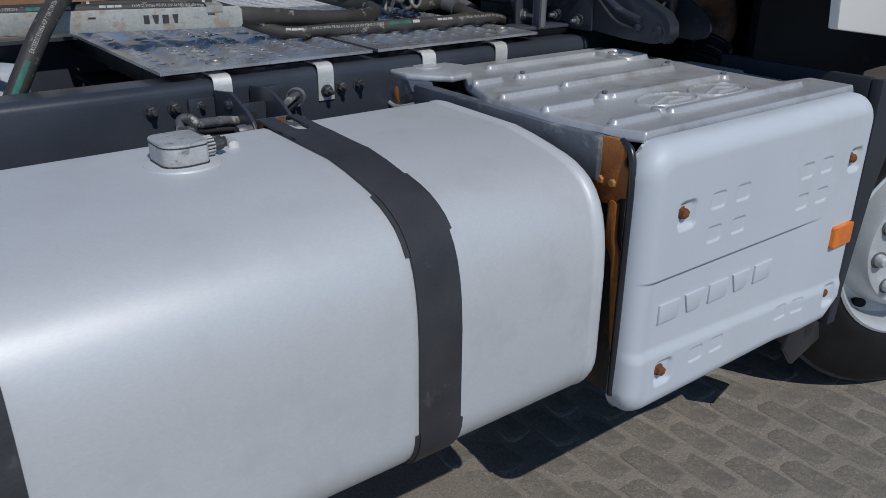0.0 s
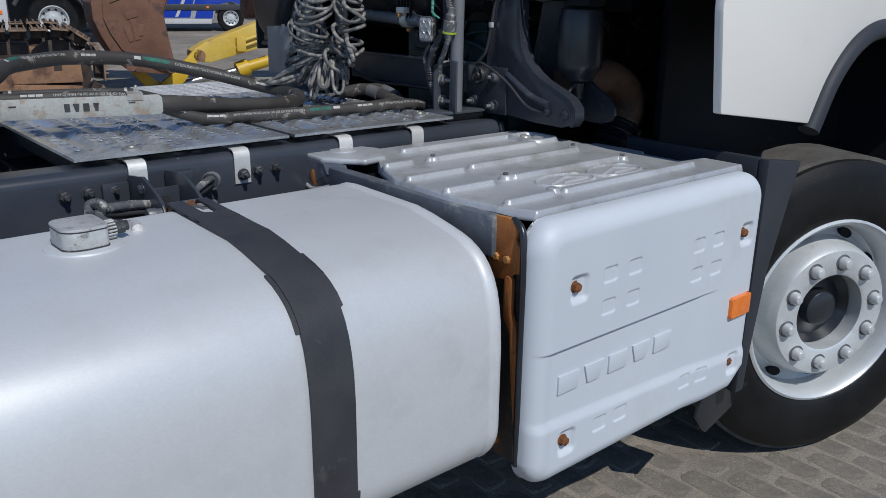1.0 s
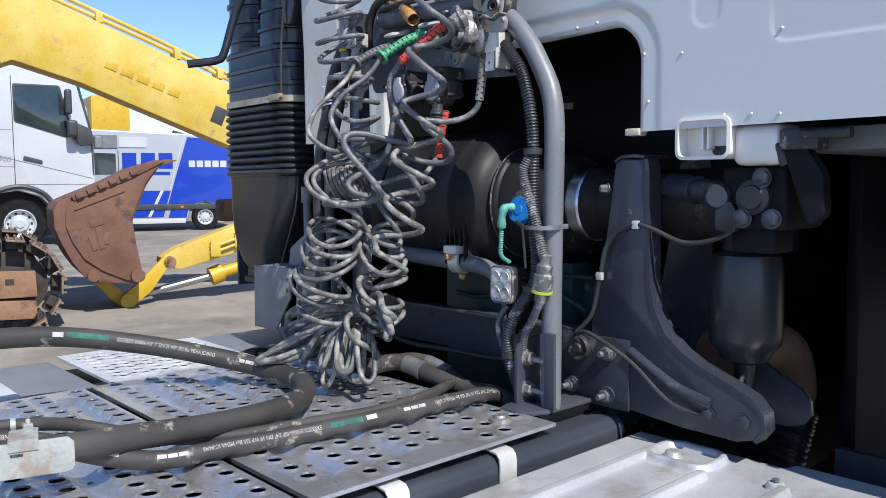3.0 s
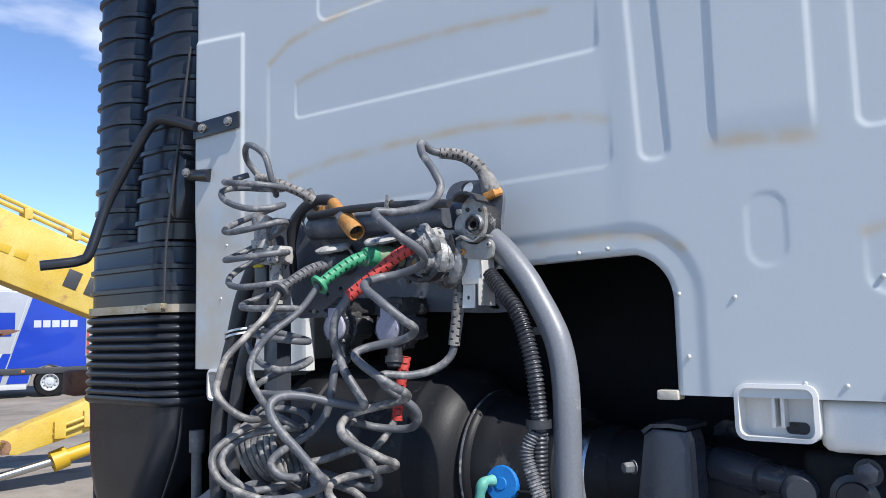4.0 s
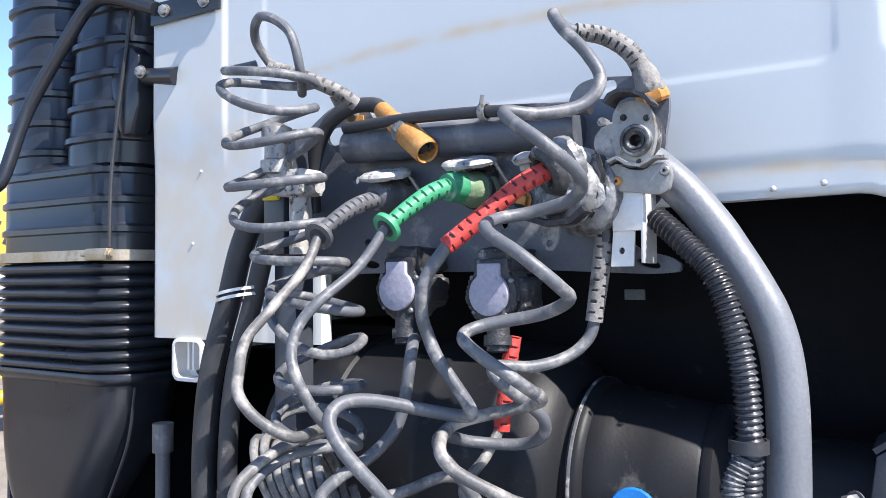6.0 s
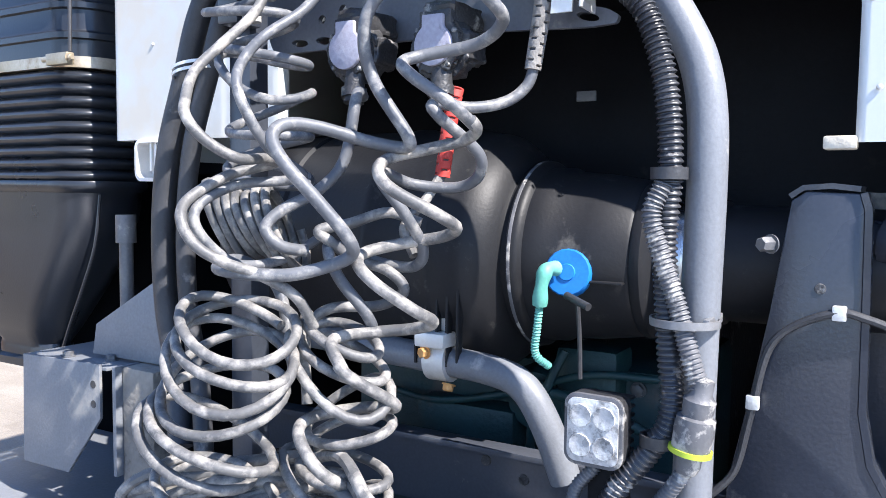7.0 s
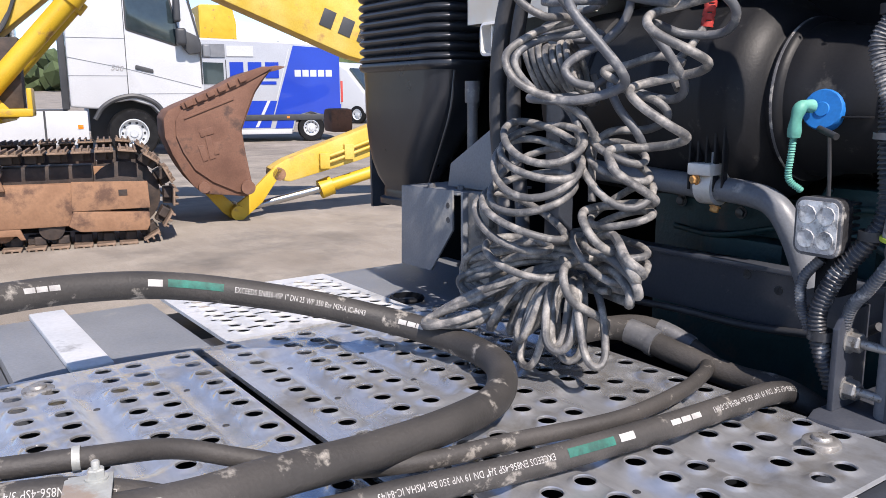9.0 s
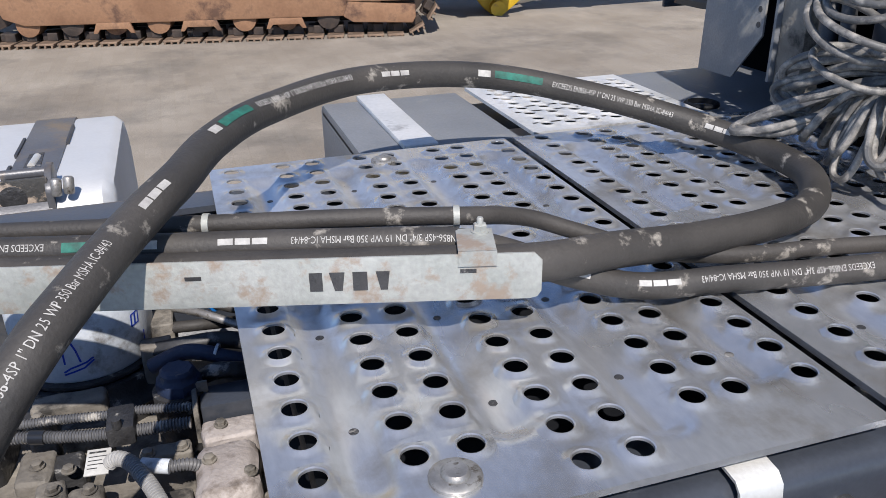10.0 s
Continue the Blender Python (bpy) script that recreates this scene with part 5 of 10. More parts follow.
for pts in (((0.735, 1.480, 0.994), (0.690, 1.465, 1.002), (0.640, 1.445, 1.010), (0.595, 1.412, 1.024), (0.560, 1.402, 1.024), (0.528, 1.395, 1.010), (0.512, 1.375, 0.988), (0.516, 1.345, 0.970)),
            ((0.735, 1.485, 0.980), (0.690, 1.470, 0.988), (0.640, 1.450, 0.998), (0.600, 1.418, 1.016), (0.570, 1.395, 1.020), (0.548, 1.370, 1.000), (0.545, 1.340, 0.980))):
    part("wire", tube(spline(pts, 8), 0.0068, 10), "cable", loom)
part("taped_end", tube([Vector((0.622, 1.285, 1.028)), Vector((0.618, 1.262, 1.030)), Vector((0.612, 1.238, 1.031))], 0.0098, 12), "strip", loom, "pale taped cable end")
part("loom_tie", lathe([(0.0205, -0.005), (0.0235, -0.005), (0.0235, 0.005), (0.0205, 0.005)], aim((0.588, 1.404, 1.024), (1, 0.7, 0.1)), 18, True), "cable", loom)
part("ribbed_conduit", ribbed_hose([(0.818, 1.470, 1.022), (0.850, 1.492, 1.034), (0.885, 1.525, 1.036), (0.905, 1.560, 1.024), (0.906, 1.590, 1.005)], 0.0078), "conduit", loom)
part("wire", tube(spline([(0.818, 1.478, 1.008), (0.855, 1.500, 1.016), (0.890, 1.535, 1.018), (0.902, 1.588, 1.000)], 8), 0.0062, 10), "cable", loom)
part("loom_clip", lathe([(0.019, -0.007), (0.0215, -0.007), (0.0215, 0.007), (0.019, 0.007)], aim((0.908, 1.568, 1.022), (0.7, 0.8, 0)), 18, True), "grimy_alu", loom, "worn metal clip")
bottle = thing("valve_bottle", (0.642, 1.440, 0.885), "small soiled cream plastic valve bottle beside the tank", "valve")
part("body", lathe([(0, -0.06), (0.026, -0.06), (0.027, -0.01), (0.024, 0.0), (0.010, 0.003), (0.009, 0.020), (0, 0.020)], Matrix.Translation((0.642, 1.448, 0.940)), 22), "can_white", bottle)
part("spigot", join(rod((0.660, 1.442, 0.945), (0.660, 1.442, 0.967), 0.006, 10), rod((0.648, 1.448, 0.960), (0.666, 1.448, 0.960), 0.004, 10)), "grimy_alu", bottle)

for bx, by, bz in ((1.2035, 0.867, 0.948), (1.2035, 0.898, 0.948), (1.212, 0.895, 0.53)):
    part("bracket_bolt", hexbolt((bx, by, bz), (-1, 0, 0), 0.008, 0.008), "orange_metal", truck)
for lx, ly in BOSSES[:4]:
    part("lid_bolt", hexbolt((lx, ly, 1.054), (0, 0, 1), 0.006, 0.004, 0, False), "bolt_dark", lid)
part("lid_hinge", box(1.98, 2.01, 0.885, 0.95, 1.005, 1.04, 0.006), "grey_plastic", truck)
part("mud_flap", prism([(2.00, 0.46), (2.09, 0.47), (2.15, 0.30), (2.02, 0.26), (1.96, 0.33)], "y", 0.86, 0.872, 0.003), "black_plastic", truck, "torn black rubber flap")

# foot of the grab tube
foot = part("tube_foot", prism([(1.690, 1.748), (1.690, 1.705), (1.705, 1.680), (1.740, 1.664), (1.890, 1.660), (1.930, 1.700), (1.930, 1.752), (1.720, 1.758)], "z", 1.096, 1.105, 0.003), "bracket_grey", truck, "grey steel foot plate")
part("foot_spacer", box(1.72, 1.90, 1.664, 1.75, 1.076, 1.096, 0.003), "frame_dark", foot)
part("foot_web", prism([(1.730, 1.105), (1.730, 1.215), (1.746, 1.234), (1.806, 1.238), (1.806, 1.105)], "y", 1.738, 1.746, 0.0015), "bracket_grey", foot, "scuffed grey web plate")
part("foot_web", box(1.744, 1.751, 1.654, 1.680, 1.105, 1.256, 0.0015), "bracket_grey", foot)
for z in (1.196, 1.132):
    part("foot_bolt", hexbolt((1.760, 1.738, z), (-0.10, -1, 0.0), 0.0125, 0.016, 0.052), "zinc", truck, "dulled zinc bolt with a long thread")

# cab suspension under the rear edge
part("arm_plate", box(1.878, 1.886, 1.575, 1.748, 1.092, 1.236, 0.003), "arm_dark", truck, "bolted mounting plate")
for y, z in ((1.622, 1.206), (1.625, 1.118), (1.715, 1.125)):
    part("arm_bolt", hexbolt((1.878, y, z), (-1, 0, 0), 0.013, 0.014, 0.034), "bolt_dark", truck)
part("arm_bush", lathe([(0, 0.012), (0.008, 0.012), (0.010, 0.008), (0.016, 0.006), (0.024, 0.010), (0.026, 0.004), (0.026, -0.004), (0, -0.004)], aim((1.876, 1.694, 1.206), (-1, 0, 0)), 22), "grimy_black", truck, "dark rubber bush")
spring = part("air_spring", lathe([(0, 1.155), (0.02, 1.155), (0.02, 1.20), (0.045, 1.21), (0.05, 1.225), (0.065, 1.24), (0.068, 1.26), (0.066, 1.38), (0.060, 1.41), (0.045, 1.42), (0.04, 1.47), (0, 1.47)], Matrix.Translation((2.0, 1.395, 0)), 32), "black_plastic", truck, "black rubber air spring")
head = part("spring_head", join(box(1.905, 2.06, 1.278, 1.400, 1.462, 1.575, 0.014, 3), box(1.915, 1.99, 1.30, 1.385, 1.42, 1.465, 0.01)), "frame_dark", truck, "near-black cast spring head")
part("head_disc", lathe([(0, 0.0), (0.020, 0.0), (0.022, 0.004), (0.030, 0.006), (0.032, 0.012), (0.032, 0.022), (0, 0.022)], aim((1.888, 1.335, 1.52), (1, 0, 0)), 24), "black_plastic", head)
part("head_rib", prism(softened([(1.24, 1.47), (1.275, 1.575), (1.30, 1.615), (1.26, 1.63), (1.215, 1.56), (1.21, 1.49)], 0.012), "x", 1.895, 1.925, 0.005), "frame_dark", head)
part("head_lug", prism(softened([(1.405, 1.46), (1.405, 1.50), (1.375, 1.515), (1.36, 1.49), (1.365, 1.455)], 0.010), "x", 1.893, 1.912, 0.003), "black_plastic", head)
part("head_pipe", tube(spline([(1.90, 1.28, 1.575), (1.895, 1.295, 1.61), (1.90, 1.335, 1.625), (1.93, 1.38, 1.62)], 8), 0.008, 10), "cable", head)
part("torsion_tube", rod((1.955, 1.56, 1.545), (1.905, 1.40, 1.528), 0.021), "arm_dark", truck, "dark torsion tube")
part("torsion_collar", rod((1.945, 1.525, 1.541), (1.922, 1.455, 1.533), 0.027), "arm_dark", truck)
part("ball_joint", lathe([(0, 0.0), (0.018, 0.0), (0.024, -0.006), (0.026, -0.02), (0.022, -0.035), (0, -0.04)], aim((1.888, 1.398, 1.521), (-1, -0.4, 0)), 24), "arm_dark", truck)
for y, z in ((1.352, 1.483), (1.299, 1.483), (1.317, 1.554)):
    part("head_bolt", hexbolt((1.895, y, z), (-1, 0, 0), 0.013, 0.012), "arm_dark", truck)
part("lock_bracket", join(box(1.885, 1.93, 1.22, 1.285, 1.60, 1.635, 0.004), rod((1.89, 1.25, 1.625), (1.89, 1.17, 1.625), 0.010)), "grimy_black", truck)
# white pockets in the cab floor frame
def pocket(y0, y1, z0, z1, label=""):
    """A cast white pocket let into the cab frame: a rounded rim, a sunk back and two ribs inside."""
    outer, inner = rounded(y0, y1, z0, z1, 0.016), rounded(y0 + 0.006, y1 - 0.006, z0 + 0.006, z1 - 0.006, 0.011)
    back_wall = part("cab_pocket", prism(inner, "x", 1.902, 1.910), "white_paint", truck, label)
    bm = bmesh.new()
    rings = [[bm.verts.new((x, y, z)) for y, z in line] for x, line in ((1.912, outer), (1.872, outer), (1.870, outer), (1.869, inner), (1.903, inner))]
    for a, b in zip(rings, rings[1:]):
        for k in range(len(a)):
            q = (k + 1) % len(a)
            bm.faces.new((a[k], a[q], b[q], b[k]))
    bmesh.ops.recalc_face_normals(bm, faces=bm.faces)
    part("pocket_wall", bm, "white_paint", back_wall)
    mid = y0 + 0.42 * (y1 - y0)
    for o in (0.0, 0.012):
        part("pocket_rib", box(1.880, 1.902, mid + o, mid + o + 0.005, z0 + 0.018, z1 - 0.004, 0.001), "white_paint", back_wall)
    part("pocket_stain", prism(rounded(y0 + 0.02, y0 + 0.05, z0 + 0.008, z0 + 0.024, 0.007), "x", 1.9005, 1.903), "grimy_black", back_wall)


pocket(1.365, 1.473, 1.588, 1.664, "white painted pocket in the cab frame")
pocket(2.59, 2.665, 1.60, 1.672)
part("frame_knuckle", box(1.885, 1.99, 1.283, 1.372, 1.575, 1.648, 0.022, 3), "white_paint", truck, "cream painted end of the cab frame")
# mid-grey colour carries the shade on the underside of the cab frame
part("shaded_frame_edge", box(1.96, 2.5, 0.9, 1.30, 1.598, 1.640, 0.008), "side_grey", truck)
part("edge_tab", box(1.872, 1.90, 1.553, 1.585, 1.638, 1.652, 0.003), "sealant", truck)
part("elbow_pipe", tube(spline([(2.02, 1.46, 1.20), (2.10, 1.45, 1.205), (2.20, 1.45, 1.20), (2.29, 1.45, 1.16), (2.32, 1.45, 1.09), (2.30, 1.45, 1.04)], 8), 0.056, 20), mat("brown_elbow_pipe", (0.10, 0.055, 0.035), (0.17, 0.095, 0.06), 0.6, 0.0, 8, 120, 0.3, dirt=(0.05, 0.04, 0.035), dirt_at=0.62, dirt_scale=9), truck, "brown rusty elbow pipe")
part("bellows_hose", tube(spline([(2.30, 1.45, 1.045), (2.26, 1.45, 0.98), (2.2, 1.45, 0.88)], 24), lambda t: 0.066 + 0.004 * math.sin(t * 90), 18), "black_plastic", truck, "black ribbed intake bellows")
thin = thing("brake_pipe_loop", (1.9, 1.5, 1.1), "thin grey cable clipped to the spring bracket", "cable")
part("cable", tube(spline([(1.90, 1.34, 1.49), (1.90, 1.39, 1.45), (1.89, 1.46, 1.435), (1.882, 1.53, 1.46), (1.878, 1.57, 1.465), (1.876, 1.625, 1.43), (1.875, 1.645, 1.35), (1.87, 1.66, 1.28), (1.86, 1.69, 1.24), (1.85, 1.65, 1.245), (1.86, 1.56, 1.20), (1.87, 1.47, 1.13), (1.89, 1.39, 1.125), (1.92, 1.37, 1.17), (1.96, 1.37, 1.20)], 8), 0.0045, 8), "cable", thin)
for p in ((1.878, 1.562, 1.466), (1.874, 1.644, 1.36)):
    part("cable_clip", box(p[0] - 0.004, p[0] + 0.006, p[1] - 0.007, p[1] + 0.007, p[2] - 0.008, p[2] + 0.008, 0.002), "strip", thin)

# exhaust-side pipe with clamp, lamp
part("stay_pipe", tube(spline([(1.87, 2.30, 1.375), (1.865, 2.15, 1.368), (1.86, 2.05, 1.364), (1.855, 1.96, 1.36), (1.855, 1.915, 1.345), (1.86, 1.885, 1.30), (1.87, 1.86, 1.23)], 8), 0.020, 16), "pole", truck, "grey painted pipe")
part("pipe_clamp", join(lathe([(0.022, -0.016), (0.030, -0.016), (0.030, 0.016), (0.022, 0.016)], aim((1.86, 2.035, 1.366), (0, 1, 0)), 20, True), box(1.825, 1.86, 2.015, 2.06, 1.385, 1.405, 0.004, m=Matrix.Identity(4)), box(1.85, 1.868, 2.025, 2.045, 1.40, 1.46, 0.003)), "strip", truck, "metal pipe clamp")
for p, d in (((1.832, 2.046, 1.378), (-1, 0.2, 0)), ((1.85, 2.02, 1.335), (-0.4, 0, -1))):
    part("clamp_bolt", hexbolt(p, d, 0.007, 0.008), "orange_metal", truck)
lamp_m = Matrix.Translation((1.745, 1.772, 1.345)) @ Matrix.Rotation(radians(178), 4, "Z") @ Matrix.Scale(0.86, 4)
lamp = thing("work_lamp", (1.745, 1.772, 1.30), "square black LED work lamp with clear lens", "lamp")


def lamp_piece(name, bm, material, label=""):
    bm.transform(lamp_m)
    return part(name, bm, material, lamp, label)


lamp_piece("housing", prism(rounded(-0.037, 0.037, -0.044, 0.044, 0.016), "x", -0.004, 0.022, 0.004), "grimy_black")
lamp_piece("bezel", prism(rounded(-0.0375, 0.0375, -0.0445, 0.0445, 0.016), "x", 0.021, 0.0285, 0.003), "conduit", "scuffed dusty bezel")
lamp_piece("lens", prism(rounded(-0.0325, 0.0325, -0.039, 0.039, 0.011), "x", 0.026, 0.0305, 0.001), "lens", "dusty clear lens")
for a in (-0.0150, 0.0150):
    for b in (-0.0182, 0.0182):
        part("reflector", lathe([(0.0, 0.0312), (0.004, 0.0312), (0.0085, 0.0318), (0.0138, 0.0326), (0.0146, 0.0300)], lamp_m @ Matrix.Translation((0, a, b)) @ Matrix.Rotation(radians(90), 4, "Y"), 10), "lens", lamp)
for k in range(7):
    lamp_piece("fin", box(-0.034, -0.003, -0.030, 0.030, -0.034 + 0.011 * k, -0.030 + 0.011 * k, 0.001), "black_plastic")
part("lamp_bracket", join(box(1.755, 1.80, 1.755, 1.79, 1.25, 1.305, 0.003), rod((1.765, 1.775, 1.24), (1.765, 1.775, 1.30), 0.008)), "frame_dark", lamp)

# blue sensor with its pale green elbow on the filter neck
cap_at = Vector((1.889, 1.870, 1.489))
part("sensor_cap", lathe([(0, 0.013), (0.010, 0.013), (0.011, 0.011), (0.028, 0.011), (0.030, 0.008), (0.030, -0.012), (0, -0.012)], aim(cap_at, (-1, -0.12, 0.15)), 20), "blue", drum, "bright blue plastic cap")
part("sensor_elbow", tube(spline([cap_at + Vector((-0.015, 0.012, 0.006)), cap_at + Vector((-0.036, 0.015, 0.006)), cap_at + Vector((-0.043, 0.018, -0.012)), cap_at + Vector((-0.041, 0.021, -0.038))], 6), lambda t: 0.0090 + 0.0010 * math.cos(t * 14), 14), "teal", drum, "pale green plastic elbow")
part("sensor_hose", tube(spline([cap_at + Vector((-0.041, 0.021, -0.038)), cap_at + Vector((-0.039, 0.025, -0.07)), cap_at + Vector((-0.035, 0.028, -0.10)), cap_at + Vector((-0.02, 0.015, -0.118))], 20), lambda t: 0.0048 + 0.0009 * math.sin(t * 150), 10), "teal", drum)
part("sensor_lever", rod(cap_at + Vector((-0.02, -0.005, -0.026)), cap_at + Vector((-0.035, -0.04, -0.036)), 0.005), "cable", drum)
part("sensor_wire", tube(spline([cap_at + Vector((-0.02, -0.02, -0.03)), cap_at + Vector((-0.015, -0.022, -0.08)), cap_at + Vector((-0.01, -0.022, -0.13))], 6), 0.003, 8), "cable", drum)

# holes in the cross member, and the line that sags in front of it
for y, z in ((1.994, 1.219), (1.936, 1.203), (1.80, 1.21), (2.20, 1.22)):
    part("member_hole", lathe([(0, 0.0), (0.0075, 0.0), (0.008, -0.001)], aim((1.8985 if z > 1.23 else 1.909, y, z), (-1, 0, 0)), 14), "grimy_black", truck)
part("sagging_line", tube(spline([(1.89, 2.42, 1.165), (1.885, 2.33, 1.145), (1.885, 2.236, 1.135), (1.885, 2.114, 1.139), (1.885, 1.978, 1.14), (1.885, 1.887, 1.149), (1.87, 1.80, 1.165), (1.84, 1.74, 1.20)], 8), 0.0065, 10), "cable", truck, "black line along the cross member")
# engine side below the filter, with its hoses and lines
engine = part("engine_block", join(box(2.10, 2.50, 1.78, 2.36, 0.95, 1.33, 0.03), box(2.06, 2.14, 1.86, 1.96, 1.20, 1.36, 0.015), box(2.05, 2.12, 2.02, 2.20, 1.16, 1.25, 0.012), lathe([(0, -0.02), (0.05, -0.02), (0.055, 0.0), (0.045, 0.03), (0, 0.032)], aim((2.09, 1.99, 1.27), (-1, 0, 0)), 20)), "engine_teal", truck, "dark green painted engine side")
for pts, r in (([(2.04, 1.80, 1.25), (2.03, 1.88, 1.285), (2.03, 1.98, 1.30), (2.05, 2.08, 1.32), (2.09, 2.16, 1.36)], 0.008), ([(2.05, 1.79, 1.33), (2.04, 1.90, 1.325), (2.04, 2.03, 1.28), (2.05, 2.16, 1.25), (2.08, 2.28, 1.25)], 0.006), ([(2.03, 1.93, 1.36), (2.02, 1.95, 1.31), (2.03, 1.98, 1.24), (2.05, 1.99, 1.16)], 0.007)):
    part("engine_line", tube(spline(pts, 8), r, 10), "engine_teal", engine)
for y, z in ((1.84, 1.30), (2.0, 1.31), (2.14, 1.29), (2.28, 1.30), (1.84, 1.16), (2.24, 1.17)):
    part("engine_bolt", hexbolt((2.098, y, z), (-1, 0, 0), 0.009, 0.008), "bolt_dark", engine)

# corrugated conduits along the tube
cond = thing("corrugated_conduit", (1.75, 1.70, 1.15), "dusty corrugated cable conduit tied to the grab tube", "conduit")


def evenly(path, step):
    out, carry = [path[0].copy()], 0.0
    for a, b in zip(path, path[1:]):
        seg = (b - a).length
        d = step - carry
        while d <= seg:
            out.append(a.lerp(b, d / seg))
            d += step
        carry = (carry + seg) % step if seg else carry
    return out


def slotted(pts, radius, pitch=0.0115, slot=0.0023, first=0.0, last=1.0, turn=0.0, sides=32):
    """A rubber boot with short slots cut across it, four rows round, each row half a pitch from the next."""
    path = evenly(spline(pts, 14), 0.0011)
    n = len(path)
    bm = bmesh.new()
    tang = [(path[min(i + 2, n - 1)] - path[max(i - 2, 0)]).normalized() for i in range(n)]
    up = Vector((0, 0, 1)) if abs(tang[0].z) < 0.9 else Vector((1, 0, 0))
    side = tang[0].cross(up).normalized()
    rings = []
    for i in range(n):
        side = (side - tang[i] * side.dot(tang[i])).normalized()
        other = tang[i].cross(side)
        t = i / (n - 1)
        r = radius(t) if callable(radius) else radius
        ring = []
        for k in range(sides):
            a = 2 * math.pi * k / sides
            q = ((a + turn) / (math.pi / 2)) % 4
            row = int(q)
            along = (i * 0.0011 + (pitch / 2 if row % 2 else 0.0)) % pitch
            cut = first < t < last and along < slot and 0.16 < q - row < 0.84
            d = r * 0.70 if cut else r
            ring.append(bm.verts.new(path[i] + (side * math.cos(a) + other * math.sin(a)) * d))
        rings.append(ring)
    for a, b in zip(rings, rings[1:]):
        for k in range(sides):
            m = (k + 1) % sides
            bm.faces.new((a[k], a[m], b[m], b[k]))
    bm.faces.new(rings[0][::-1])
    bm.faces.new(rings[-1])
    return bm


def boot(pts, radius, material, parent, label, first=0.0, last=1.0, core=0.80, name="plug_boot", turn=0.0, pitch=0.0115, slot=0.0023):
    """The slotted boot and an added dark core that stands for the shade in its slots."""
    ob = part(name, slotted(pts, radius, pitch, slot, first, last, turn), material, parent, label, angle=30)
    path = spline(pts, 14)
    part("inner_lead", tube(path, lambda t: (radius(t) if callable(radius) else radius) * (core if first < t < last else 0.6), 14), "cable", ob)
    return ob


def crusted(bm, amp, scale, cuts=2, seed=0.0):
    """Breaks a clean casting up with a crust of dirt."""
    if cuts:
        bmesh.ops.subdivide_edges(bm, edges=bm.edges[:], cuts=cuts, use_grid_fill=True)
    bm.normal_update()
    for v in bm.verts:
        p = v.co * scale + Vector((seed, 0, 0))
        v.co += v.normal * (amp * (noise.noise(p) + 0.6 * noise.noise(p * 2.7)))
    return bm


def ellipse(y, z, a, b, tilt=0.0, n=18):
    out = []
    for k in range(n):
        t = 2 * math.pi * k / n
        p, q = a * math.cos(t), b * math.sin(t)
        out.append((y + p * math.cos(tilt) - q * math.sin(tilt), z + p * math.sin(tilt) + q * math.cos(tilt)))
    return out


def pierced(outline, holes, lo, hi):
    """A flat plate across x from lo to hi with real holes through it."""
    bm = bmesh.new()
    edges = []
    for ring in [outline] + list(holes):
        vs = [bm.verts.new((lo, y, z)) for y, z in ring]
        edges += [bm.edges.new((vs[k], vs[(k + 1) % len(vs)])) for k in range(len(vs))]
    bmesh.ops.triangle_fill(bm, use_beauty=True, use_dissolve=False, edges=edges)
    faces = bm.faces[:]
    out = bmesh.ops.extrude_face_region(bm, geom=faces)
    bmesh.ops.translate(bm, verts=[v for v in out["geom"] if isinstance(v, bmesh.types.BMVert)], vec=(hi - lo, 0, 0))
    bmesh.ops.recalc_face_normals(bm, faces=bm.faces)
    return bm


def corrugated(pts, r, pitch=0.0062, amp=0.10):
    path = spline(pts, 12)
    length = sum((b - a).length for a, b in zip(path, path[1:]))
    n = max(40, int(length / pitch * 6))
    # even steps along the line
    acc, out, goal = 0.0, [path[0]], length / n
    for a, b in zip(path, path[1:]):
        seg = (b - a).length
        while acc + seg >= goal and seg > 1e-9:
            t = (goal - acc) / seg
            a = a.lerp(b, t)
            out.append(a.copy())
            seg = (b - a).length
            acc = 0.0
        acc += seg
    m = len(out) - 1
    turns = length / pitch
    return tube(out, lambda t: r * (1.0 - amp + amp * math.copysign(min(1.0, abs(math.sin(t * turns * math.pi)) * 1.6), math.sin(t * turns * 2 * math.pi))), 12)


part("conduit", corrugated([(1.765, 1.80, 1.83), (1.748, 1.765, 1.80), (1.742, 1.735, 1.765), (1.742, 1.715, 1.70), (1.745, 1.708, 1.62), (1.748, 1.712, 1.54), (1.748, 1.706, 1.45), (1.745, 1.700, 1.37), (1.742, 1.718, 1.33), (1.738, 1.750, 1.285), (1.738, 1.772, 1.23), (1.742, 1.768, 1.185), (1.75, 1.75, 1.13)], 0.0128), "conduit_black", cond, "black corrugated conduit")
part("conduit", corrugated([(1.738, 1.712, 1.60), (1.732, 1.722, 1.57), (1.734, 1.712, 1.53), (1.736, 1.695, 1.48), (1.735, 1.680, 1.43), (1.735, 1.670, 1.40)], 0.0105, 0.0048), "conduit", cond)
part("conduit", corrugated([(1.735, 1.680, 1.32), (1.737, 1.695, 1.295), (1.742, 1.714, 1.268), (1.748, 1.735, 1.24), (1.758, 1.75, 1.19)], 0.0085, 0.0045), "conduit", cond)
part("conduit", corrugated([(1.748, 1.778, 1.30), (1.745, 1.800, 1.27), (1.748, 1.802, 1.235), (1.752, 1.79, 1.20)], 0.0075, 0.0042), "conduit", cond)
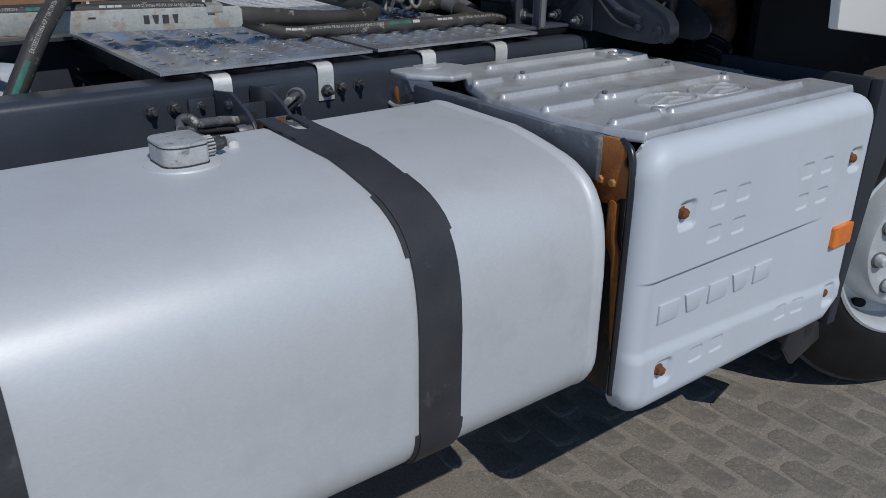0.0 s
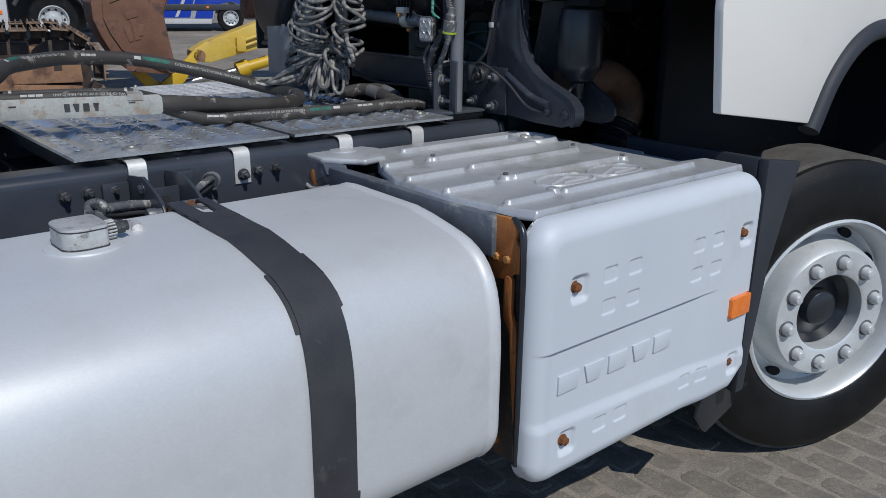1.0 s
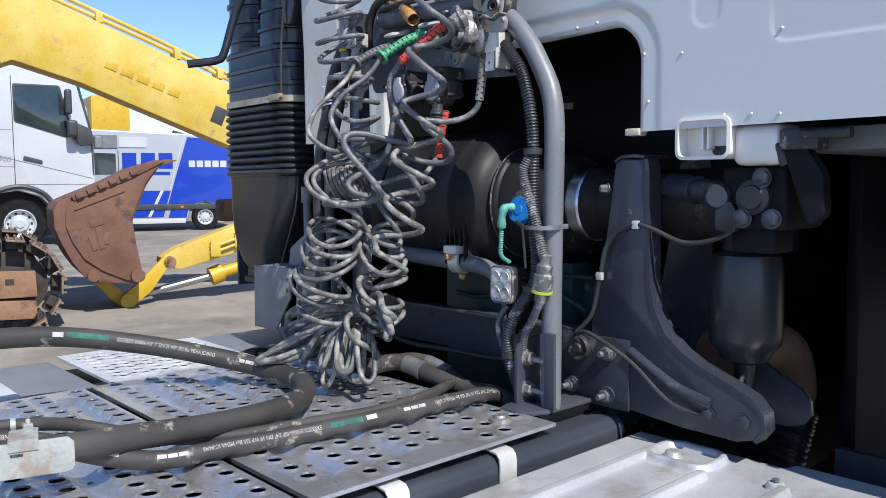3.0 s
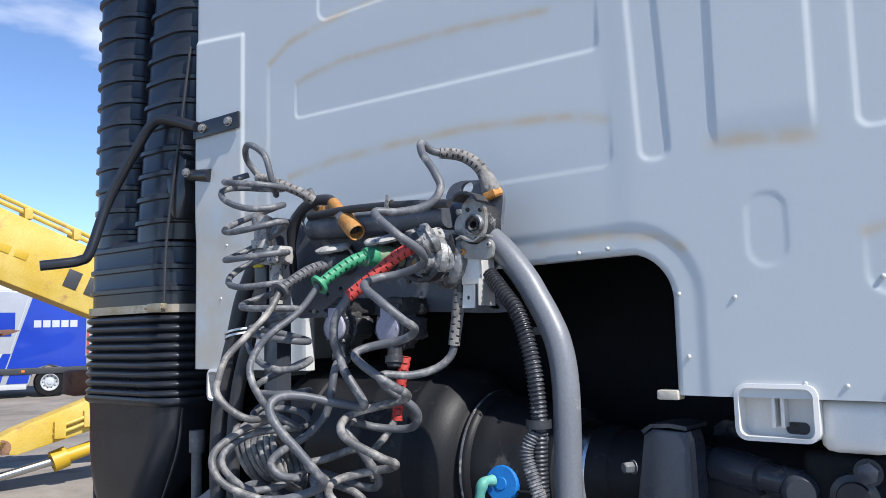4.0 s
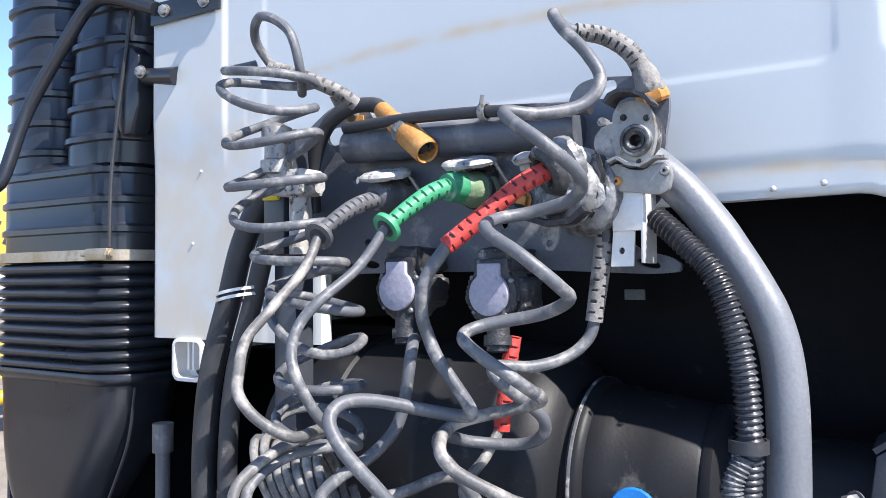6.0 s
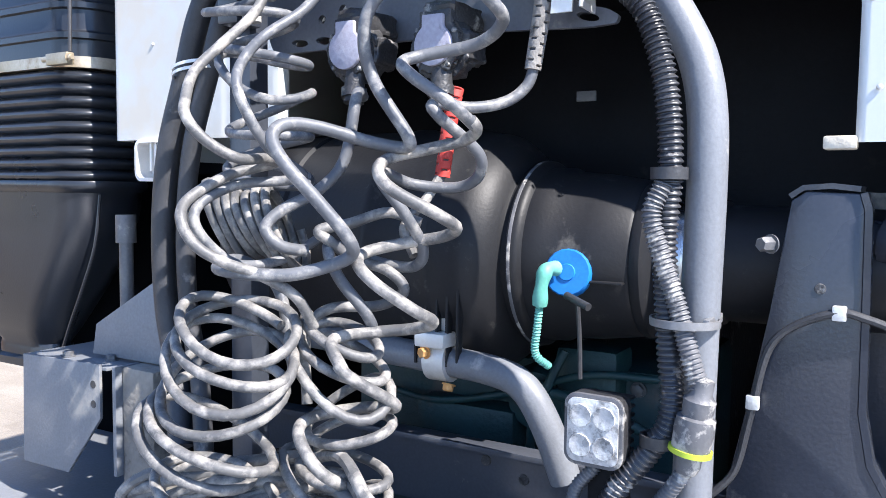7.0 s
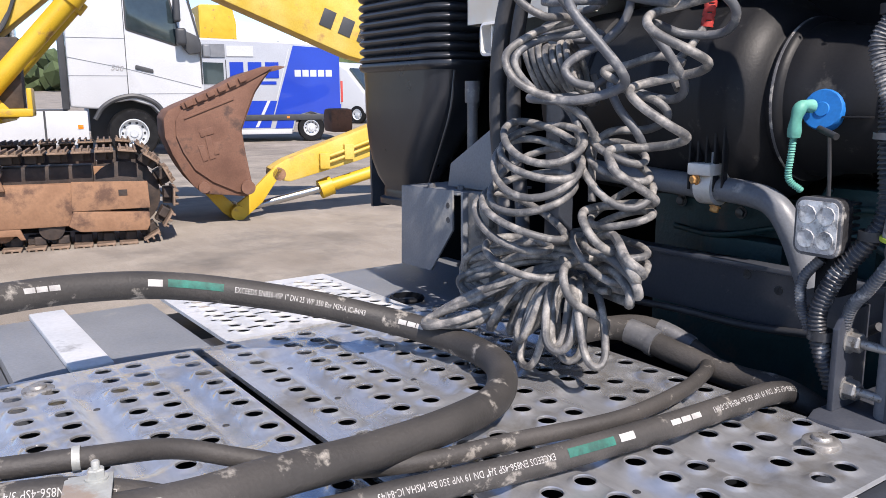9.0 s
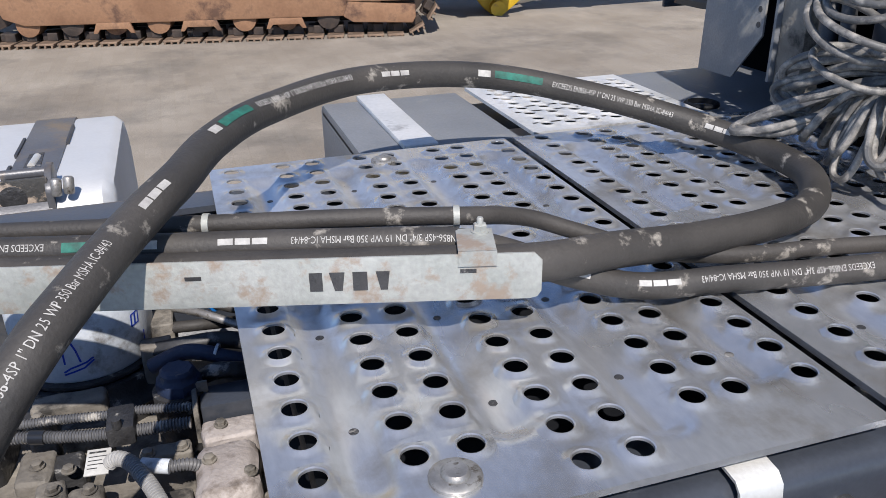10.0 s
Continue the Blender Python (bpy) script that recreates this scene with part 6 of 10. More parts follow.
part("connector", lathe([(0, -0.045), (0.010, -0.045), (0.013, -0.038), (0.013, -0.022), (0.019, -0.02), (0.020, 0.0), (0.019, 0.012), (0.015, 0.014), (0.016, 0.03), (0.011, 0.036), (0.011, 0.05), (0, 0.05)], aim((1.735, 1.674, 1.36), (0.0, -0.15, 1)), 16), "conduit", cond, "grey round cable connector")
part("connector_ring", lathe([(0.0135, -0.024), (0.0215, -0.024), (0.0215, -0.019), (0.0135, -0.019)], aim((1.735, 1.674, 1.36), (0.0, -0.15, 1)), 20, True), mat("yellow_green_ring", (0.35, 0.45, 0.03), (0.4, 0.5, 0.05), 0.4), cond, "yellow-green seal ring")
part("cable_tie", lathe([(0.033, -0.004), (0.0348, -0.004), (0.0348, 0.004), (0.033, 0.004)], aim((1.757, 1.692, 1.462), (0, 0, 1)), 24, True), "tie_grey", cond, "grey strap tie")
part("tie_end", box(1.738, 1.80, 1.664, 1.670, 1.458, 1.468, 0.001), "tie_grey", cond)
for z, y in ((1.61, 1.709), (1.34, 1.712), (1.20, 1.768)):
    part("cable_tie", lathe([(0.0158, -0.006), (0.0185, -0.006), (0.0185, 0.006), (0.0158, 0.006)], aim((1.745, y, z), (0, 0, 1)), 16, True), "cable", cond)

# plate that carries the couplings
PLATE = [(1.905, 1.971), (1.894, 1.985), (1.874, 1.990), (1.825, 1.985), (1.802, 1.977), (1.791, 1.959), (1.793, 1.937), (1.797, 1.915), (1.797, 1.862), (1.809, 1.845), (1.833, 1.829), (1.837, 1.805), (1.823, 1.796), (1.794, 1.789), (1.782, 1.781), (1.784, 1.773), (1.813, 1.771), (1.94, 1.777), (2.275, 1.775), (2.300, 1.84), (2.305, 1.93), (2.295, 1.975), (2.25, 2.003), (2.205, 2.003), (2.182, 1.985), (2.165, 1.925), (1.915, 1.917), (1.908, 1.933)]
HOLES = [ellipse(1.862, 1.9755, 0.0135, 0.0105, -0.4), ellipse(1.817, 1.7825, 0.0135, 0.0045, 0.28), ellipse(2.228, 1.787, 0.014, 0.005, 0.1), ellipse(2.186, 1.787, 0.014, 0.005, 0.1), ellipse(2.245, 1.962, 0.016, 0.013)]
HOLES += [ellipse(y, z, 0.006, 0.006, n=12) for y, z in ((2.155, 1.825), (2.19, 1.815), (1.99, 1.832), (2.21, 1.90), (1.945, 1.895), (2.06, 1.895))]
plate = part("coupling_plate", pierced(softened(PLATE, 0.014), HOLES, 1.795, 1.803), "plate_grey", truck, "dark blue-grey steel coupling plate with rounded ears", angle=30)
part("cross_tube", rod((1.775, 1.885, 1.932), (1.775, 2.205, 1.940), 0.021, 20), "tube_blue", truck, "dusty blue-black steel cross tube")
part("cross_cable", tube(spline([(1.76, 2.20, 1.962), (1.752, 2.10, 1.962), (1.75, 2.0, 1.958), (1.752, 1.92, 1.952), (1.745, 1.86, 1.945)], 6), 0.007, 10), "cable", truck)
# tail-lift valve block and gladhands
m_gl = aim((1.785, 1.852, 1.850), (-0.86, 0.42, 0.10))
glad = part("gladhand_valve", crusted(lathe([(0, 0), (0.036, 0), (0.040, 0.004), (0.041, 0.014), (0.036, 0.018), (0.036, 0.022), (0.043, 0.026), (0.044, 0.040), (0.039, 0.046), (0.033, 0.048), (0.033, 0.054), (0.037, 0.057), (0.037, 0.068), (0.031, 0.073), (0.026, 0.075), (0.026, 0.086), (0, 0.086)], m_gl, 34), 0.0016, 90, 1, 3.0), "grimy_alu", truck, "grimy cast aluminium air coupling")
part("valve_cap", join(crusted(lathe([(0, 0.006), (0.026, 0.006), (0.033, 0.004), (0.036, 0.0), (0.034, -0.005), (0.028, -0.007), (0.028, -0.012), (0.024, -0.015), (0, -0.015)], aim((1.722, 1.902, 1.897), (-0.22, 0.06, 1)), 26), 0.0016, 70, 1, 1.0), crusted(box(1.72, 1.775, 1.862, 1.886, 1.886, 1.904, 0.005), 0.0012, 90, 2)), "cap_dust", glad, "dust-caked flat cap")
part("valve_knob", join(rod((1.742, 1.866, 1.872), (1.716, 1.872, 1.874), 0.0105, 18), rod((1.742, 1.866, 1.892), (1.712, 1.872, 1.895), 0.0085, 14)), "cap_dust", glad)
part("valve_strap", ribbon([(1.850, 1.892), (1.843, 1.872), (1.846, 1.845), (1.858, 1.832)], 1.728, 1.748, 0.005), "grimy_black", glad)
part("side_boss", lathe([(0, 0.0), (0.0135, 0.0), (0.0155, 0.003), (0.0155, 0.010), (0.012, 0.012), (0.0075, 0.012), (0.0065, 0.009), (0, 0.009)], aim((1.733, 1.855, 1.851), (-0.95, -0.25, 0.1)), 22), "grimy_alu", glad)
part("lower_lip", ribbon([(1.935, 1.842), (1.918, 1.828), (1.893, 1.820), (1.866, 1.822), (1.850, 1.834)], 1.700, 1.728, 0.006), "grimy_black", glad)
part("hanging_tab", pierced(softened([(1.882, 1.826), (1.904, 1.826), (1.903, 1.806), (1.898, 1.796), (1.889, 1.796), (1.884, 1.806)], 0.006), [ellipse(1.8935, 1.8035, 0.0038, 0.0038, n=12)], 1.712, 1.716), "grimy_alu", glad)
flange = part("coupling_flange", crusted(lathe([(0.0125, -0.012), (0.018, -0.016), (0.024, -0.010), (0.0275, -0.002), (0.0275, 0.004), (0.023, 0.009), (0.0155, 0.007), (0.0115, 0.0)], aim((1.692, 1.884, 1.876), (-0.62, 0.62, -0.48)), 30, True), 0.0010, 120, 1, 5.0), "grimy_black", truck, "dusty black rubber flange ring")
part("flange_neck", crusted(lathe([(0.024, -0.030), (0.026, -0.020), (0.0225, -0.017), (0.0225, -0.012), (0.026, -0.010), (0.025, -0.004), (0.016, -0.004), (0.016, -0.030)], aim((1.692, 1.884, 1.876), (-0.62, 0.62, -0.48)), 26, True), 0.0012, 110, 1, 8.0), "grimy_alu", flange)
# release valve on the plate's ear
VALVE = [(1.836, 1.936), (1.830, 1.945), (1.815, 1.948), (1.801, 1.944), (1.794, 1.932), (1.791, 1.910), (1.796, 1.891), (1.804, 1.880), (1.827, 1.880), (1.834, 1.894), (1.837, 1.914)]
valve_body = part("spring_valve", pierced(softened(VALVE, 0.008), [ellipse(1.811, 1.906, 0.0095, 0.0095)], 1.745, 1.753), "valve_face", truck, "worn oval valve flange with a ring bore", angle=30)
part("valve_back", prism(softened([(y * 0.84 + 1.8135 * 0.16, z * 0.84 + 1.912 * 0.16) for y, z in VALVE], 0.01), "x", 1.758, 1.795, 0.003), "grimy_black", valve_body)
part("valve_drum", crusted(lathe([(0, 0), (0.021, 0), (0.0235, 0.003), (0.0235, 0.010), (0.0215, 0.012), (0.0215, 0.016), (0.0235, 0.018), (0.0225, 0.028), (0.019, 0.034), (0, 0.034)], aim((1.794, 1.842, 1.910), (-1, 0.05, 0)), 28), 0.0008, 130, 1), "zinc", valve_body, "dull dented spring drum")
part("drum_stud", rod((1.772, 1.853, 1.932), (1.758, 1.853, 1.932), 0.0048, 10), "zinc", valve_body)
part("valve_collar", lathe([(0.0098, 0.0), (0.0165, 0.0), (0.0165, 0.005), (0.0150, 0.007), (0.0130, 0.007), (0.0120, 0.004), (0.0098, 0.004)], aim((1.7455, 1.811, 1.906), (-1, 0, 0)), 30, True), "grimy_alu", valve_body)
part("valve_bore", lathe([(0.0060, 0.004), (0.0092, 0.006), (0.0097, 0.003), (0.0097, -0.012), (0.0060, -0.012)], aim((1.744, 1.811, 1.906), (-1, 0, 0)), 24, True), "grimy_black", valve_body)
part("bore_floor", lathe([(0, 0), (0.0097, 0)], aim((1.757, 1.811, 1.906), (-1, 0, 0)), 20), "grimy_black", valve_body)
part("valve_lid", ribbon([(1.789, 1.940), (1.795, 1.948), (1.808, 1.955), (1.822, 1.957), (1.833, 1.953), (1.839, 1.945)], 1.722, 1.752, 0.004), "grimy_black", valve_body, "curved dark lid")
APRON = [(1.856, 1.863), (1.846, 1.873), (1.836, 1.881), (1.829, 1.884), (1.818, 1.877), (1.803, 1.874), (1.790, 1.881), (1.779, 1.881), (1.773, 1.870), (1.777, 1.853), (1.786, 1.849), (1.825, 1.855), (1.853, 1.855)]
apron = part("valve_apron", prism(softened(APRON, 0.006), "x", 1.737, 1.745, 0.0012), "valve_face", valve_body)
part("apron_lip", ribbon([(1.836, 1.8835), (1.828, 1.887), (1.817, 1.880), (1.803, 1.877), (1.790, 1.884), (1.778, 1.884)], 1.728, 1.744, 0.003), "valve_face", apron)
for y, z, m in ((1.829, 1.865, "orange_metal"), (1.780, 1.872, "zinc")):
    part("valve_screw", lathe([(0.0018, 0.004), (0.0040, 0.004), (0.0052, 0.002), (0.0052, -0.002), (0.0018, 0.0005)], aim((1.7365, y, z), (-1, 0, 0)), 14, True), m, apron)
for y, z in ((1.8245, 1.931), (1.8005, 1.928), (1.8085, 1.884)):
    part("valve_screw", lathe([(0, 0.001), (0.0016, 0.001), (0.0028, 0.0022), (0.0036, 0.0), (0.0036, -0.002)], aim((1.7445, y, z), (-1, 0, 0)), 12), "grimy_black", valve_body)
holder = part("dummy_holder", join(box(1.742, 1.746, 1.806, 1.837, 1.815, 1.856, 0.001), box(1.742, 1.785, 1.8045, 1.8075, 1.782, 1.856, 0.001)), "strip", truck, "bright bare aluminium bracket")
part("holder_foot", pierced([(1.815, 1.816), (1.838, 1.816), (1.841, 1.779), (1.817, 1.779)], [ellipse(1.829, 1.795, 0.003, 0.0036, n=12)], 1.747, 1.750), "strip", holder)
part("holder_strip", box(1.742, 1.746, 1.8525, 1.8625, 1.815, 1.857, 0.001), "strip", holder)
part("line_sleeve", tube(spline([(1.752, 1.846, 1.862), (1.752, 1.846, 1.84), (1.753, 1.849, 1.805)], 6), 0.0085, 16), "black_plastic", holder, "black plastic sleeve")


def keyhole(y, z, r, w, top, n=26):
    """A round outline with a straight neck of half width w up to the height top above its middle."""
    a0 = math.asin(w / r)
    pts = []
    for k in range(n + 1):
        a = a0 + (2 * math.pi - 2 * a0) * k / n
        pts.append((y + r * math.sin(a), z + r * math.cos(a)))
    return pts + [(y - w, z + top), (y + w, z + top)]


for y, z in ((1.965, 1.751), (2.086, 1.755)):
    body = part("coupling_body", crusted(join(lathe([(0, 0), (0.032, 0), (0.035, 0.006), (0.035, 0.03), (0, 0.03)], aim((1.755, y, z), (-0.95, 0, -0.1)), 24), box(1.722, 1.79, y - 0.022, y + 0.022, z + 0.022, z + 0.050, 0.006), prism([(y - 0.036, z - 0.014), (y - 0.022, z - 0.022), (y - 0.022, z + 0.020), (y - 0.038, z + 0.014)], "x", 1.725, 1.77, 0.005)), 0.0040, 75, 2, y), "grimy_black", truck, "oily black socket crusted with dirt")
    part("cable_gland", join(rod((1.728, y - 0.003, z - 0.012), (1.720, y - 0.006, z - 0.062), 0.0125), rod((1.722, y - 0.005, z - 0.045), (1.720, y - 0.006, z - 0.056), 0.0155)), "grimy_black", body)
    part("lid_rim", crusted(prism(keyhole(y, z, 0.0315, 0.021, 0.038), "x", 1.7145, 1.727, 0.003), 0.0022, 110, 2, y), "grimy_black", body)
    part("socket_lid", prism(keyhole(y, z, 0.0235, 0.0135, 0.033), "x", 1.7085, 1.7155, 0.002), "seal_face", body, "dusty lilac-grey socket lid")
    for k in range(4):
        a = 0.9 + k * 1.45
        part("rim_screw", lathe([(0, 0.0018), (0.002, 0.0016), (0.0030, 0.0), (0.0032, -0.003)], aim((1.7145, y + 0.0285 * math.sin(a), z + 0.0285 * math.cos(a)), (-1, 0, 0)), 10), "grimy_alu", body)
for y, z in ((2.133, 1.900), (2.013, 1.905)):
    lid_m = pose(1.755, y, z, 0, -16, 8)
    lid = part("open_lid", crusted(lathe([(0, 0.002), (0.020, 0.002), (0.030, 0.0), (0.033, -0.003), (0.031, -0.007), (0.022, -0.006), (0, -0.006)], lid_m, 24), 0.0018, 80, 1, y), "cap_dust", truck, "dusty open socket lid")
    part("hinge", join(box(1.775, 1.797, y - 0.018, y + 0.018, z - 0.022, z - 0.004, 0.003), rod((1.777, y - 0.022, z - 0.008), (1.777, y + 0.022, z - 0.008), 0.005)), "grimy_black", lid)
    part("lid_spring", rod((1.765, y - 0.028, z - 0.004), (1.785, y - 0.040, z - 0.035), 0.0025, 6), "zinc", lid)
part("stray_bolt", hexbolt((1.793, 1.965, 1.858), (-1, 0, 0), 0.010, 0.008), "orange_metal", plate)
part("plate_clip", join(lathe([(0.0085, -0.004), (0.0105, -0.004), (0.0105, 0.004), (0.0085, 0.004)], aim((1.750, 1.990, 1.9575), (0, 1, 0.05)), 16, True), rod((1.741, 1.99, 1.958), (1.738, 1.985, 1.974), 0.0025, 8)), "zinc", plate)
part("line_end", join(rod((1.80, 2.215, 1.985), (1.77, 2.212, 2.0), 0.011), rod((1.775, 2.213, 1.998), (1.765, 2.215, 2.012), 0.013)), "grimy_alu", plate)
part("rust_stain", box(1.7915, 1.7945, 2.195, 2.225, 1.96, 1.985, 0.001), "orange_metal", plate)
# left upright with its fittings
part("coupling_stand", join(box(1.735, 1.77, 2.262, 2.30, 1.15, 1.965, 0.003), box(1.70, 1.745, 2.25, 2.285, 1.80, 1.93, 0.004)), "frame_grey", truck, "dark grimy upright with bare metal fittings")
part("stand_fitting", lathe([(0, -0.05), (0.014, -0.05), (0.014, -0.03), (0.020, -0.028), (0.020, -0.012), (0.015, -0.01), (0.015, 0.01), (0.019, 0.012), (0.019, 0.03), (0.012, 0.034), (0, 0.04)], aim((1.70, 2.262, 1.93), (0, 0, 1)), 14), "zinc", truck)
part("stand_valve", join(box(1.69, 1.73, 2.21, 2.265, 1.872, 1.905, 0.005), rod((1.71, 2.20, 1.885), (1.71, 2.24, 1.885), 0.011), rod((1.708, 2.232, 1.80), (1.708, 2.232, 1.872), 0.012)), "cap_dust", truck, "dusty bare metal valve")
part("valve_tag", box(1.692, 1.70, 2.255, 2.28, 1.868, 1.892, 0.003), mat("yellow_tag", (0.6, 0.5, 0.02), (0.7, 0.6, 0.03), 0.4), truck)
hoses = thing("air_hose_pair", (1.74, 2.37, 1.2), "pair of black rubber air hoses beside the duct", "hose")
for k, (o, r) in enumerate(((0.0, 0.0165), (-0.045, 0.013))):
    part("hose", tube(spline([(1.73, 2.30 + o, 1.90), (1.725, 2.345 + o, 1.82), (1.722, 2.37 + o, 1.74), (1.718, 2.40 + o, 1.64), (1.715, 2.41 + o, 1.53), (1.715, 2.405 + o, 1.42), (1.71, 2.38 + o, 1.33), (1.68, 2.34 + o, 1.24)], 8), r, 14), "cable", hoses)
for z in (1.753, 1.745):
    part("cable_tie", lathe([(0.033, -0.002), (0.0345, -0.002), (0.0345, 0.002), (0.033, 0.002)], aim((1.722, 2.345, z), (0, 0.2, 1)), 20, True), "strip", hoses)

# hook rail beside the ducts
part("side_guard_tube", tube(spline([(1.862, 2.70, 2.240), (1.852, 2.76, 2.262), (1.842, 2.81, 2.275), (1.832, 2.848, 2.262), (1.818, 2.89, 2.205), (1.79, 2.965, 2.08), (1.752, 2.972, 1.958), (1.735, 2.985, 1.936), (1.70, 3.005, 1.928), (1.66, 3.03, 1.922)], 8), 0.0125, 12), "black_plastic", truck, "bent black steel tube")
part("guard_bracket", box(1.862, 1.868, 2.545, 2.715, 2.212, 2.250, 0.002), "black_plastic", truck)
part("duct_lug", prism([(2.752, 2.17), (2.785, 2.195), (2.825, 2.18), (2.832, 2.13), (2.815, 2.06), (2.80, 2.03), (2.775, 2.03), (2.755, 2.08)], "x", 1.866, 1.905, 0.005), "black_plastic", duct)
part("lug_roller", rod((1.872, 2.655, 2.118), (1.885, 2.77, 2.135), 0.016), "black_plastic", duct)
for p in ((1.861, 2.578, 2.231), (1.861, 2.676, 2.232), (1.864, 2.742, 2.136)):
    part("guard_bolt", hexbolt(p, (-1, -0.1, 0), 0.0085, 0.007), "zinc", truck)
part("duct_lead", tube(spline([(1.872, 2.742, 2.45), (1.866, 2.772, 2.25), (1.860, 2.802, 2.06), (1.856, 2.812, 1.95), (1.853, 2.812, 1.83)], 6), 0.0035, 8), "cable", duct)
part("clamp_lock", join(box(1.838, 1.853, 2.80, 2.862, 1.806, 1.827, 0.002), rod((1.842, 2.79, 1.817), (1.842, 2.875, 1.817), 0.0042), hexbolt((1.842, 2.80, 1.817), (0, -1, 0), 0.006, 0.007)), "clamp_tan", duct)
# rivets and seam studs on the cab wall
for y, z in ((1.705, 1.862), (1.655, 1.865), (1.545, 1.79), (1.535, 1.70), (1.465, 1.782), (1.28, 1.80), (1.38, 1.665), (1.33, 1.663), (1.28, 1.66), (2.62, 1.83), (2.60, 1.95)):
    part("rivet", lathe([(0, 0.0018), (0.002, 0.0015), (0.0032, 0.0004), (0.0035, -0.002)], aim((CAB_X - 0.0005, y, z), (-1, 0, 0)), 10), "strip", cab)
part("sticker", box(2.158, 2.162, 1.940, 1.972, 1.733, 1.749, 0.001), "side_grey", cab, "small pale sticker under the cab")

# ---- coiled lines ----
def coil(axis, radius, turns, phase=0.0, wobble=0.15, seed=1, per=22, squash=0.8, tilt=0.25):
    """A sagging spiral about a bent axis; radius is (top, bottom)."""
    rnd = random.Random(seed)
    line = spline(axis, 12)
    n = int(turns * per)
    pts = []
    knots = [rnd.uniform(-1, 1) for _ in range(int(turns) + 4)]
    knots2 = [rnd.uniform(-1, 1) for _ in range(int(turns) + 4)]
    for i in range(n + 1):
        t = i / n
        f = t * (len(line) - 1)
        k = min(int(f), len(line) - 2)
        c = line[k].lerp(line[k + 1], f - k)
        a = phase + 2 * math.pi * turns * t
        q = t * turns
        j = int(q)
        w = knots[j] + (knots[j + 1] - knots[j]) * smoothstep(0, 1, q - j)
        w2 = knots2[j] + (knots2[j + 1] - knots2[j]) * smoothstep(0, 1, q - j)
        r = (radius[0] + (radius[1] - radius[0]) * t) * (1 + wobble * w)
        pts.append(c + Vector((r * squash * math.cos(a) + 0.012 * w2 * wobble * 4, r * math.sin(a), r * tilt * (1 + 0.6 * w) * math.sin(a + 1.3 + 1.6 * w2) + 0.014 * w * wobble * 4)))
    return pts


R_C = 0.0063
coil_a = thing("coiled_cable", (1.64, 2.22, 1.6), "tight black spiral cable hanging from the coupling stand", "cable", "coiled lines behind the cab")
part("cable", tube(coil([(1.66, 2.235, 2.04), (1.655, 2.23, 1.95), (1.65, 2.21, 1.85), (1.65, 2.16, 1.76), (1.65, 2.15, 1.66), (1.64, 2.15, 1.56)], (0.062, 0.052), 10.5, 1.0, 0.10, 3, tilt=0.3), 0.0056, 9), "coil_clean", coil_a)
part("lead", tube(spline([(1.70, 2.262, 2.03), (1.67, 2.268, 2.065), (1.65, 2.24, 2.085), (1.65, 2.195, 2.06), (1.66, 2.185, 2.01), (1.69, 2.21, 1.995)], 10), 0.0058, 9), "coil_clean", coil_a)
boot([(1.69, 2.262, 2.035), (1.70, 2.22, 2.02), (1.72, 2.18, 2.0), (1.74, 2.165, 1.985)], 0.0088, "sleeve_dust", coil_a, "dusty slotted sleeve", 0.02, 0.97, name="sleeve")

fan = thing("coiled_cable", (1.62, 2.13, 1.5), "tight blue-grey cable coil bundled behind the looser lines", "cable", "coiled lines behind the cab")
fan_pts = []
for i in range(7 * 20 + 1):
    t = i / 140
    a = 2 * math.pi * 7 * t
    r = 0.040 + 0.006 * math.sin(9 * t)
    fan_pts.append(Vector((1.600 + 0.02 * t + 0.030 * math.cos(a) - 0.012 * math.sin(a), 2.176 - 0.085 * t + 0.016 * math.sin(a + 0.8), 1.556 - 0.012 * t + r * math.sin(a))))
part("cable", tube(fan_pts, 0.0051, 9), "coil", fan)

# leads from the plugs, running down into loose spirals
lead_black = thing("electric_lead", (1.62, 2.14, 1.6), "dusty grey spiral lead with a black ribbed plug", "cable", "coiled lines behind the cab")
part("lead", tube(spline([(1.636, 2.137, 1.818), (1.607, 2.133, 1.780), (1.558, 2.136, 1.737), (1.531, 2.142, 1.709), (1.505, 2.125, 1.680), (1.492, 2.111, 1.660), (1.502, 2.095, 1.637), (1.525, 2.075, 1.620), (1.561, 2.075, 1.621), (1.581, 2.079, 1.617), (1.543, 2.105, 1.604), (1.501, 2.117, 1.580), (1.482, 2.108, 1.560), (1.486, 2.093, 1.535), (1.504, 2.072, 1.518), (1.525, 2.047, 1.506), (1.554, 2.026, 1.483), (1.579, 2.023, 1.449)], 9), 0.0056, 11), "coil", lead_black)
part("lower_coil", tube(coil([(1.540, 2.088, 1.452), (1.540, 2.093, 1.43), (1.533, 2.099, 1.395), (1.527, 2.106, 1.36), (1.518, 2.117, 1.32), (1.53, 2.11, 1.27)], (0.060, 0.072), 7.0, -0.4, 0.20, 5, per=26, squash=0.72, tilt=0.32), 0.0056, 11), "coil", lead_black)
part("plug_body", crusted(lathe([(0, 0), (0.022, 0), (0.0225, 0.020), (0.020, 0.024), (0.0195, 0.040), (0.0165, 0.052), (0.010, 0.056), (0, 0.056)], aim((1.793, 2.132, 1.872), (-1, 0.10, -0.06)), 24), 0.0007, 90, 1), "conduit", lead_black, "dusty black plug body")
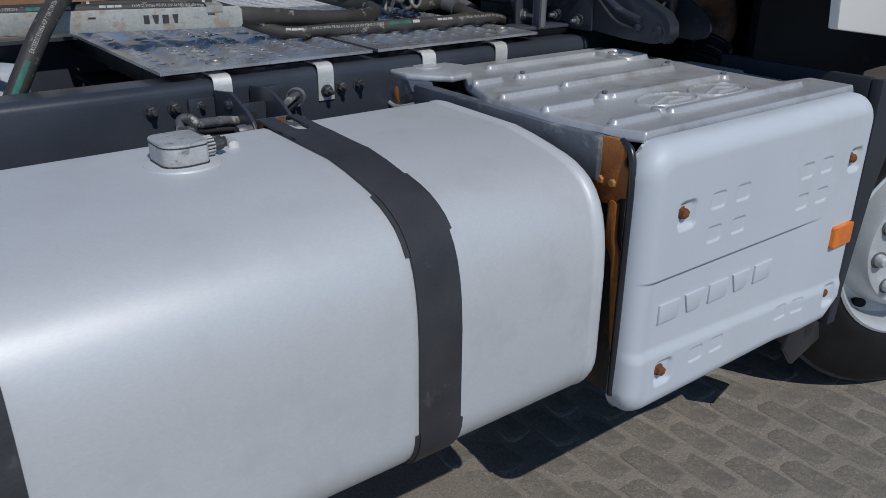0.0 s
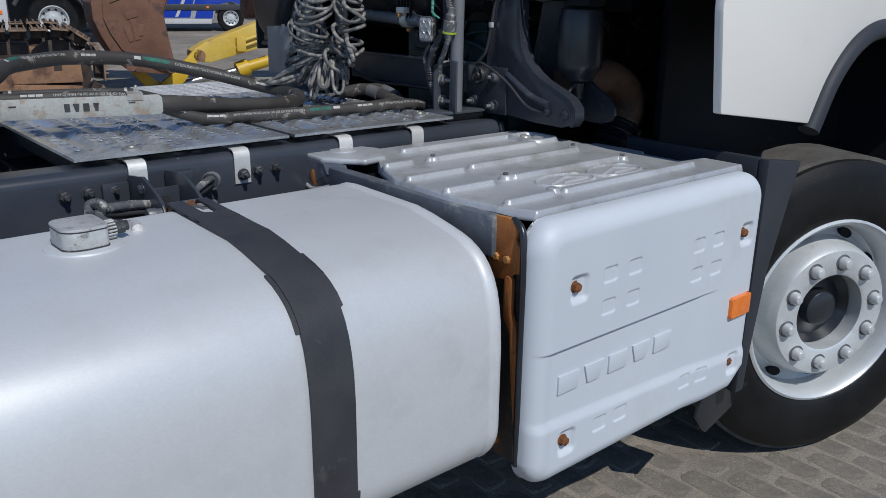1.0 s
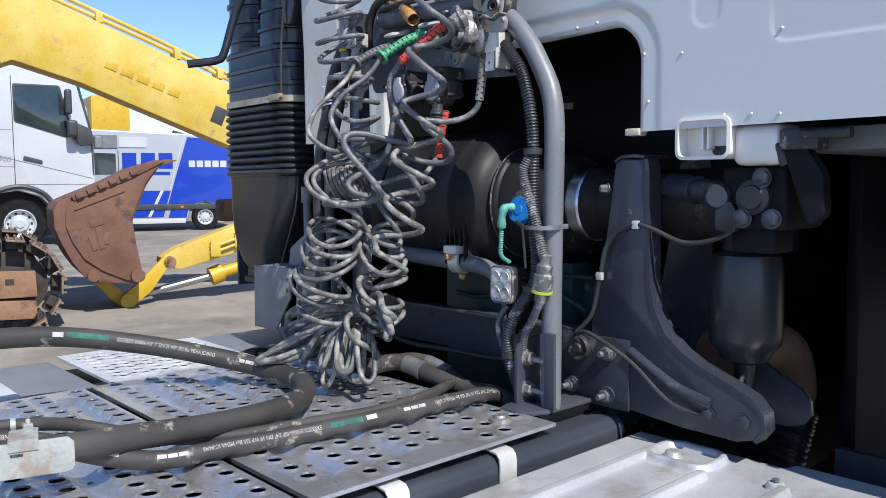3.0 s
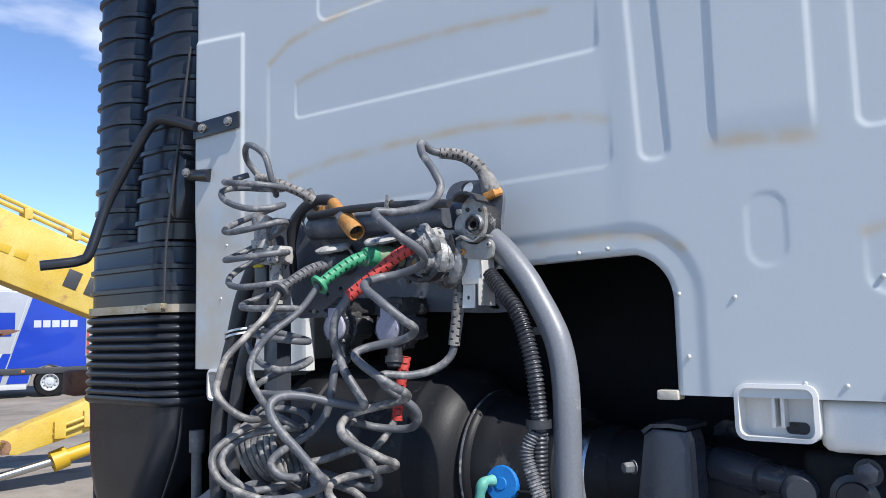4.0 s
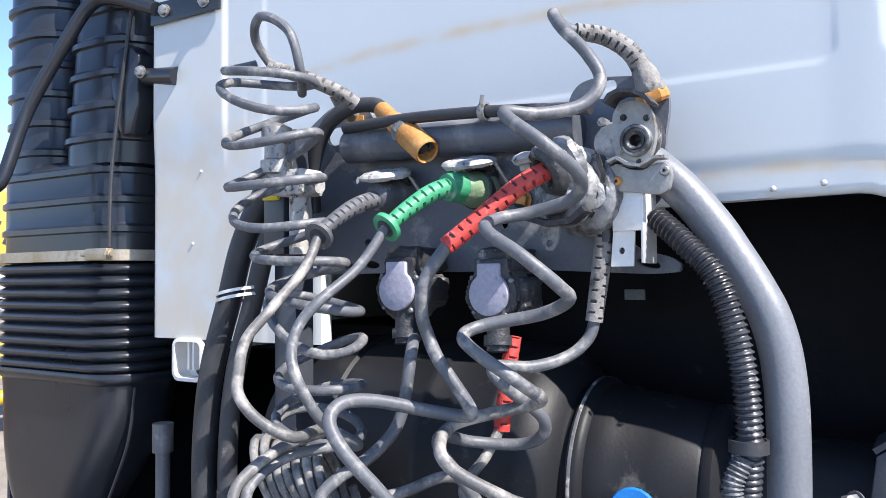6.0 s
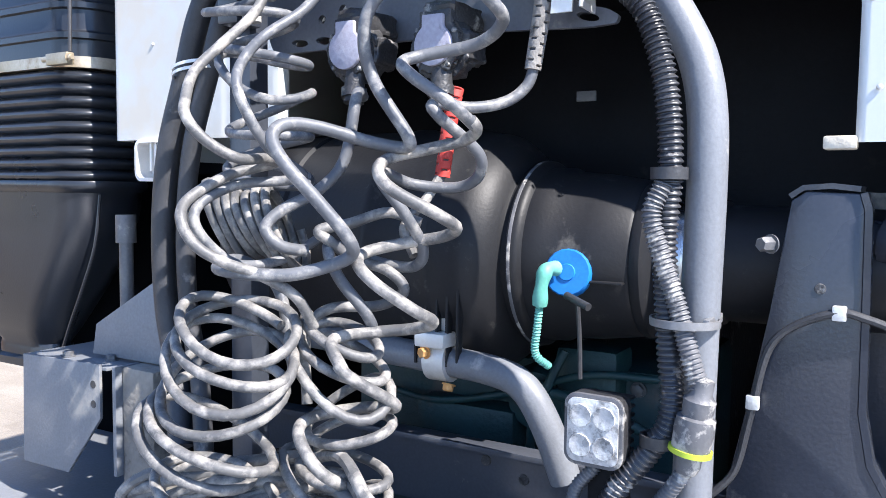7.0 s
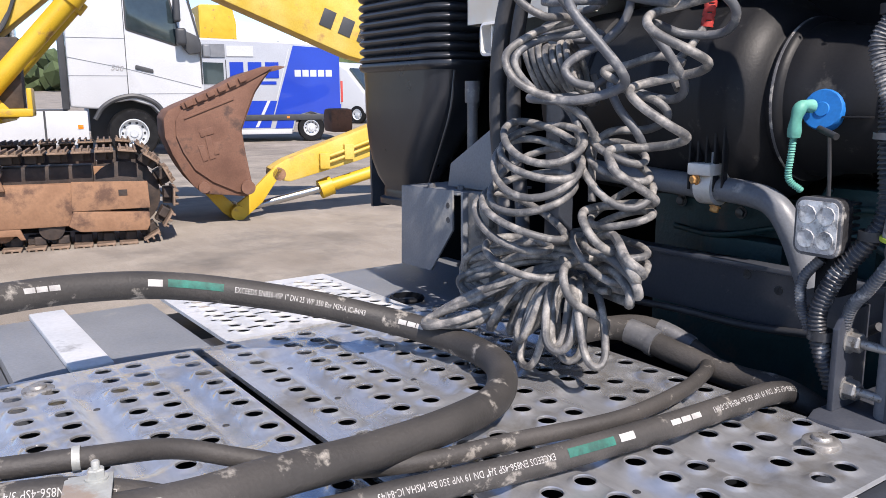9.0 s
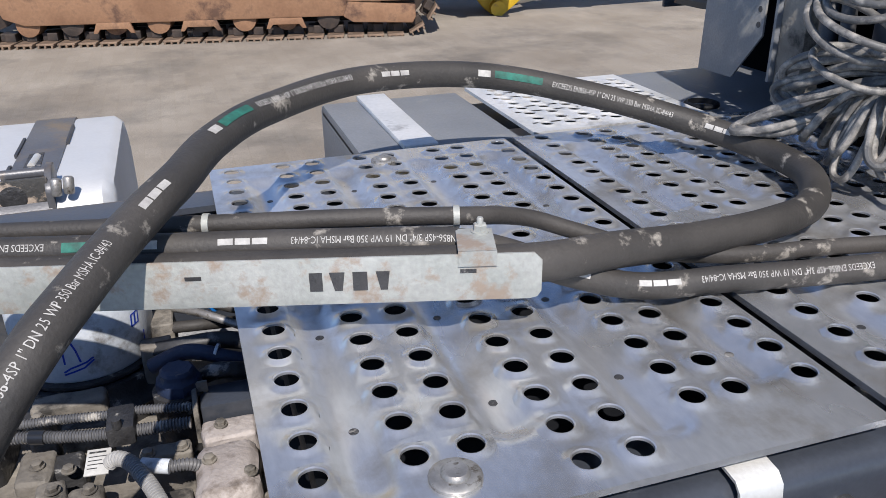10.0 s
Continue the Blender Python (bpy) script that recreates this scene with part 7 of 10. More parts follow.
boot([(1.750, 2.1365, 1.868), (1.735, 2.138, 1.864), (1.700, 2.139, 1.853), (1.660, 2.138, 1.833), (1.633, 2.137, 1.815)], lambda t: 0.0168 if t > 0.95 else 0.0112 - 0.0030 * t, "conduit", lead_black, "slotted black rubber boot", 0.05, 0.90)
lead_green = thing("electric_lead", (1.62, 2.06, 1.6), "dusty grey looping lead with a green plug", "cable", "coiled lines behind the cab")
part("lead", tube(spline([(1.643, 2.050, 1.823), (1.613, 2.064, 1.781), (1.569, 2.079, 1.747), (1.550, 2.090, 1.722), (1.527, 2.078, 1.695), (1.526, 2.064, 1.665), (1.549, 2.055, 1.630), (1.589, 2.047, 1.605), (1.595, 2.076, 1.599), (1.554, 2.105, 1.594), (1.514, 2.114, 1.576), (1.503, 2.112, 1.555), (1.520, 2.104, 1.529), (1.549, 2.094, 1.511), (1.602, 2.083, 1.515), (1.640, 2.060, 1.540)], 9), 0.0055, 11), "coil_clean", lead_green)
part("plug_body", crusted(lathe([(0, 0), (0.023, 0), (0.0235, 0.012), (0.0215, 0.020), (0.0200, 0.036), (0.0175, 0.050), (0.012, 0.056), (0, 0.056)], aim((1.790, 2.012, 1.872), (-1, 0.11, 0.0)), 24), 0.0008, 90, 1), "green_pale", lead_green, "dirt-veiled pale green plug body")
boot([(1.752, 2.016, 1.872), (1.725, 2.021, 1.871), (1.698, 2.030, 1.862), (1.668, 2.042, 1.842), (1.641, 2.051, 1.821)], lambda t: 0.0170 if t > 0.955 else (0.0185 - 0.012 * t if t < 0.25 else 0.0118 - 0.0034 * t), "green", lead_green, "bright green slotted plug boot", 0.27, 0.92)
part("plug_ring", lathe([(0.0215, -0.006), (0.0238, -0.004), (0.0238, 0.004), (0.0215, 0.006)], aim((1.775, 2.014, 1.872), (1, -0.1, 0)), 20, True), "grimy_black", lead_green)
lead_red = thing("electric_lead", (1.62, 1.98, 1.6), "dusty grey looping lead with a red plug", "cable", "coiled lines behind the cab")
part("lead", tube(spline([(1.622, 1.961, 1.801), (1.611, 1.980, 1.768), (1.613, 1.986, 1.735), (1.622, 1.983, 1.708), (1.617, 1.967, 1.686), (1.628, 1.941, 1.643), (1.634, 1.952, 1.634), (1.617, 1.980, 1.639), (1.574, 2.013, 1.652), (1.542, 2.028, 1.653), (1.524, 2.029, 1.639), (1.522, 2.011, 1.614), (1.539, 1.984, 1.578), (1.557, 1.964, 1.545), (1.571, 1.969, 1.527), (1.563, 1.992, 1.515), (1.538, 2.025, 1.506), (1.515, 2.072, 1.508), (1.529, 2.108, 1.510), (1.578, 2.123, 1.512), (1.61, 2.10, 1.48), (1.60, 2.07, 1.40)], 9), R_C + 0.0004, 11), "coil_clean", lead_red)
boot([(1.692, 1.877, 1.879), (1.685, 1.885, 1.874), (1.668, 1.904, 1.860), (1.650, 1.928, 1.836), (1.634, 1.948, 1.815), (1.620, 1.963, 1.799)], lambda t: 0.0100 - 0.0008 * t, "red", lead_red, "red slotted plug boot", 0.03, 0.97)
lead_side = thing("coiled_air_line", (1.66, 1.95, 1.5), "grey spiral air line with a ribbed dusty sleeve", "air line", "coiled lines behind the cab")
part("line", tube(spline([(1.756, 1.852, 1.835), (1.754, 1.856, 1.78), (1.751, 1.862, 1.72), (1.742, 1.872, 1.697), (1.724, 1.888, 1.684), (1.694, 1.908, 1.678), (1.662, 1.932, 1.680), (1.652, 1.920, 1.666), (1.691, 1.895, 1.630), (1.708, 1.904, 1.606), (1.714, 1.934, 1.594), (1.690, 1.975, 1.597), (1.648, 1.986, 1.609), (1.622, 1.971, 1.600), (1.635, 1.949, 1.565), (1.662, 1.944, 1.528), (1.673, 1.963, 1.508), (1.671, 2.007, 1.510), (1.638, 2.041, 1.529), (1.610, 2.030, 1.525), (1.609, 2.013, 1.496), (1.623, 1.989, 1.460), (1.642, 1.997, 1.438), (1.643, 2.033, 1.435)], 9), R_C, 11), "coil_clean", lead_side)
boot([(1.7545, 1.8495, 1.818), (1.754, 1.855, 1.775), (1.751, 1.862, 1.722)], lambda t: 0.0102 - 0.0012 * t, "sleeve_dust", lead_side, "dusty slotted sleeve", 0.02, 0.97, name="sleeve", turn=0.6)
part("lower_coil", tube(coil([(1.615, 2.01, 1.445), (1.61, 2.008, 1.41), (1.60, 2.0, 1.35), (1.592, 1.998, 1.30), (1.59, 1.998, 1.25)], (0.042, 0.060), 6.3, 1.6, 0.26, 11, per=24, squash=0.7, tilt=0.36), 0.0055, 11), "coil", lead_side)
top_line = thing("coiled_air_line", (1.66, 1.9, 1.5), "grey spiral air line in wide sagging turns from the coupling plate", "air line", "coiled lines behind the cab")
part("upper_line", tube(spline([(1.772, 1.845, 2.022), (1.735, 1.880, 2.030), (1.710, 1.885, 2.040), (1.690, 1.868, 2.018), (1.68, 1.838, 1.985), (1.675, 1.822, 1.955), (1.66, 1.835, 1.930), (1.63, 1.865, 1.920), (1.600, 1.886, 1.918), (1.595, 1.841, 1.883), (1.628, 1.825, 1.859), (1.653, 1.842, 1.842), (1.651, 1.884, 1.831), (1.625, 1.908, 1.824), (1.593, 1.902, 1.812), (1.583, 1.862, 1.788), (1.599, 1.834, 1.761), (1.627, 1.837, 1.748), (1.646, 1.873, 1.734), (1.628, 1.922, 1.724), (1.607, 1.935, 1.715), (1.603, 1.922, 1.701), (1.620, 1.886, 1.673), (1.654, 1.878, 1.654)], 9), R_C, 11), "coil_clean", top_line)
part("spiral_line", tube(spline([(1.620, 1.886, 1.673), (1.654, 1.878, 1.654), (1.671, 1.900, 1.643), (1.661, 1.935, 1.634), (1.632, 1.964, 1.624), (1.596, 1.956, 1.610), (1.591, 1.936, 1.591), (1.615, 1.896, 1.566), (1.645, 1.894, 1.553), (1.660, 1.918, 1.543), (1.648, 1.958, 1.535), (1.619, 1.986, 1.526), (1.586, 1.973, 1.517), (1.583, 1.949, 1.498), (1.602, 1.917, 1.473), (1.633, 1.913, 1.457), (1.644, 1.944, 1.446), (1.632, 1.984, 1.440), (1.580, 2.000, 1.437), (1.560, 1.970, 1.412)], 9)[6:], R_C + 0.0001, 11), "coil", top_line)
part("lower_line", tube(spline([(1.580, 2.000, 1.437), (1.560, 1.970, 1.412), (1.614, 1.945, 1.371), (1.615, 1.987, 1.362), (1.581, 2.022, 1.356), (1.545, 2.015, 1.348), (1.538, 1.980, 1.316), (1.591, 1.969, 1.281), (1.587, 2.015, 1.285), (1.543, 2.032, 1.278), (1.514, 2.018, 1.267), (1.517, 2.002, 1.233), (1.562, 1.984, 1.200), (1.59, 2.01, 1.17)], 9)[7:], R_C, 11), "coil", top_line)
boot([(1.742, 1.874, 2.028), (1.765, 1.850, 2.024), (1.778, 1.828, 2.008), (1.786, 1.815, 1.985)], lambda t: 0.0088 + 0.0022 * t, "sleeve_dust", top_line, "dusty slotted sleeve", 0.02, 0.85, name="sleeve", pitch=0.0095)
part("fitting", crusted(lathe([(0, -0.004), (0.0105, -0.004), (0.0135, 0.004), (0.0140, 0.016), (0.0160, 0.022), (0.0150, 0.028), (0, 0.028)], aim((1.7845, 1.816, 1.988), (0.14, -0.30, -0.94)), 22), 0.0012, 140, 1), "sleeve_dust", top_line, "dust-caked hose fitting")
part("union_nut", lathe([(0, -0.002), (0.0165, -0.002), (0.0182, 0.002), (0.0182, 0.008), (0.015, 0.011), (0, 0.011)], aim((1.788, 1.809, 1.962), (0.25, -0.25, -0.93)), 6), "orange_metal", top_line, "orange oxidised nut")
cross_strand = thing("air_line", (1.64, 2.0, 1.5), "short visible stretch of grey air line crossing the spirals", "air line", "coiled lines behind the cab")
part("line", tube(spline([(1.675, 1.955, 1.555), (1.659, 1.987, 1.566), (1.630, 2.017, 1.554), (1.605, 2.038, 1.547), (1.612, 2.028, 1.535), (1.632, 2.013, 1.517), (1.643, 1.976, 1.505), (1.652, 1.961, 1.484), (1.655, 1.995, 1.465), (1.626, 2.043, 1.460), (1.61, 2.06, 1.43), (1.60, 2.05, 1.36)], 9), R_C - 0.0003, 11), "coil", cross_strand)
red_drop = thing("electric_lead", (1.73, 1.95, 1.6), "lead with a bright red ribbed sleeve", "cable", "coiled lines behind the cab")
boot([(1.735, 1.948, 1.705), (1.725, 1.951, 1.66), (1.72, 1.956, 1.605)], 0.0088, "red", red_drop, "red slotted sleeve", 0.02, 0.97, name="sleeve")
part("lead", tube(spline([(1.72, 1.956, 1.61), (1.70, 1.965, 1.58), (1.68, 1.98, 1.55), (1.67, 1.96, 1.52)], 8), 0.0057, 9), "coil", red_drop)
orange = thing("spare_coupling", (1.76, 2.1, 1.93), "orange oxidised hose coupling on a black hose", "coupling")
part("hose", tube(spline([(1.785, 2.275, 1.86), (1.77, 2.262, 1.92), (1.765, 2.235, 1.968), (1.768, 2.20, 1.99), (1.775, 2.165, 1.991), (1.774, 2.148, 1.981)], 8), 0.010, 10), "cable", orange)
m_or = aim((1.775, 2.153, 1.984), (-0.25, -0.77, -0.58))
part("coupling", lathe([(0, 0), (0.0105, 0), (0.0115, 0.004), (0.0105, 0.036), (0.0135, 0.037), (0.014, 0.050), (0.0125, 0.052), (0.0145, 0.060), (0.0165, 0.067), (0.0165, 0.108), (0.0158, 0.114), (0.0142, 0.115), (0.0125, 0.113), (0.0125, 0.10), (0, 0.098)], m_or, 22), "orange_metal", orange, "orange oxidised coupling")
part("coupling_collar", lathe([(0.0125, 0.052), (0.0165, 0.053), (0.0180, 0.060), (0.0180, 0.066), (0.016, 0.068)], m_or, 8), "grimy_alu", orange, "grimy metal collar")
part("coupling_core", lathe([(0, 0.106), (0.006, 0.106), (0.009, 0.103), (0.009, 0.098)], m_or, 14), "grimy_black", orange)
black_drop = thing("electric_lead", (1.65, 2.05, 1.6), "grey lead dropping from the socket", "cable", "coiled lines behind the cab")
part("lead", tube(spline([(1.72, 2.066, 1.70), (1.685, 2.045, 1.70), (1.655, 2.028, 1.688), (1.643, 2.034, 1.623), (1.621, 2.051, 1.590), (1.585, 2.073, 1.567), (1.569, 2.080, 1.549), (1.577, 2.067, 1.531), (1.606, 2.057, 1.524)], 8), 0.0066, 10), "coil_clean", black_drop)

# the heap of hairpin loops at the bottom
heap = thing("cable_heap", (1.55, 2.1, 1.106), "heap of dusty looped cable ends lying on the tread plate", "cable")
rnd = random.Random(21)
knot = Vector((1.580, 2.065, 1.245))
for k in range(19):
    a = radians(-38 + 165 * k / 18) + rnd.uniform(-0.22, 0.22)
    out = Vector((-math.cos(a) * 0.55, math.sin(a), 0))
    reach = rnd.uniform(0.075, 0.16)
    low = Vector((knot.x, knot.y, 1.118 + rnd.uniform(0, 0.045))) + out * reach
    mid = knot.lerp(low, 0.45) + Vector((0, 0, 0.035)) + out * 0.02
    side = Vector((out.y, -out.x, 0)).normalized() * rnd.uniform(0.008, 0.026)
    part("loop", tube(spline([knot - out * 0.01 + side * 0.3, mid + side, low + side * 0.9 + Vector((0, 0, 0.018)), low + out * 0.010, low - side * 0.9 + Vector((0, 0, 0.018)), mid - side, knot - out * 0.012 - side * 0.3], 8), rnd.choice((0.0056, 0.0061, 0.0066)), 9), "coil", heap)
def hairpin(points, radius, wild):
    return tube(spline([Vector(p) + Vector((rnd.uniform(-wild, wild), rnd.uniform(-wild, wild), rnd.uniform(-wild, wild) * 0.6)) for p in points], 9), radius, 9)


for k in range(4):
    o = 0.013 * k
    part("loop", hairpin([(1.60, 2.04, 1.30 - o), (1.55, 2.13, 1.292 - o * 0.8), (1.525, 2.20, 1.278 - o), (1.512, 2.242 + o * 0.4, 1.25 - o), (1.518, 2.232, 1.215 - o * 0.6), (1.54, 2.19, 1.207 - o * 0.5), (1.575, 2.13, 1.215 - o * 0.4), (1.61, 2.08, 1.24)], 0.0068, 0.007), "coil", heap)
for k in range(4):
    o = 0.016 * k
    part("loop", hairpin([(1.59, 2.06, 1.27), (1.54, 2.12 + o * 0.3, 1.245), (1.49, 2.185 + o * 0.3, 1.205), (1.440 + o * 0.3, 2.235 + o * 0.3, 1.170), (1.428 + o * 0.5, 2.222, 1.163), (1.465 + o * 0.6, 2.190 - o * 0.5, 1.172), (1.53, 2.14, 1.205), (1.59, 2.08, 1.24)], 0.0066, 0.006), "coil", heap)
for k in range(4):
    o = 0.015 * k
    part("loop", hairpin([(1.60, 2.05, 1.30 - o), (1.57, 1.98, 1.32 - o), (1.545, 1.925, 1.305 - o), (1.55, 1.905 + o * 0.3, 1.285 - o), (1.575, 1.95, 1.275 - o), (1.60, 2.03, 1.27 - o)], 0.0068, 0.007), "coil", heap)
part("cable_tie", lathe([(0.022, -0.004), (0.025, -0.004), (0.025, 0.004), (0.022, 0.004)], aim((1.585, 2.06, 1.31), (0.1, 0.2, 1)), 20, True), "grimy_black", heap)

# ---- hydraulic hoses and their tray ----
TRAY_END = Vector((0.912, 1.836, 0))
TRAY_DIR = Vector((-0.962, 0.272, 0))
TRAY_N = Vector((-0.272, -0.962, 0))


def tray_at(s, d, z):
    """A place on the tray: s metres back from its end, d towards the near side."""
    return TRAY_END + TRAY_DIR * s + TRAY_N * d + Vector((0, 0, z))


tray = thing("hose_tray", tray_at(0.4, -0.05, 1.148), "weathered galvanised hose tray with cut-out marks", "tray")


bm = prism([(0.012, 1.148), (1.6, 1.148), (1.6, 1.198), (0.008, 1.198), (0.0, 1.190), (0.0, 1.156), (0.004, 1.150)], "y", -0.0015, 0.0015, 0.0006)
for v in bm.verts:
    s, d, z = v.co
    v.co = tray_at(s, d, z)
part("front_plate", bm, "tray_zinc", tray)
bm = prism([(0.012, -0.09), (1.6, -0.09), (1.6, -0.0015), (0.012, -0.0015)], "z", 1.148, 1.151)
for v in bm.verts:
    s, d, z = v.co
    v.co = tray_at(s, d, z)
part("tray_floor", bm, "strip", tray)
for s0 in (0.065, 0.333, 0.80):
    bm = prism([(s0, 1.1825), (s0 + 0.016, 1.1825), (s0 + 0.016, 1.1785), (s0, 1.1785)], "y", 0.0013, 0.0021)
    for v in bm.verts:
        s, d, z = v.co
        v.co = tray_at(s, d, z)
    part("slot", bm, "grimy_black", tray)
# four cut-out marks, as plain shapes
for i, (s0, w) in enumerate(((0.216, 0.016), (0.194, 0.019), (0.172, 0.018), (0.150, 0.017))):
    outline = [(s0, 1.163), (s0 + w * 0.8, 1.163), (s0 + w * 0.8, 1.183), (s0, 1.183)] if i % 2 == 0 else [(s0 + w * 0.15, 1.163), (s0 + w * 0.55, 1.163), (s0 + w * 0.8, 1.183), (s0, 1.183)]
    bm = prism(outline, "y", 0.0013, 0.0022)
    for v in bm.verts:
        s, d, z = v.co
        v.co = tray_at(s, d, z)
    part("cut_mark", bm, "grimy_black", tray)
bm = join(prism([(0.045, -0.055), (0.083, -0.055), (0.083, 0.003), (0.045, 0.003)], "z", 1.199, 1.202, 0.0008), prism([(0.045, 0.0018), (0.083, 0.0018), (0.083, 0.0035), (0.045, 0.0035)], "z", 1.186, 1.202))
for v in bm.verts:
    s, d, z = v.co
    v.co = tray_at(s, d, z)
part("clamp_plate", bm, "tray_zinc", tray)
part("clamp_bolt", hexbolt(tray_at(0.058, -0.045, 1.202), (0, 0, 1), 0.0070, 0.008, 0.016), "tray_zinc", tray)


FACE = Vector((-0.25, -0.72, 0.65))


def hose_place(path, r, s0, flip=1, tilt=0.0):
    """Gives a place on the hose's side that faces the walkway, for letters."""
    pts = evenly(path, 0.004)

    def place(s, h):
        f = max(0.0, min(len(pts) - 2.001, (s0 + flip * s) / 0.004))
        k = int(f)
        c = pts[k].lerp(pts[k + 1], f - k)
        t = (pts[min(k + 2, len(pts) - 1)] - pts[max(k - 2, 0)]).normalized()
        n = (FACE - t * FACE.dot(t)).normalized()
        u = n.cross(t)
        if u.z < 0:
            u = -u
        a = flip * h / r + tilt
        return c + (n * math.cos(a) + u * math.sin(a)) * (r + 0.0005)
    return place


def band(place, s0, s1, h0, h1, n=10):
    bm = bmesh.new()
    rows = [[bm.verts.new(place(s0 + (s1 - s0) * i / n, h0 + (h1 - h0) * j / 4)) for j in range(5)] for i in range(n + 1)]
    for a, b in zip(rows, rows[1:]):
        for j in range(4):
            bm.faces.new((a[j], b[j], b[j + 1], a[j + 1]))
    return bm


def hose_print(hose, path, r, starts, text, size, flip=1, tilt=0.0, lead=0.132, blocks=0.405, squeeze=0.68):
    length = len(evenly(path, 0.004)) * 0.004
    for s in starts:
        if not 0.0 < s < length - 0.05:
            continue
        at = hose_place(path, r, s, flip, tilt)
        part("logo_mark", band(at, 0.0, 0.022, -0.001, size * 0.75), "white_print", hose)
        part("product_band", band(at, 0.030, lead - 0.017, -0.001, size * 0.85), "green_print", hose, "green printed band")
        part("print", writing(text, size, lambda x, y: at(x + lead, y), squeeze=squeeze), "white_print", hose, "white printed specification", smooth=False)
        for k in range(3):
            part("print_block", band(at, blocks + 0.0175 * k, blocks + 0.0155 + 0.0175 * k, 0.0, size * 0.62), "white_print", hose)


# the large hose: rises out of the frame, loops over the plates and lies in the tray
h1 = spline([(0.29, 1.72, 0.94), (0.365, 1.735, 1.07), (0.425, 1.768, 1.160), (0.461, 1.807, 1.198), (0.488, 1.858, 1.213), (0.517, 1.919, 1.225), (0.555, 1.985, 1.240), (0.583, 2.035, 1.248), (0.627, 2.140, 1.256), (0.705, 2.270, 1.255), (0.86, 2.395, 1.255), (1.06, 2.428, 1.24), (1.25, 2.39, 1.20), (1.405, 2.305, 1.155), (1.462, 2.20, 1.135), (1.455, 2.09, 1.130), (1.375, 1.990, 1.130), (1.27, 1.945, 1.134), (1.14, 1.915, 1.144), (1.02, 1.890, 1.160), (0.92, 1.866, 1.172), (0.80, 1.893, 1.175), (0.70, 1.921, 1.175), (0.40, 2.006, 1.175), (-0.5, 2.261, 1.175)], 12)
hose_1 = thing("hydraulic_hose", (0.9, 2.2, 1.1), "thick black hydraulic hose with white printing, dusty, looped over the plates", "hose", "hydraulic hoses")
part("hose_body", tube(evenly(h1, 0.008), 0.0210, 18), "hose", hose_1)
hose_print(hose_1, h1, 0.0210, (0.100, 0.682, 1.261), 'EXCEEDS EN856-4SP 1" DN 25 WP 350 Bar MSHA IC-84/43', 0.0125, 1, -0.55)
h2 = spline([(-0.6, 2.325, 1.192), (0.20, 2.092, 1.192), (0.549, 1.990, 1.192), (0.640, 1.966, 1.192), (0.754, 1.932, 1.192), (0.841, 1.912, 1.188), (0.90, 1.900, 1.172), (0.97, 1.886, 1.142), (1.05, 1.874, 1.119), (1.15, 1.857, 1.119), (1.25, 1.838, 1.119), (1.36, 1.822, 1.120), (1.51, 1.810, 1.120), (1.62, 1.806, 1.120), (1.70, 1.803, 1.118), (1.755, 1.815, 1.095), (1.775, 1.85, 1.03), (1.78, 1.9, 0.9)], 12)
hose_2 = thing("hydraulic_hose", (1.2, 1.85, 1.105), "black hydraulic hose with white printing lying along the plates", "hose", "hydraulic hoses")
part("hose_body", tube(evenly(h2, 0.008), 0.0155, 14), "hose", hose_2)
hose_print(hose_2, h2, 0.0155, (0.755, 1.205, 1.655, 2.105, 2.555), 'EXCEEDS EN856-4SP 3/4" DN 19 WP 350 Bar MSHA IC-84/43', 0.0105, -1, 0.15, 0.112, 0.34, 0.75)
h3 = spline([(-0.5, 2.33, 1.192), (0.20, 2.14, 1.192), (0.604, 2.022, 1.198), (0.74, 1.99, 1.198), (0.866, 1.963, 1.194), (0.955, 1.985, 1.172), (1.02, 1.970, 1.150), (1.10, 1.935, 1.128), (1.20, 1.91, 1.118), (1.32, 1.895, 1.116), (1.47, 1.868, 1.116), (1.60, 1.880, 1.117), (1.687, 1.906, 1.118), (1.74, 1.94, 1.11), (1.77, 1.98, 1.07), (1.78, 2.02, 0.95)], 12)
hose_3 = thing("hydraulic_hose", (1.2, 1.92, 1.105), "thin black hose running beside the thicker ones", "hose", "hydraulic hoses")
part("hose_body", tube(evenly(h3, 0.01), 0.0105, 12), "hose", hose_3)
for p in ((0.604, 2.022, 1.198), (0.866, 1.963, 1.194)):
    part("cable_tie", lathe([(0.0105, -0.0035), (0.0120, -0.0035), (0.0120, 0.0035), (0.0105, 0.0035)], aim(p, TRAY_DIR), 16, True), "tray_zinc", hose_3, "pale cable tie")
for pts, r in (([(1.66, 2.16, 1.12), (1.72, 2.10, 1.135), (1.74, 2.0, 1.115), (1.755, 1.90, 1.10), (1.76, 1.82, 1.10), (1.80, 1.76, 1.06)], 0.0195), ([(1.70, 2.20, 1.11), (1.76, 2.08, 1.14), (1.79, 1.97, 1.10), (1.80, 1.88, 1.02)], 0.014)):
    hz = thing("hydraulic_hose", pts[2], "black hydraulic hose dropping behind the tread plate", "hose", "hydraulic hoses")
    run = spline(pts, 10)
    part("hose_body", tube(run, r, 14), "hose", hz)
    part("ferrule", tube(run[12:17], r * 1.10, 14), "bolt_dark", hz, "dark crimped ferrule")
    part("ferrule_ring", tube(run[16:18], r * 1.18, 14), "bolt_dark", hz)

# ---- between the rails and the far side of the truck ----
rnd = random.Random(9)
CAN = Vector((0.405, 2.365, 0.885))
canister = thing("filter_canister", CAN, "white spin-on filter canister with blue print over the gearbox", "filter")
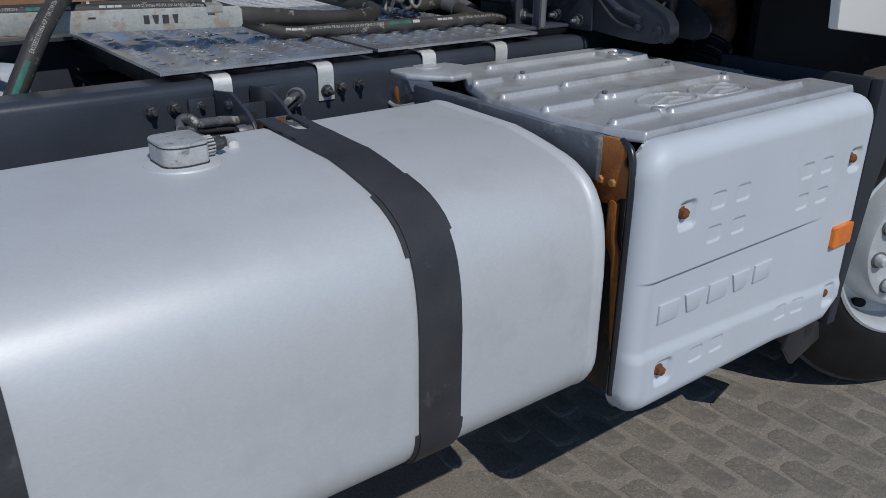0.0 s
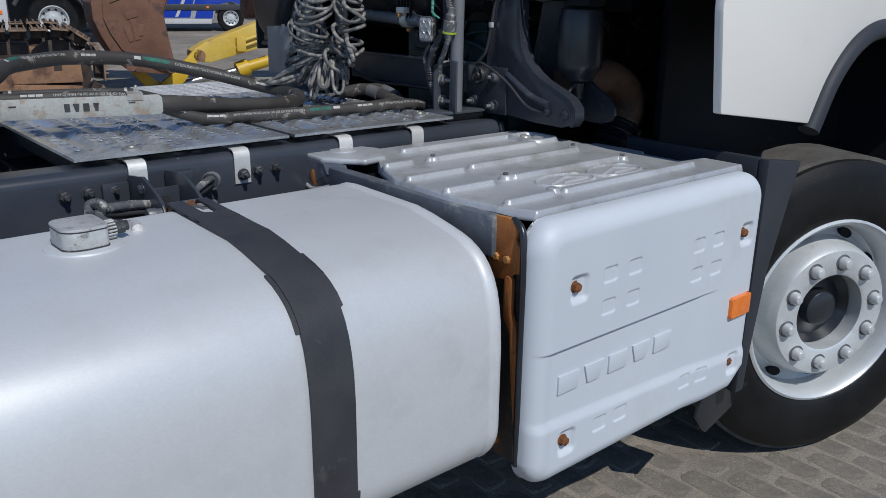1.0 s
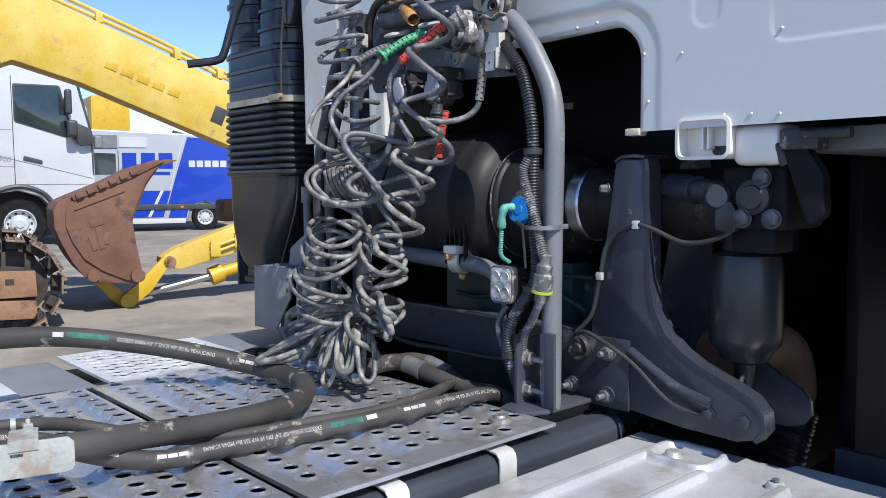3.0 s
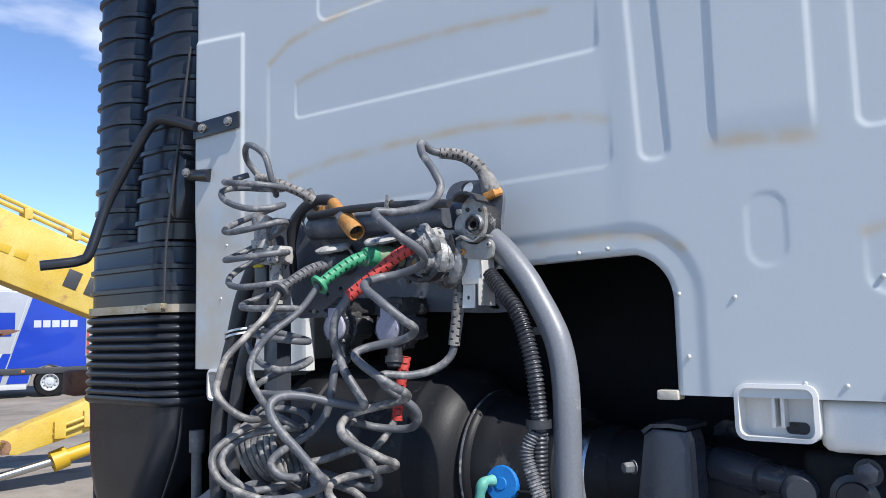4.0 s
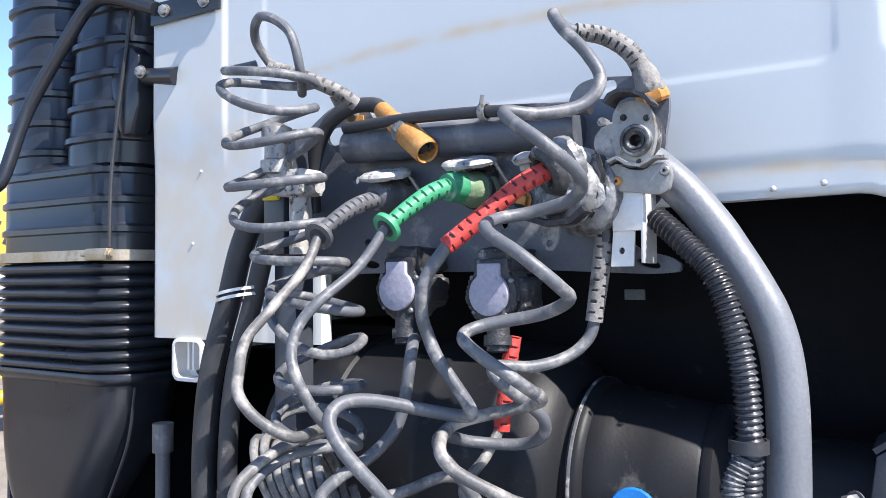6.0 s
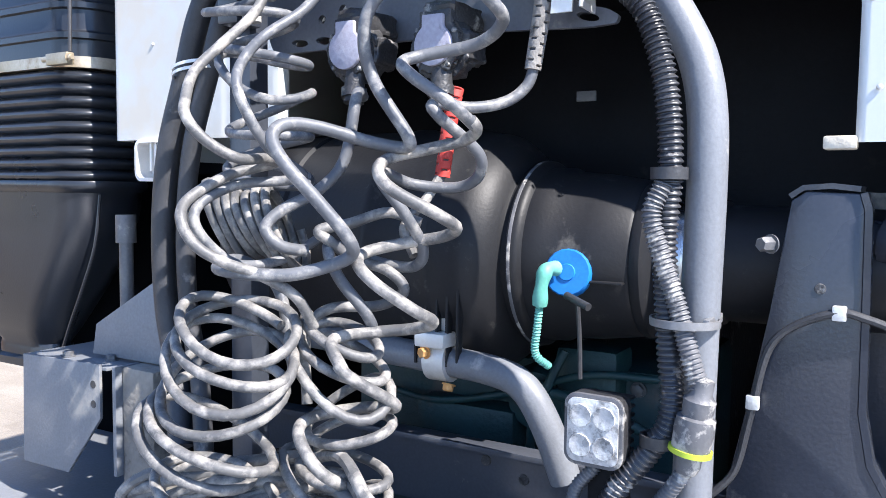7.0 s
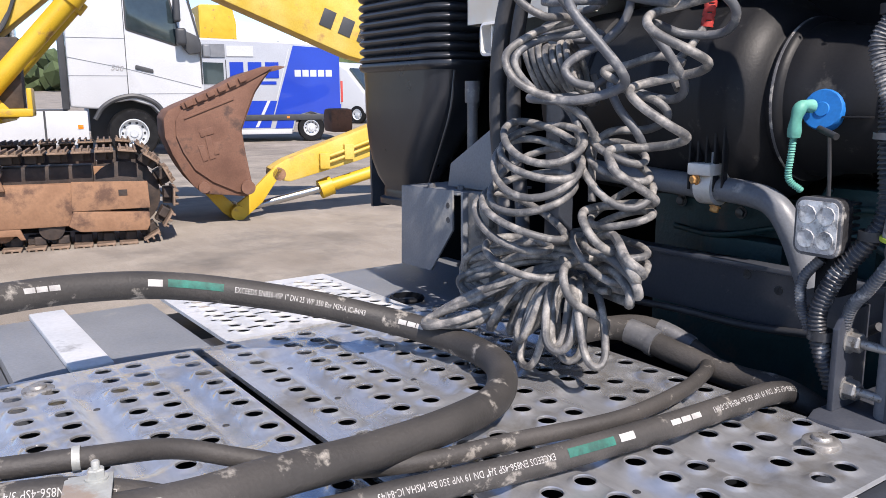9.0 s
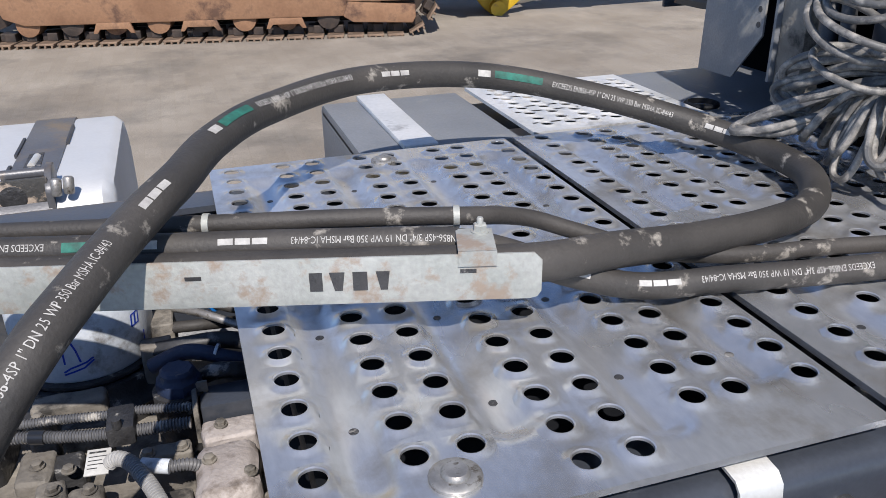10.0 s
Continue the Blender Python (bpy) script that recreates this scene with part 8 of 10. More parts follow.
part("can", lathe([(0, 0.0), (0.094, 0.0), (0.100, 0.008), (0.100, 0.118), (0.094, 0.130), (0.07, 0.136), (0, 0.136)], Matrix.Translation(CAN), 44), "can_white", canister)


def can_mark(line, width=0.0014, r=0.1006):
    """A thin printed stroke round the can's wall; the line is in degrees and metres above its base."""
    bm = bmesh.new()
    rows = []
    for k, (a, z) in enumerate(line):
        b, c = line[max(k - 1, 0)], line[min(k + 1, len(line) - 1)]
        d = Vector((radians(c[0] - b[0]) * r, c[1] - b[1])).normalized()
        rows.append([bm.verts.new(CAN + Vector((r * math.sin(radians(a) - e * d.y * width / r), -r * math.cos(radians(a) - e * d.y * width / r), z + e * d.x * width))) for e in (-1, 1)])
    for p, q in zip(rows, rows[1:]):
        bm.faces.new((p[0], q[0], q[1], p[1]))
    return bm


for stroke in ([(-12, 0.022), (-6, 0.028), (0, 0.031), (6, 0.034), (12, 0.040)], [(-12, 0.018), (-4, 0.022), (4, 0.026), (12, 0.036)], [(2, 0.036), (0, 0.055), (-4, 0.075)], [(-10, 0.035), (-10, 0.06)], [(48, 0.062), (56, 0.064), (57, 0.082), (49, 0.080), (48, 0.062)], [(52, 0.063), (53, 0.081)], [(60, 0.030), (61, 0.045)], [(57, 0.022), (58, 0.028)]):
    part("blue_mark", can_mark(stroke), "van_blue", canister)
part("seal_ring", lathe([(0, -0.010), (0.100, -0.010), (0.104, -0.006), (0.104, -0.001), (0.096, 0.001), (0, 0.001)], Matrix.Translation(CAN), 40), "grimy_black", canister)
part("mount", crusted(lathe([(0, -0.075), (0.13, -0.075), (0.135, -0.045), (0.118, -0.030), (0.112, -0.011), (0, -0.011)], Matrix.Translation(CAN), 30), 0.003, 30, 1), "grimy_black", canister)
gear = part("gearbox", crusted(box(-0.6, 0.72, 1.80, 2.42, 0.50, 0.815, 0.04, 3), 0.004, 12, 3), "gearbox", truck, "dusty cast gearbox housing")


def boss(x0, x1, y0, y1, z, r, material, seed, turn=0.0, amp=0.0025):
    """A rounded, pitted lump of the casting that rises to z."""
    w, d = (x1 - x0) / 2, (y1 - y0) / 2
    m = Matrix.Translation(((x0 + x1) / 2, (y0 + y1) / 2, 0)) @ Matrix.Rotation(turn, 4, "Z")
    return part("housing_boss", crusted(box(-w, w, -d, d, 0.79, z, r, 3, m=m), amp, 45, 2, seed), material, gear)


for k, (x0, x1, y0, y1, z, r, m) in enumerate(((0.335, 0.378, 2.080, 2.150, 0.868, 0.010, "gearbox"), (0.372, 0.412, 2.105, 2.140, 0.862, 0.008, "grimy_black"), (0.362, 0.398, 2.035, 2.075, 0.872, 0.010, "gearbox"), (0.398, 0.440, 2.030, 2.062, 0.866, 0.012, "gearbox"), (0.338, 0.436, 2.226, 2.262, 0.880, 0.008, "gearbox"), (0.340, 0.375, 2.176, 2.204, 0.886, 0.010, "gearbox"), (0.380, 0.442, 2.166, 2.190, 0.876, 0.008, "gearbox"), (0.484, 0.546, 2.064, 2.092, 0.882, 0.005, "gearbox"), (0.500, 0.545, 1.965, 2.010, 0.872, 0.008, "gearbox"), (0.548, 0.625, 1.955, 2.062, 0.894, 0.024, "cast_dust"), (0.560, 0.63, 2.072, 2.118, 0.886, 0.010, "cast_dust"), (0.10, 0.30, 2.00, 2.10, 0.87, 0.02, "gearbox"), (0.12, 0.31, 2.16, 2.26, 0.86, 0.02, "grimy_black"), (0.50, 0.535, 2.33, 2.385, 0.925, 0.006, "gearbox"), (0.485, 0.53, 2.285, 2.315, 0.915, 0.004, "gearbox"), (0.62, 0.70, 1.85, 1.98, 0.87, 0.015, "gearbox"), (0.30, 0.60, 1.83, 1.93, 0.85, 0.02, "gearbox"))):
    boss(x0, x1, y0, y1, z, r, m, k * 1.7, (k % 3 - 1) * 0.06)
for x, y, z in ((0.398, 2.092, 0.868), (0.494, 2.072, 0.883), (0.535, 2.072, 0.884), (0.585, 2.098, 0.888), (0.612, 1.985, 0.892), (0.567, 2.020, 0.895), (0.385, 2.050, 0.874), (0.425, 2.045, 0.868), (0.355, 2.190, 0.888), (0.36, 2.11, 0.870)):
    part("casting_bolt", hexbolt((x, y, z), (0, 0, 1), 0.0068, 0.006, 0, True, x * 9), "gearbox", gear)
label = part("data_plate", box(-0.0145, 0.0145, -0.020, 0.020, -0.001, 0.001, 0.0004, m=pose(0.434, 2.084, 0.878, 14, 0, -6)), "label_grey", gear, "pale printed data plate")
for k, w in enumerate((0.010, 0.011, 0.008, 0.011, 0.006)):
    part("print_bar", box(-0.0115, -0.0115 + 2 * w, -0.0006, 0.0006 + (0.0014 if k == 0 else 0), 0.001, 0.0014, m=pose(0.434, 2.084, 0.878, 14, 0, -6) @ Matrix.Translation((0, 0.014 - 0.006 * k, 0))), "grimy_black", label)
part("black_box", box(0.562, 0.70, 2.120, 2.172, 0.86, 0.905, 0.005), "frame_grey", truck)
part("box_clip", join(box(0.553, 0.560, 2.105, 2.165, 0.86, 0.915, 0.002), box(0.553, 0.575, 2.155, 2.160, 0.90, 0.922, 0.002)), "gearbox", truck, "folded dusty clip")
cap = part("round_cap", crusted(lathe([(0, 0.0), (0.029, 0.0), (0.031, 0.006), (0.030, 0.018), (0.026, 0.022), (0.024, 0.030), (0.020, 0.033), (0, 0.031)], Matrix.Translation((0.538, 2.175, 0.905)), 9), 0.0012, 60, 1), "cap_blue", truck, "dark blue knurled cap")
part("cap_neck", rod((0.538, 2.175, 0.79), (0.538, 2.175, 0.907), 0.036, 20), "grimy_black", cap)
under_loom = thing("conduit_bundle", (0.4, 2.1, 0.85), "dusty corrugated conduits crossing the gearbox", "conduit")
for pts, r, m in (([(0.20, 2.175, 0.905), (0.331, 2.158, 0.905), (0.388, 2.151, 0.906), (0.447, 2.143, 0.905), (0.489, 2.139, 0.906), (0.552, 2.126, 0.905)], 0.0066, "conduit"),
                  ([(0.20, 2.150, 0.895), (0.331, 2.144, 0.895), (0.392, 2.126, 0.896), (0.440, 2.116, 0.895), (0.484, 2.110, 0.896), (0.550, 2.106, 0.895)], 0.0084, "conduit"),
                  ([(0.452, 2.058, 0.892), (0.462, 2.050, 0.902), (0.477, 2.036, 0.903), (0.493, 2.006, 0.900), (0.506, 1.977, 0.893), (0.515, 1.95, 0.885), (0.53, 1.90, 0.86)], 0.0098, "conduit_pale"),
                  ([(0.520, 2.019, 0.898), (0.545, 2.022, 0.893), (0.57, 2.03, 0.87)], 0.0080, "conduit")):
    part("conduit", corrugated(pts, r, 0.0040, 0.09), m, under_loom)
part("tag_sleeve", rod((0.490, 2.030, 0.900), (0.522, 2.019, 0.898), 0.0092, 16), "can_white", under_loom, "white marking sleeve")
part("tape_band", rod((0.354, 2.139, 0.8955), (0.372, 2.133, 0.8955), 0.0092, 14), "black_plastic", under_loom)
part("conduit_clamp", join(box(0.447, 0.482, 2.095, 2.150, 0.885, 0.914, 0.006), rod((0.462, 2.10, 0.912), (0.462, 2.10, 0.925), 0.006)), "grimy_black", under_loom)
for pts, r, m in (([(0.500, 2.255, 0.90), (0.543, 2.245, 0.92), (0.575, 2.235, 0.92), (0.62, 2.225, 0.905), (0.70, 2.22, 0.88)], 0.0115, "cap_blue"), ([(0.500, 2.30, 0.90), (0.55, 2.275, 0.915), (0.61, 2.27, 0.915), (0.70, 2.26, 0.89)], 0.013, "cable"), ([(0.53, 2.385, 0.925), (0.570, 2.345, 0.93), (0.612, 2.31, 0.925), (0.68, 2.28, 0.90)], 0.0065, "zinc"), ([(0.52, 2.345, 0.91), (0.57, 2.33, 0.915), (0.63, 2.35, 0.90)], 0.009, "hose"), ([(0.56, 2.20, 0.90), (0.594, 2.188, 0.915), (0.65, 2.19, 0.90)], 0.012, "grimy_black"), ([(0.585, 2.385, 0.93), (0.60, 2.36, 0.93), (0.66, 2.33, 0.92)], 0.0075, "hose")):
    part("pipe", tube(spline(pts, 8), r, 12), m, under_loom)
part("blue_clip", lathe([(0.006, -0.006), (0.0105, -0.006), (0.0105, 0.006), (0.006, 0.006)], aim((0.597, 2.363, 0.93), (0.5, -0.85, 0)), 14, True), "blue", under_loom, "blue plastic clip")
part("pipe_tie", rod((0.590, 2.2335, 0.919), (0.594, 2.232, 0.918), 0.0125, 14), "can_white", under_loom)
part("floor_pan", box(-2.4, 1.9, 1.70, 2.42, 0.56, 0.60, 0.01), "grimy_black", truck)
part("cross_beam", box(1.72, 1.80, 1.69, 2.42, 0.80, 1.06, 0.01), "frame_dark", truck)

# far fuel tank with its strap
def far_section(x, d=0.0):
    return [(y, z) for y, z in rounded(2.66 - d, 3.30 + d, 0.52 - d, 1.035 + d, 0.09, 5)]


far_tank = part("fuel_tank", loft([(-1.3, far_section(0)), (0.430, far_section(0)), (0.448, far_section(0, -0.012)), (0.452, far_section(0, -0.03))]), "alu_tank", truck, "white aluminium fuel tank")
far_strap = part("strap", loft([(0.261, far_section(0, 0.004)), (0.346, far_section(0, 0.004))]), "strap_far", far_tank, "worn grey steel strap, browned on top")
for y0, y1, x in ((2.93, 3.06, 0.258), (3.0, 3.14, 0.348), (2.79, 2.86, 0.258)):
    part("strap_lining", box(x - 0.003, x + 0.003, y0, y1, 1.033, 1.043, 0.001), "strap", far_tank)
part("strap_slot", prism([(0.283, 2.835), (0.314, 2.835), (0.310, 2.940), (0.283, 2.935)], "z", 1.0385, 1.0405), "grimy_black", far_strap)
part("slot_bolt", rod((0.296, 2.850, 1.0385), (0.300, 2.915, 1.0385), 0.008, 10), "strip", far_strap)
part("strap_curl", rod((0.254, 2.785, 1.046), (0.330, 2.785, 1.046), 0.010, 16), "strap_far", far_strap)
far_bracket = part("strap_bracket", box(0.225, 0.345, 2.690, 2.697, 0.98, 1.064, 0.002), "dusty_black", truck, "blotched tan and black strap bracket")
part("bracket_ear", prism(softened([(2.68, 0.985), (2.68, 1.045), (2.72, 1.075), (2.755, 1.075), (2.765, 1.04), (2.765, 0.985)], 0.012), "x", 0.340, 0.352, 0.002), "strap_far", far_bracket)
part("bracket_hole", lathe([(0, 0), (0.022, 0), (0.024, -0.001)], aim((0.285, 2.6893, 1.030), (0, -1, 0)), 20), "grimy_black", far_bracket)
for x, z in ((0.357, 1.045), (0.378, 1.047)):
    part("strap_roller", lathe([(0, 0.0), (0.008, 0.0), (0.0095, 0.003), (0.0095, 0.028), (0.007, 0.031), (0, 0.031)], aim((x, 2.685, z - 0.016), (0.1, 0.1, 1)), 16), "zinc", far_bracket)
# platform over the far side
part("side_platform", join(box(0.885, 1.20, 2.56, 2.95, 1.055, 1.085, 0.008), box(0.885, 0.915, 2.53, 2.97, 0.75, 1.08, 0.012)), "side_grey", truck, "blue-grey side platform")
part("platform_edge", box(0.965, 1.03, 2.545, 2.955, 1.085, 1.096, 0.003), "galv_pale", truck, "pale worn metal edge")
far_cols = [(1.26 + 0.05 * i, [2.575 + 0.042 * k for k in range(8)]) for i in range(7)]
part("tread_plate", catwalk(1.215, 1.60, far_cols, [], 2.535, 2.93, 1.098, 0.012), "galv_pale", truck, "pale worn perforated step plate", angle=50)
part("side_platform", box(1.60, 2.0, 2.53, 2.98, 1.055, 1.085, 0.008), "side_grey", truck)
part("lashing_ring", lathe([(0.030, -0.006), (0.036, -0.004), (0.038, 0.0), (0.036, 0.004), (0.030, 0.006)], Matrix.Translation((1.64, 2.62, 1.094)), 24, True), "frame_dark", truck)
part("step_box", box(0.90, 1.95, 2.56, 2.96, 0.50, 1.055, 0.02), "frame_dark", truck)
# folded bracket beside the coils
part("side_bracket", join(prism([(2.72, 1.322), (2.53, 1.327), (2.53, 1.245), (2.61, 1.148), (2.726, 1.146)], "x", 1.695, 1.700, 0.001), box(1.70, 1.90, 2.52, 2.72, 1.317, 1.322, 0.001), box(1.70, 1.80, 2.50, 2.508, 1.16, 1.325, 0.001)), "side_grey", truck, "grey folded steel bracket")
part("corner_bracket", prism([(2.61, 1.327), (2.60, 1.375), (2.42, 1.475), (2.405, 1.47), (2.41, 1.327)], "x", 1.742, 1.748, 0.001), "side_grey", truck)
part("bracket_block", box(1.71, 1.76, 2.43, 2.50, 1.12, 1.325, 0.006), "gearbox", truck, "brown dusty bracket block")
part("damper", join(rod((1.80, 2.60, 1.38), (1.80, 2.60, 1.50), 0.011), rod((1.80, 2.60, 1.50), (1.80, 2.60, 1.545), 0.016)), "bolt_dark", truck)
for y, z in ((2.545, 1.295), (2.545, 1.265)):
    part("bracket_hole", lathe([(0, 0.0), (0.006, 0.0), (0.0065, -0.001)], aim((1.6945, y, z), (-1, 0, 0)), 12), "grimy_black", truck)
for x, y in ((1.74, 2.56), (1.78, 2.60), (1.72, 2.64), (1.82, 2.55)):
    part("bracket_bolt", hexbolt((x, y, 1.322), (0, 0, 1), 0.008, 0.008), "bolt_dark", truck)
part("beam", box(1.70, 1.78, 2.40, 3.0, 1.03, 1.079, 0.006), "side_grey", truck)

# ---- excavator in the yard ----
EO = Vector((2.97, 9.18, ground_z(2.97, 9.18)))
EU, EN = Vector((-0.975, 0.223, 0)), Vector((0.223, 0.975, 0))
EM = Matrix((( EU.x, EN.x, 0, EO.x), (EU.y, EN.y, 0, EO.y), (0, 0, 1, EO.z), (0, 0, 0, 1)))
digger = thing("excavator", EM @ Vector((2.5, 1.3, 0)), "yellow tracked excavator with rusty tracks and bucket", "excavator")


def dig(name, bm, material, parent=None, label="", **k):
    """A part of the excavator, given in its own axes: back, away, up."""
    bm.transform(EM)
    bmesh.ops.recalc_face_normals(bm, faces=bm.faces)
    return part(name, bm, material, parent or digger, label, **k)


TRACK_LEN, TR = 4.0, 0.40


def track_path(n):
    """Places and slopes of n shoes round the track."""
    half = math.pi * TR
    total = 2 * TRACK_LEN + 2 * half
    out = []
    for i in range(n):
        s = total * i / n
        if s < TRACK_LEN:
            out.append((0.28 + s, 0.06, 0.0))
        elif s < TRACK_LEN + half:
            a = (s - TRACK_LEN) / TR
            out.append((0.28 + TRACK_LEN + TR * math.sin(a), 0.06 + TR - TR * math.cos(a), a))
        elif s < 2 * TRACK_LEN + half:
            q = s - TRACK_LEN - half
            out.append((0.28 + TRACK_LEN - q, 0.06 + 2 * TR - 0.03 * math.sin(math.pi * q / TRACK_LEN), math.pi))
        else:
            a = (s - 2 * TRACK_LEN - half) / TR + math.pi
            out.append((0.28 + TR * math.sin(a), 0.06 + TR - TR * math.cos(a), a))
    return out


def shoe_mesh(width):
    return join(box(-0.085, 0.085, 0, width, -0.055, -0.035, 0.004, 1), box(-0.075, -0.055, 0, width, -0.085, -0.05, 0.003, 1), box(-0.01, 0.01, 0, width, -0.085, -0.05, 0.003, 1), box(0.055, 0.072, 0, width, -0.085, -0.05, 0.003, 1))


shoe_data = None
for off in (0.0, 2.0):
    base = EM @ Matrix.Translation((0, off, 0))
    frame_bm = prism([(0.55, 0.20), (0.42, 0.30), (0.40, 0.52), (0.55, 0.60), (4.0, 0.62), (4.2, 0.5), (4.1, 0.25), (3.9, 0.18)], "y", off + 0.10, off + 0.45, 0.02)
    tf = dig("track_frame", frame_bm, "track_rust", label="rusty track frame")
    dig("track_guard", join(prism([(0.10, 0.12), (0.07, 0.18), (0.07, 0.30), (0.75, 0.34), (0.80, 0.20), (0.70, 0.14)], "y", off + 0.06, off + 0.40, 0.015), prism([(0.06, 0.34), (0.07, 0.60), (0.75, 0.62), (0.76, 0.34)], "y", off + 0.07, off + 0.12, 0.01)), "track_rust", tf)
    # near-black inner boxes added to stand for the shade inside the track
    dig("frame_web", box(0.55, 4.05, off + 0.22, off + 0.55, 0.58, 0.76, 0.02), "chain", tf, "dark inner track structure, coloured for the shade there")
    dig("frame_web", box(0.50, 4.10, off + 0.46, off + 0.56, 0.10, 0.60, 0.02), "chain", tf)
    for hx, hz, hw in ((2.42, 0.47, 0.018), (0.30, 0.50, 0.04)):
        dig("frame_slot", prism([(hx - hw, hz - 0.03), (hx + hw, hz - 0.03), (hx + hw, hz + 0.03), (hx - hw, hz + 0.03)], "y", off + (0.095 if hx > 1 else 0.066), off + 0.11, 0.004), "chain", tf)
    for gx in (1.37, 2.21, 3.05):
        dig("roller_bracket", prism([(gx - 0.20, 0.10), (gx - 0.16, 0.10), (gx - 0.13, 0.14), (gx + 0.13, 0.14), (gx + 0.16, 0.10), (gx + 0.20, 0.10), (gx + 0.16, 0.20), (gx - 0.16, 0.20)], "y", off + 0.05, off + 0.09, 0.006), "track_rust", tf)
    dig("lip_plate", prism([(1.30, 0.56), (1.34, 0.66), (2.05, 0.64), (2.10, 0.55)], "y", off + 0.05, off + 0.12, 0.01), "track_rust", tf)
    for q in (0.28, 4.28):
        dig("sprocket", join(lathe([(0, -0.10), (0.20, -0.10), (0.24, -0.05), (0.33, -0.03), (0.33, 0.03), (0.24, 0.05), (0, 0.06)], Matrix.Translation((q, off + 0.28, 0.46)) @ Matrix.Rotation(radians(90), 4, "X"), 28)), "chain", tf)
    for k in range(8):
        roller = dig("roller", lathe([(0, -0.175), (0.045, -0.175), (0.05, -0.165), (0.085, -0.16), (0.09, -0.14), (0.115, -0.12), (0.115, 0.10), (0, 0.12)], Matrix.Translation((0.95 + 0.42 * k, off + 0.24, 0.185)) @ Matrix.Rotation(radians(90), 4, "X"), 18), "track_rust" if k % 3 else "chain", tf)
    for k in range(2):
        dig("carrier_roller", lathe([(0, -0.12), (0.07, -0.12), (0.08, -0.06), (0.08, 0.1), (0, 0.1)], Matrix.Translation((1.4 + 1.5 * k, off + 0.24, 0.73)) @ Matrix.Rotation(radians(90), 4, "X"), 18), "chain", tf)
    places = track_path(52)
    if shoe_data is None:
        sb = shoe_mesh(0.60)
        shoe_data = bpy.data.meshes.new("shoe")
        sb.to_mesh(shoe_data)
        sb.free()
        shoe_data.materials.append(M["shoe"])
        link = prism([(-0.08, 0.16), (0.02, 0.16), (0.02, 0.205), (0.08, 0.205), (0.08, 0.36), (0.02, 0.36), (0.02, 0.40), (-0.08, 0.40)], "z", -0.035, 0.045, 0.010)
        link_data = bpy.data.meshes.new("chain_link")
        link.to_mesh(link_data)
        link.free()
        link_data.materials.append(M["chain"])
    to_parent = Matrix.Translation(-ORIGIN[tf.name])
    for s, z, a in places:
        m = base @ Matrix.Translation((s, 0, z)) @ Matrix.Rotation(-a, 4, "Y")
        for nm, data in (("track_shoe", shoe_data), ("track_link", link_data)):
            ob = new(nm, data)
            ob.parent = tf
            ob.matrix_basis = to_parent @ m
dig("turntable", lathe([(0, 0.72), (0.75, 0.72), (0.78, 0.80), (0.72, 1.10), (0, 1.10)], Matrix.Translation((2.4, 1.3, 0)), 40), "chain")
dig("undercarriage", box(1.6, 3.2, 0.4, 2.2, 0.45, 0.80, 0.05), "chain")
body = dig("upper_body", join(box(1.75, 4.6, 0.10, 1.05, 1.18, 1.30, 0.04, 3), box(1.85, 4.6, 0.08, 1.0, 1.30, 1.82, 0.07, 3), box(2.5, 5.0, 0.12, 2.5, 1.30, 2.25, 0.12, 3), box(1.35, 4.4, 1.0, 2.5, 1.15, 1.32, 0.03)), "yellow", label="yellow painted upper body")
dig("body_panel", box(2.75, 2.80, 0.06, 0.10, 1.35, 1.80, 0.01), "roof_dark", body)
for k in range(7):
    dig("name_mark", box(2.05 + 0.075 * k, 2.105 + 0.075 * k, 0.070, 0.085, 1.46, 1.52, 0.004), "roof_dark", body)
dig("deck_step", join(box(1.05, 1.75, 0.7, 1.1, 1.22, 1.30, 0.02), box(1.05, 1.10, 0.72, 1.08, 1.22, 1.50, 0.02)), "yellow", body)
dig("handrail", tube(spline([(1.75, 0.2, 1.45), (1.70, 0.2, 1.85), (1.80, 0.2, 2.15), (2.2, 0.2, 2.35)], 8), 0.022, 10), "roof_dark", body)
cabin = dig("cabin", join(box(1.30, 2.35, 1.75, 2.55, 1.30, 2.85, 0.10, 3)), "roof_dark", label="operator cabin with dark glass")
dig("cabin_pane", box(1.28, 1.31, 1.82, 2.48, 1.7, 2.75, 0.01), "glass", cabin)
dig("cabin_pane", box(1.38, 2.27, 1.735, 1.76, 1.75, 2.70, 0.01), "glass", cabin)
for k in range(6):
    dig("guard_slat", box(1.15, 1.55, 1.0 + 0.06 * k, 1.03 + 0.06 * k, 1.30, 2.0, 0.01), "chain")
boom = dig("boom", prism([(2.3, 1.55), (2.25, 1.95), (1.2, 3.15), (0.5, 3.62), (0.0, 3.58), (-0.5, 3.38), (-2.3, 2.62), (-4.2, 1.85), (-4.75, 1.62), (-4.8, 1.40), (-4.5, 1.32), (-2.3, 1.86), (-0.5, 2.60), (0.15, 2.80), (0.7, 2.55), (1.7, 1.70), (2.0, 1.50)], "y", 1.12, 1.52, 0.02), "yellow_old", label="faded yellow box-section boom")
for a, b in (((0.0, 3.63), (-2.4, 2.66)), ((0.0, 3.70), (-2.4, 2.72))):
    dig("boom_pipe", tube(spline([(1.0, 1.25, 3.35), (0.3, 1.25, 3.74), (a[0], 1.25, a[1]), ((a[0] + b[0]) / 2, 1.25, (a[1] + b[1]) / 2 + 0.02), (b[0], 1.25, b[1]), (-4.0, 1.25, 2.02)], 8), 0.025, 8), "yellow_old", boom)
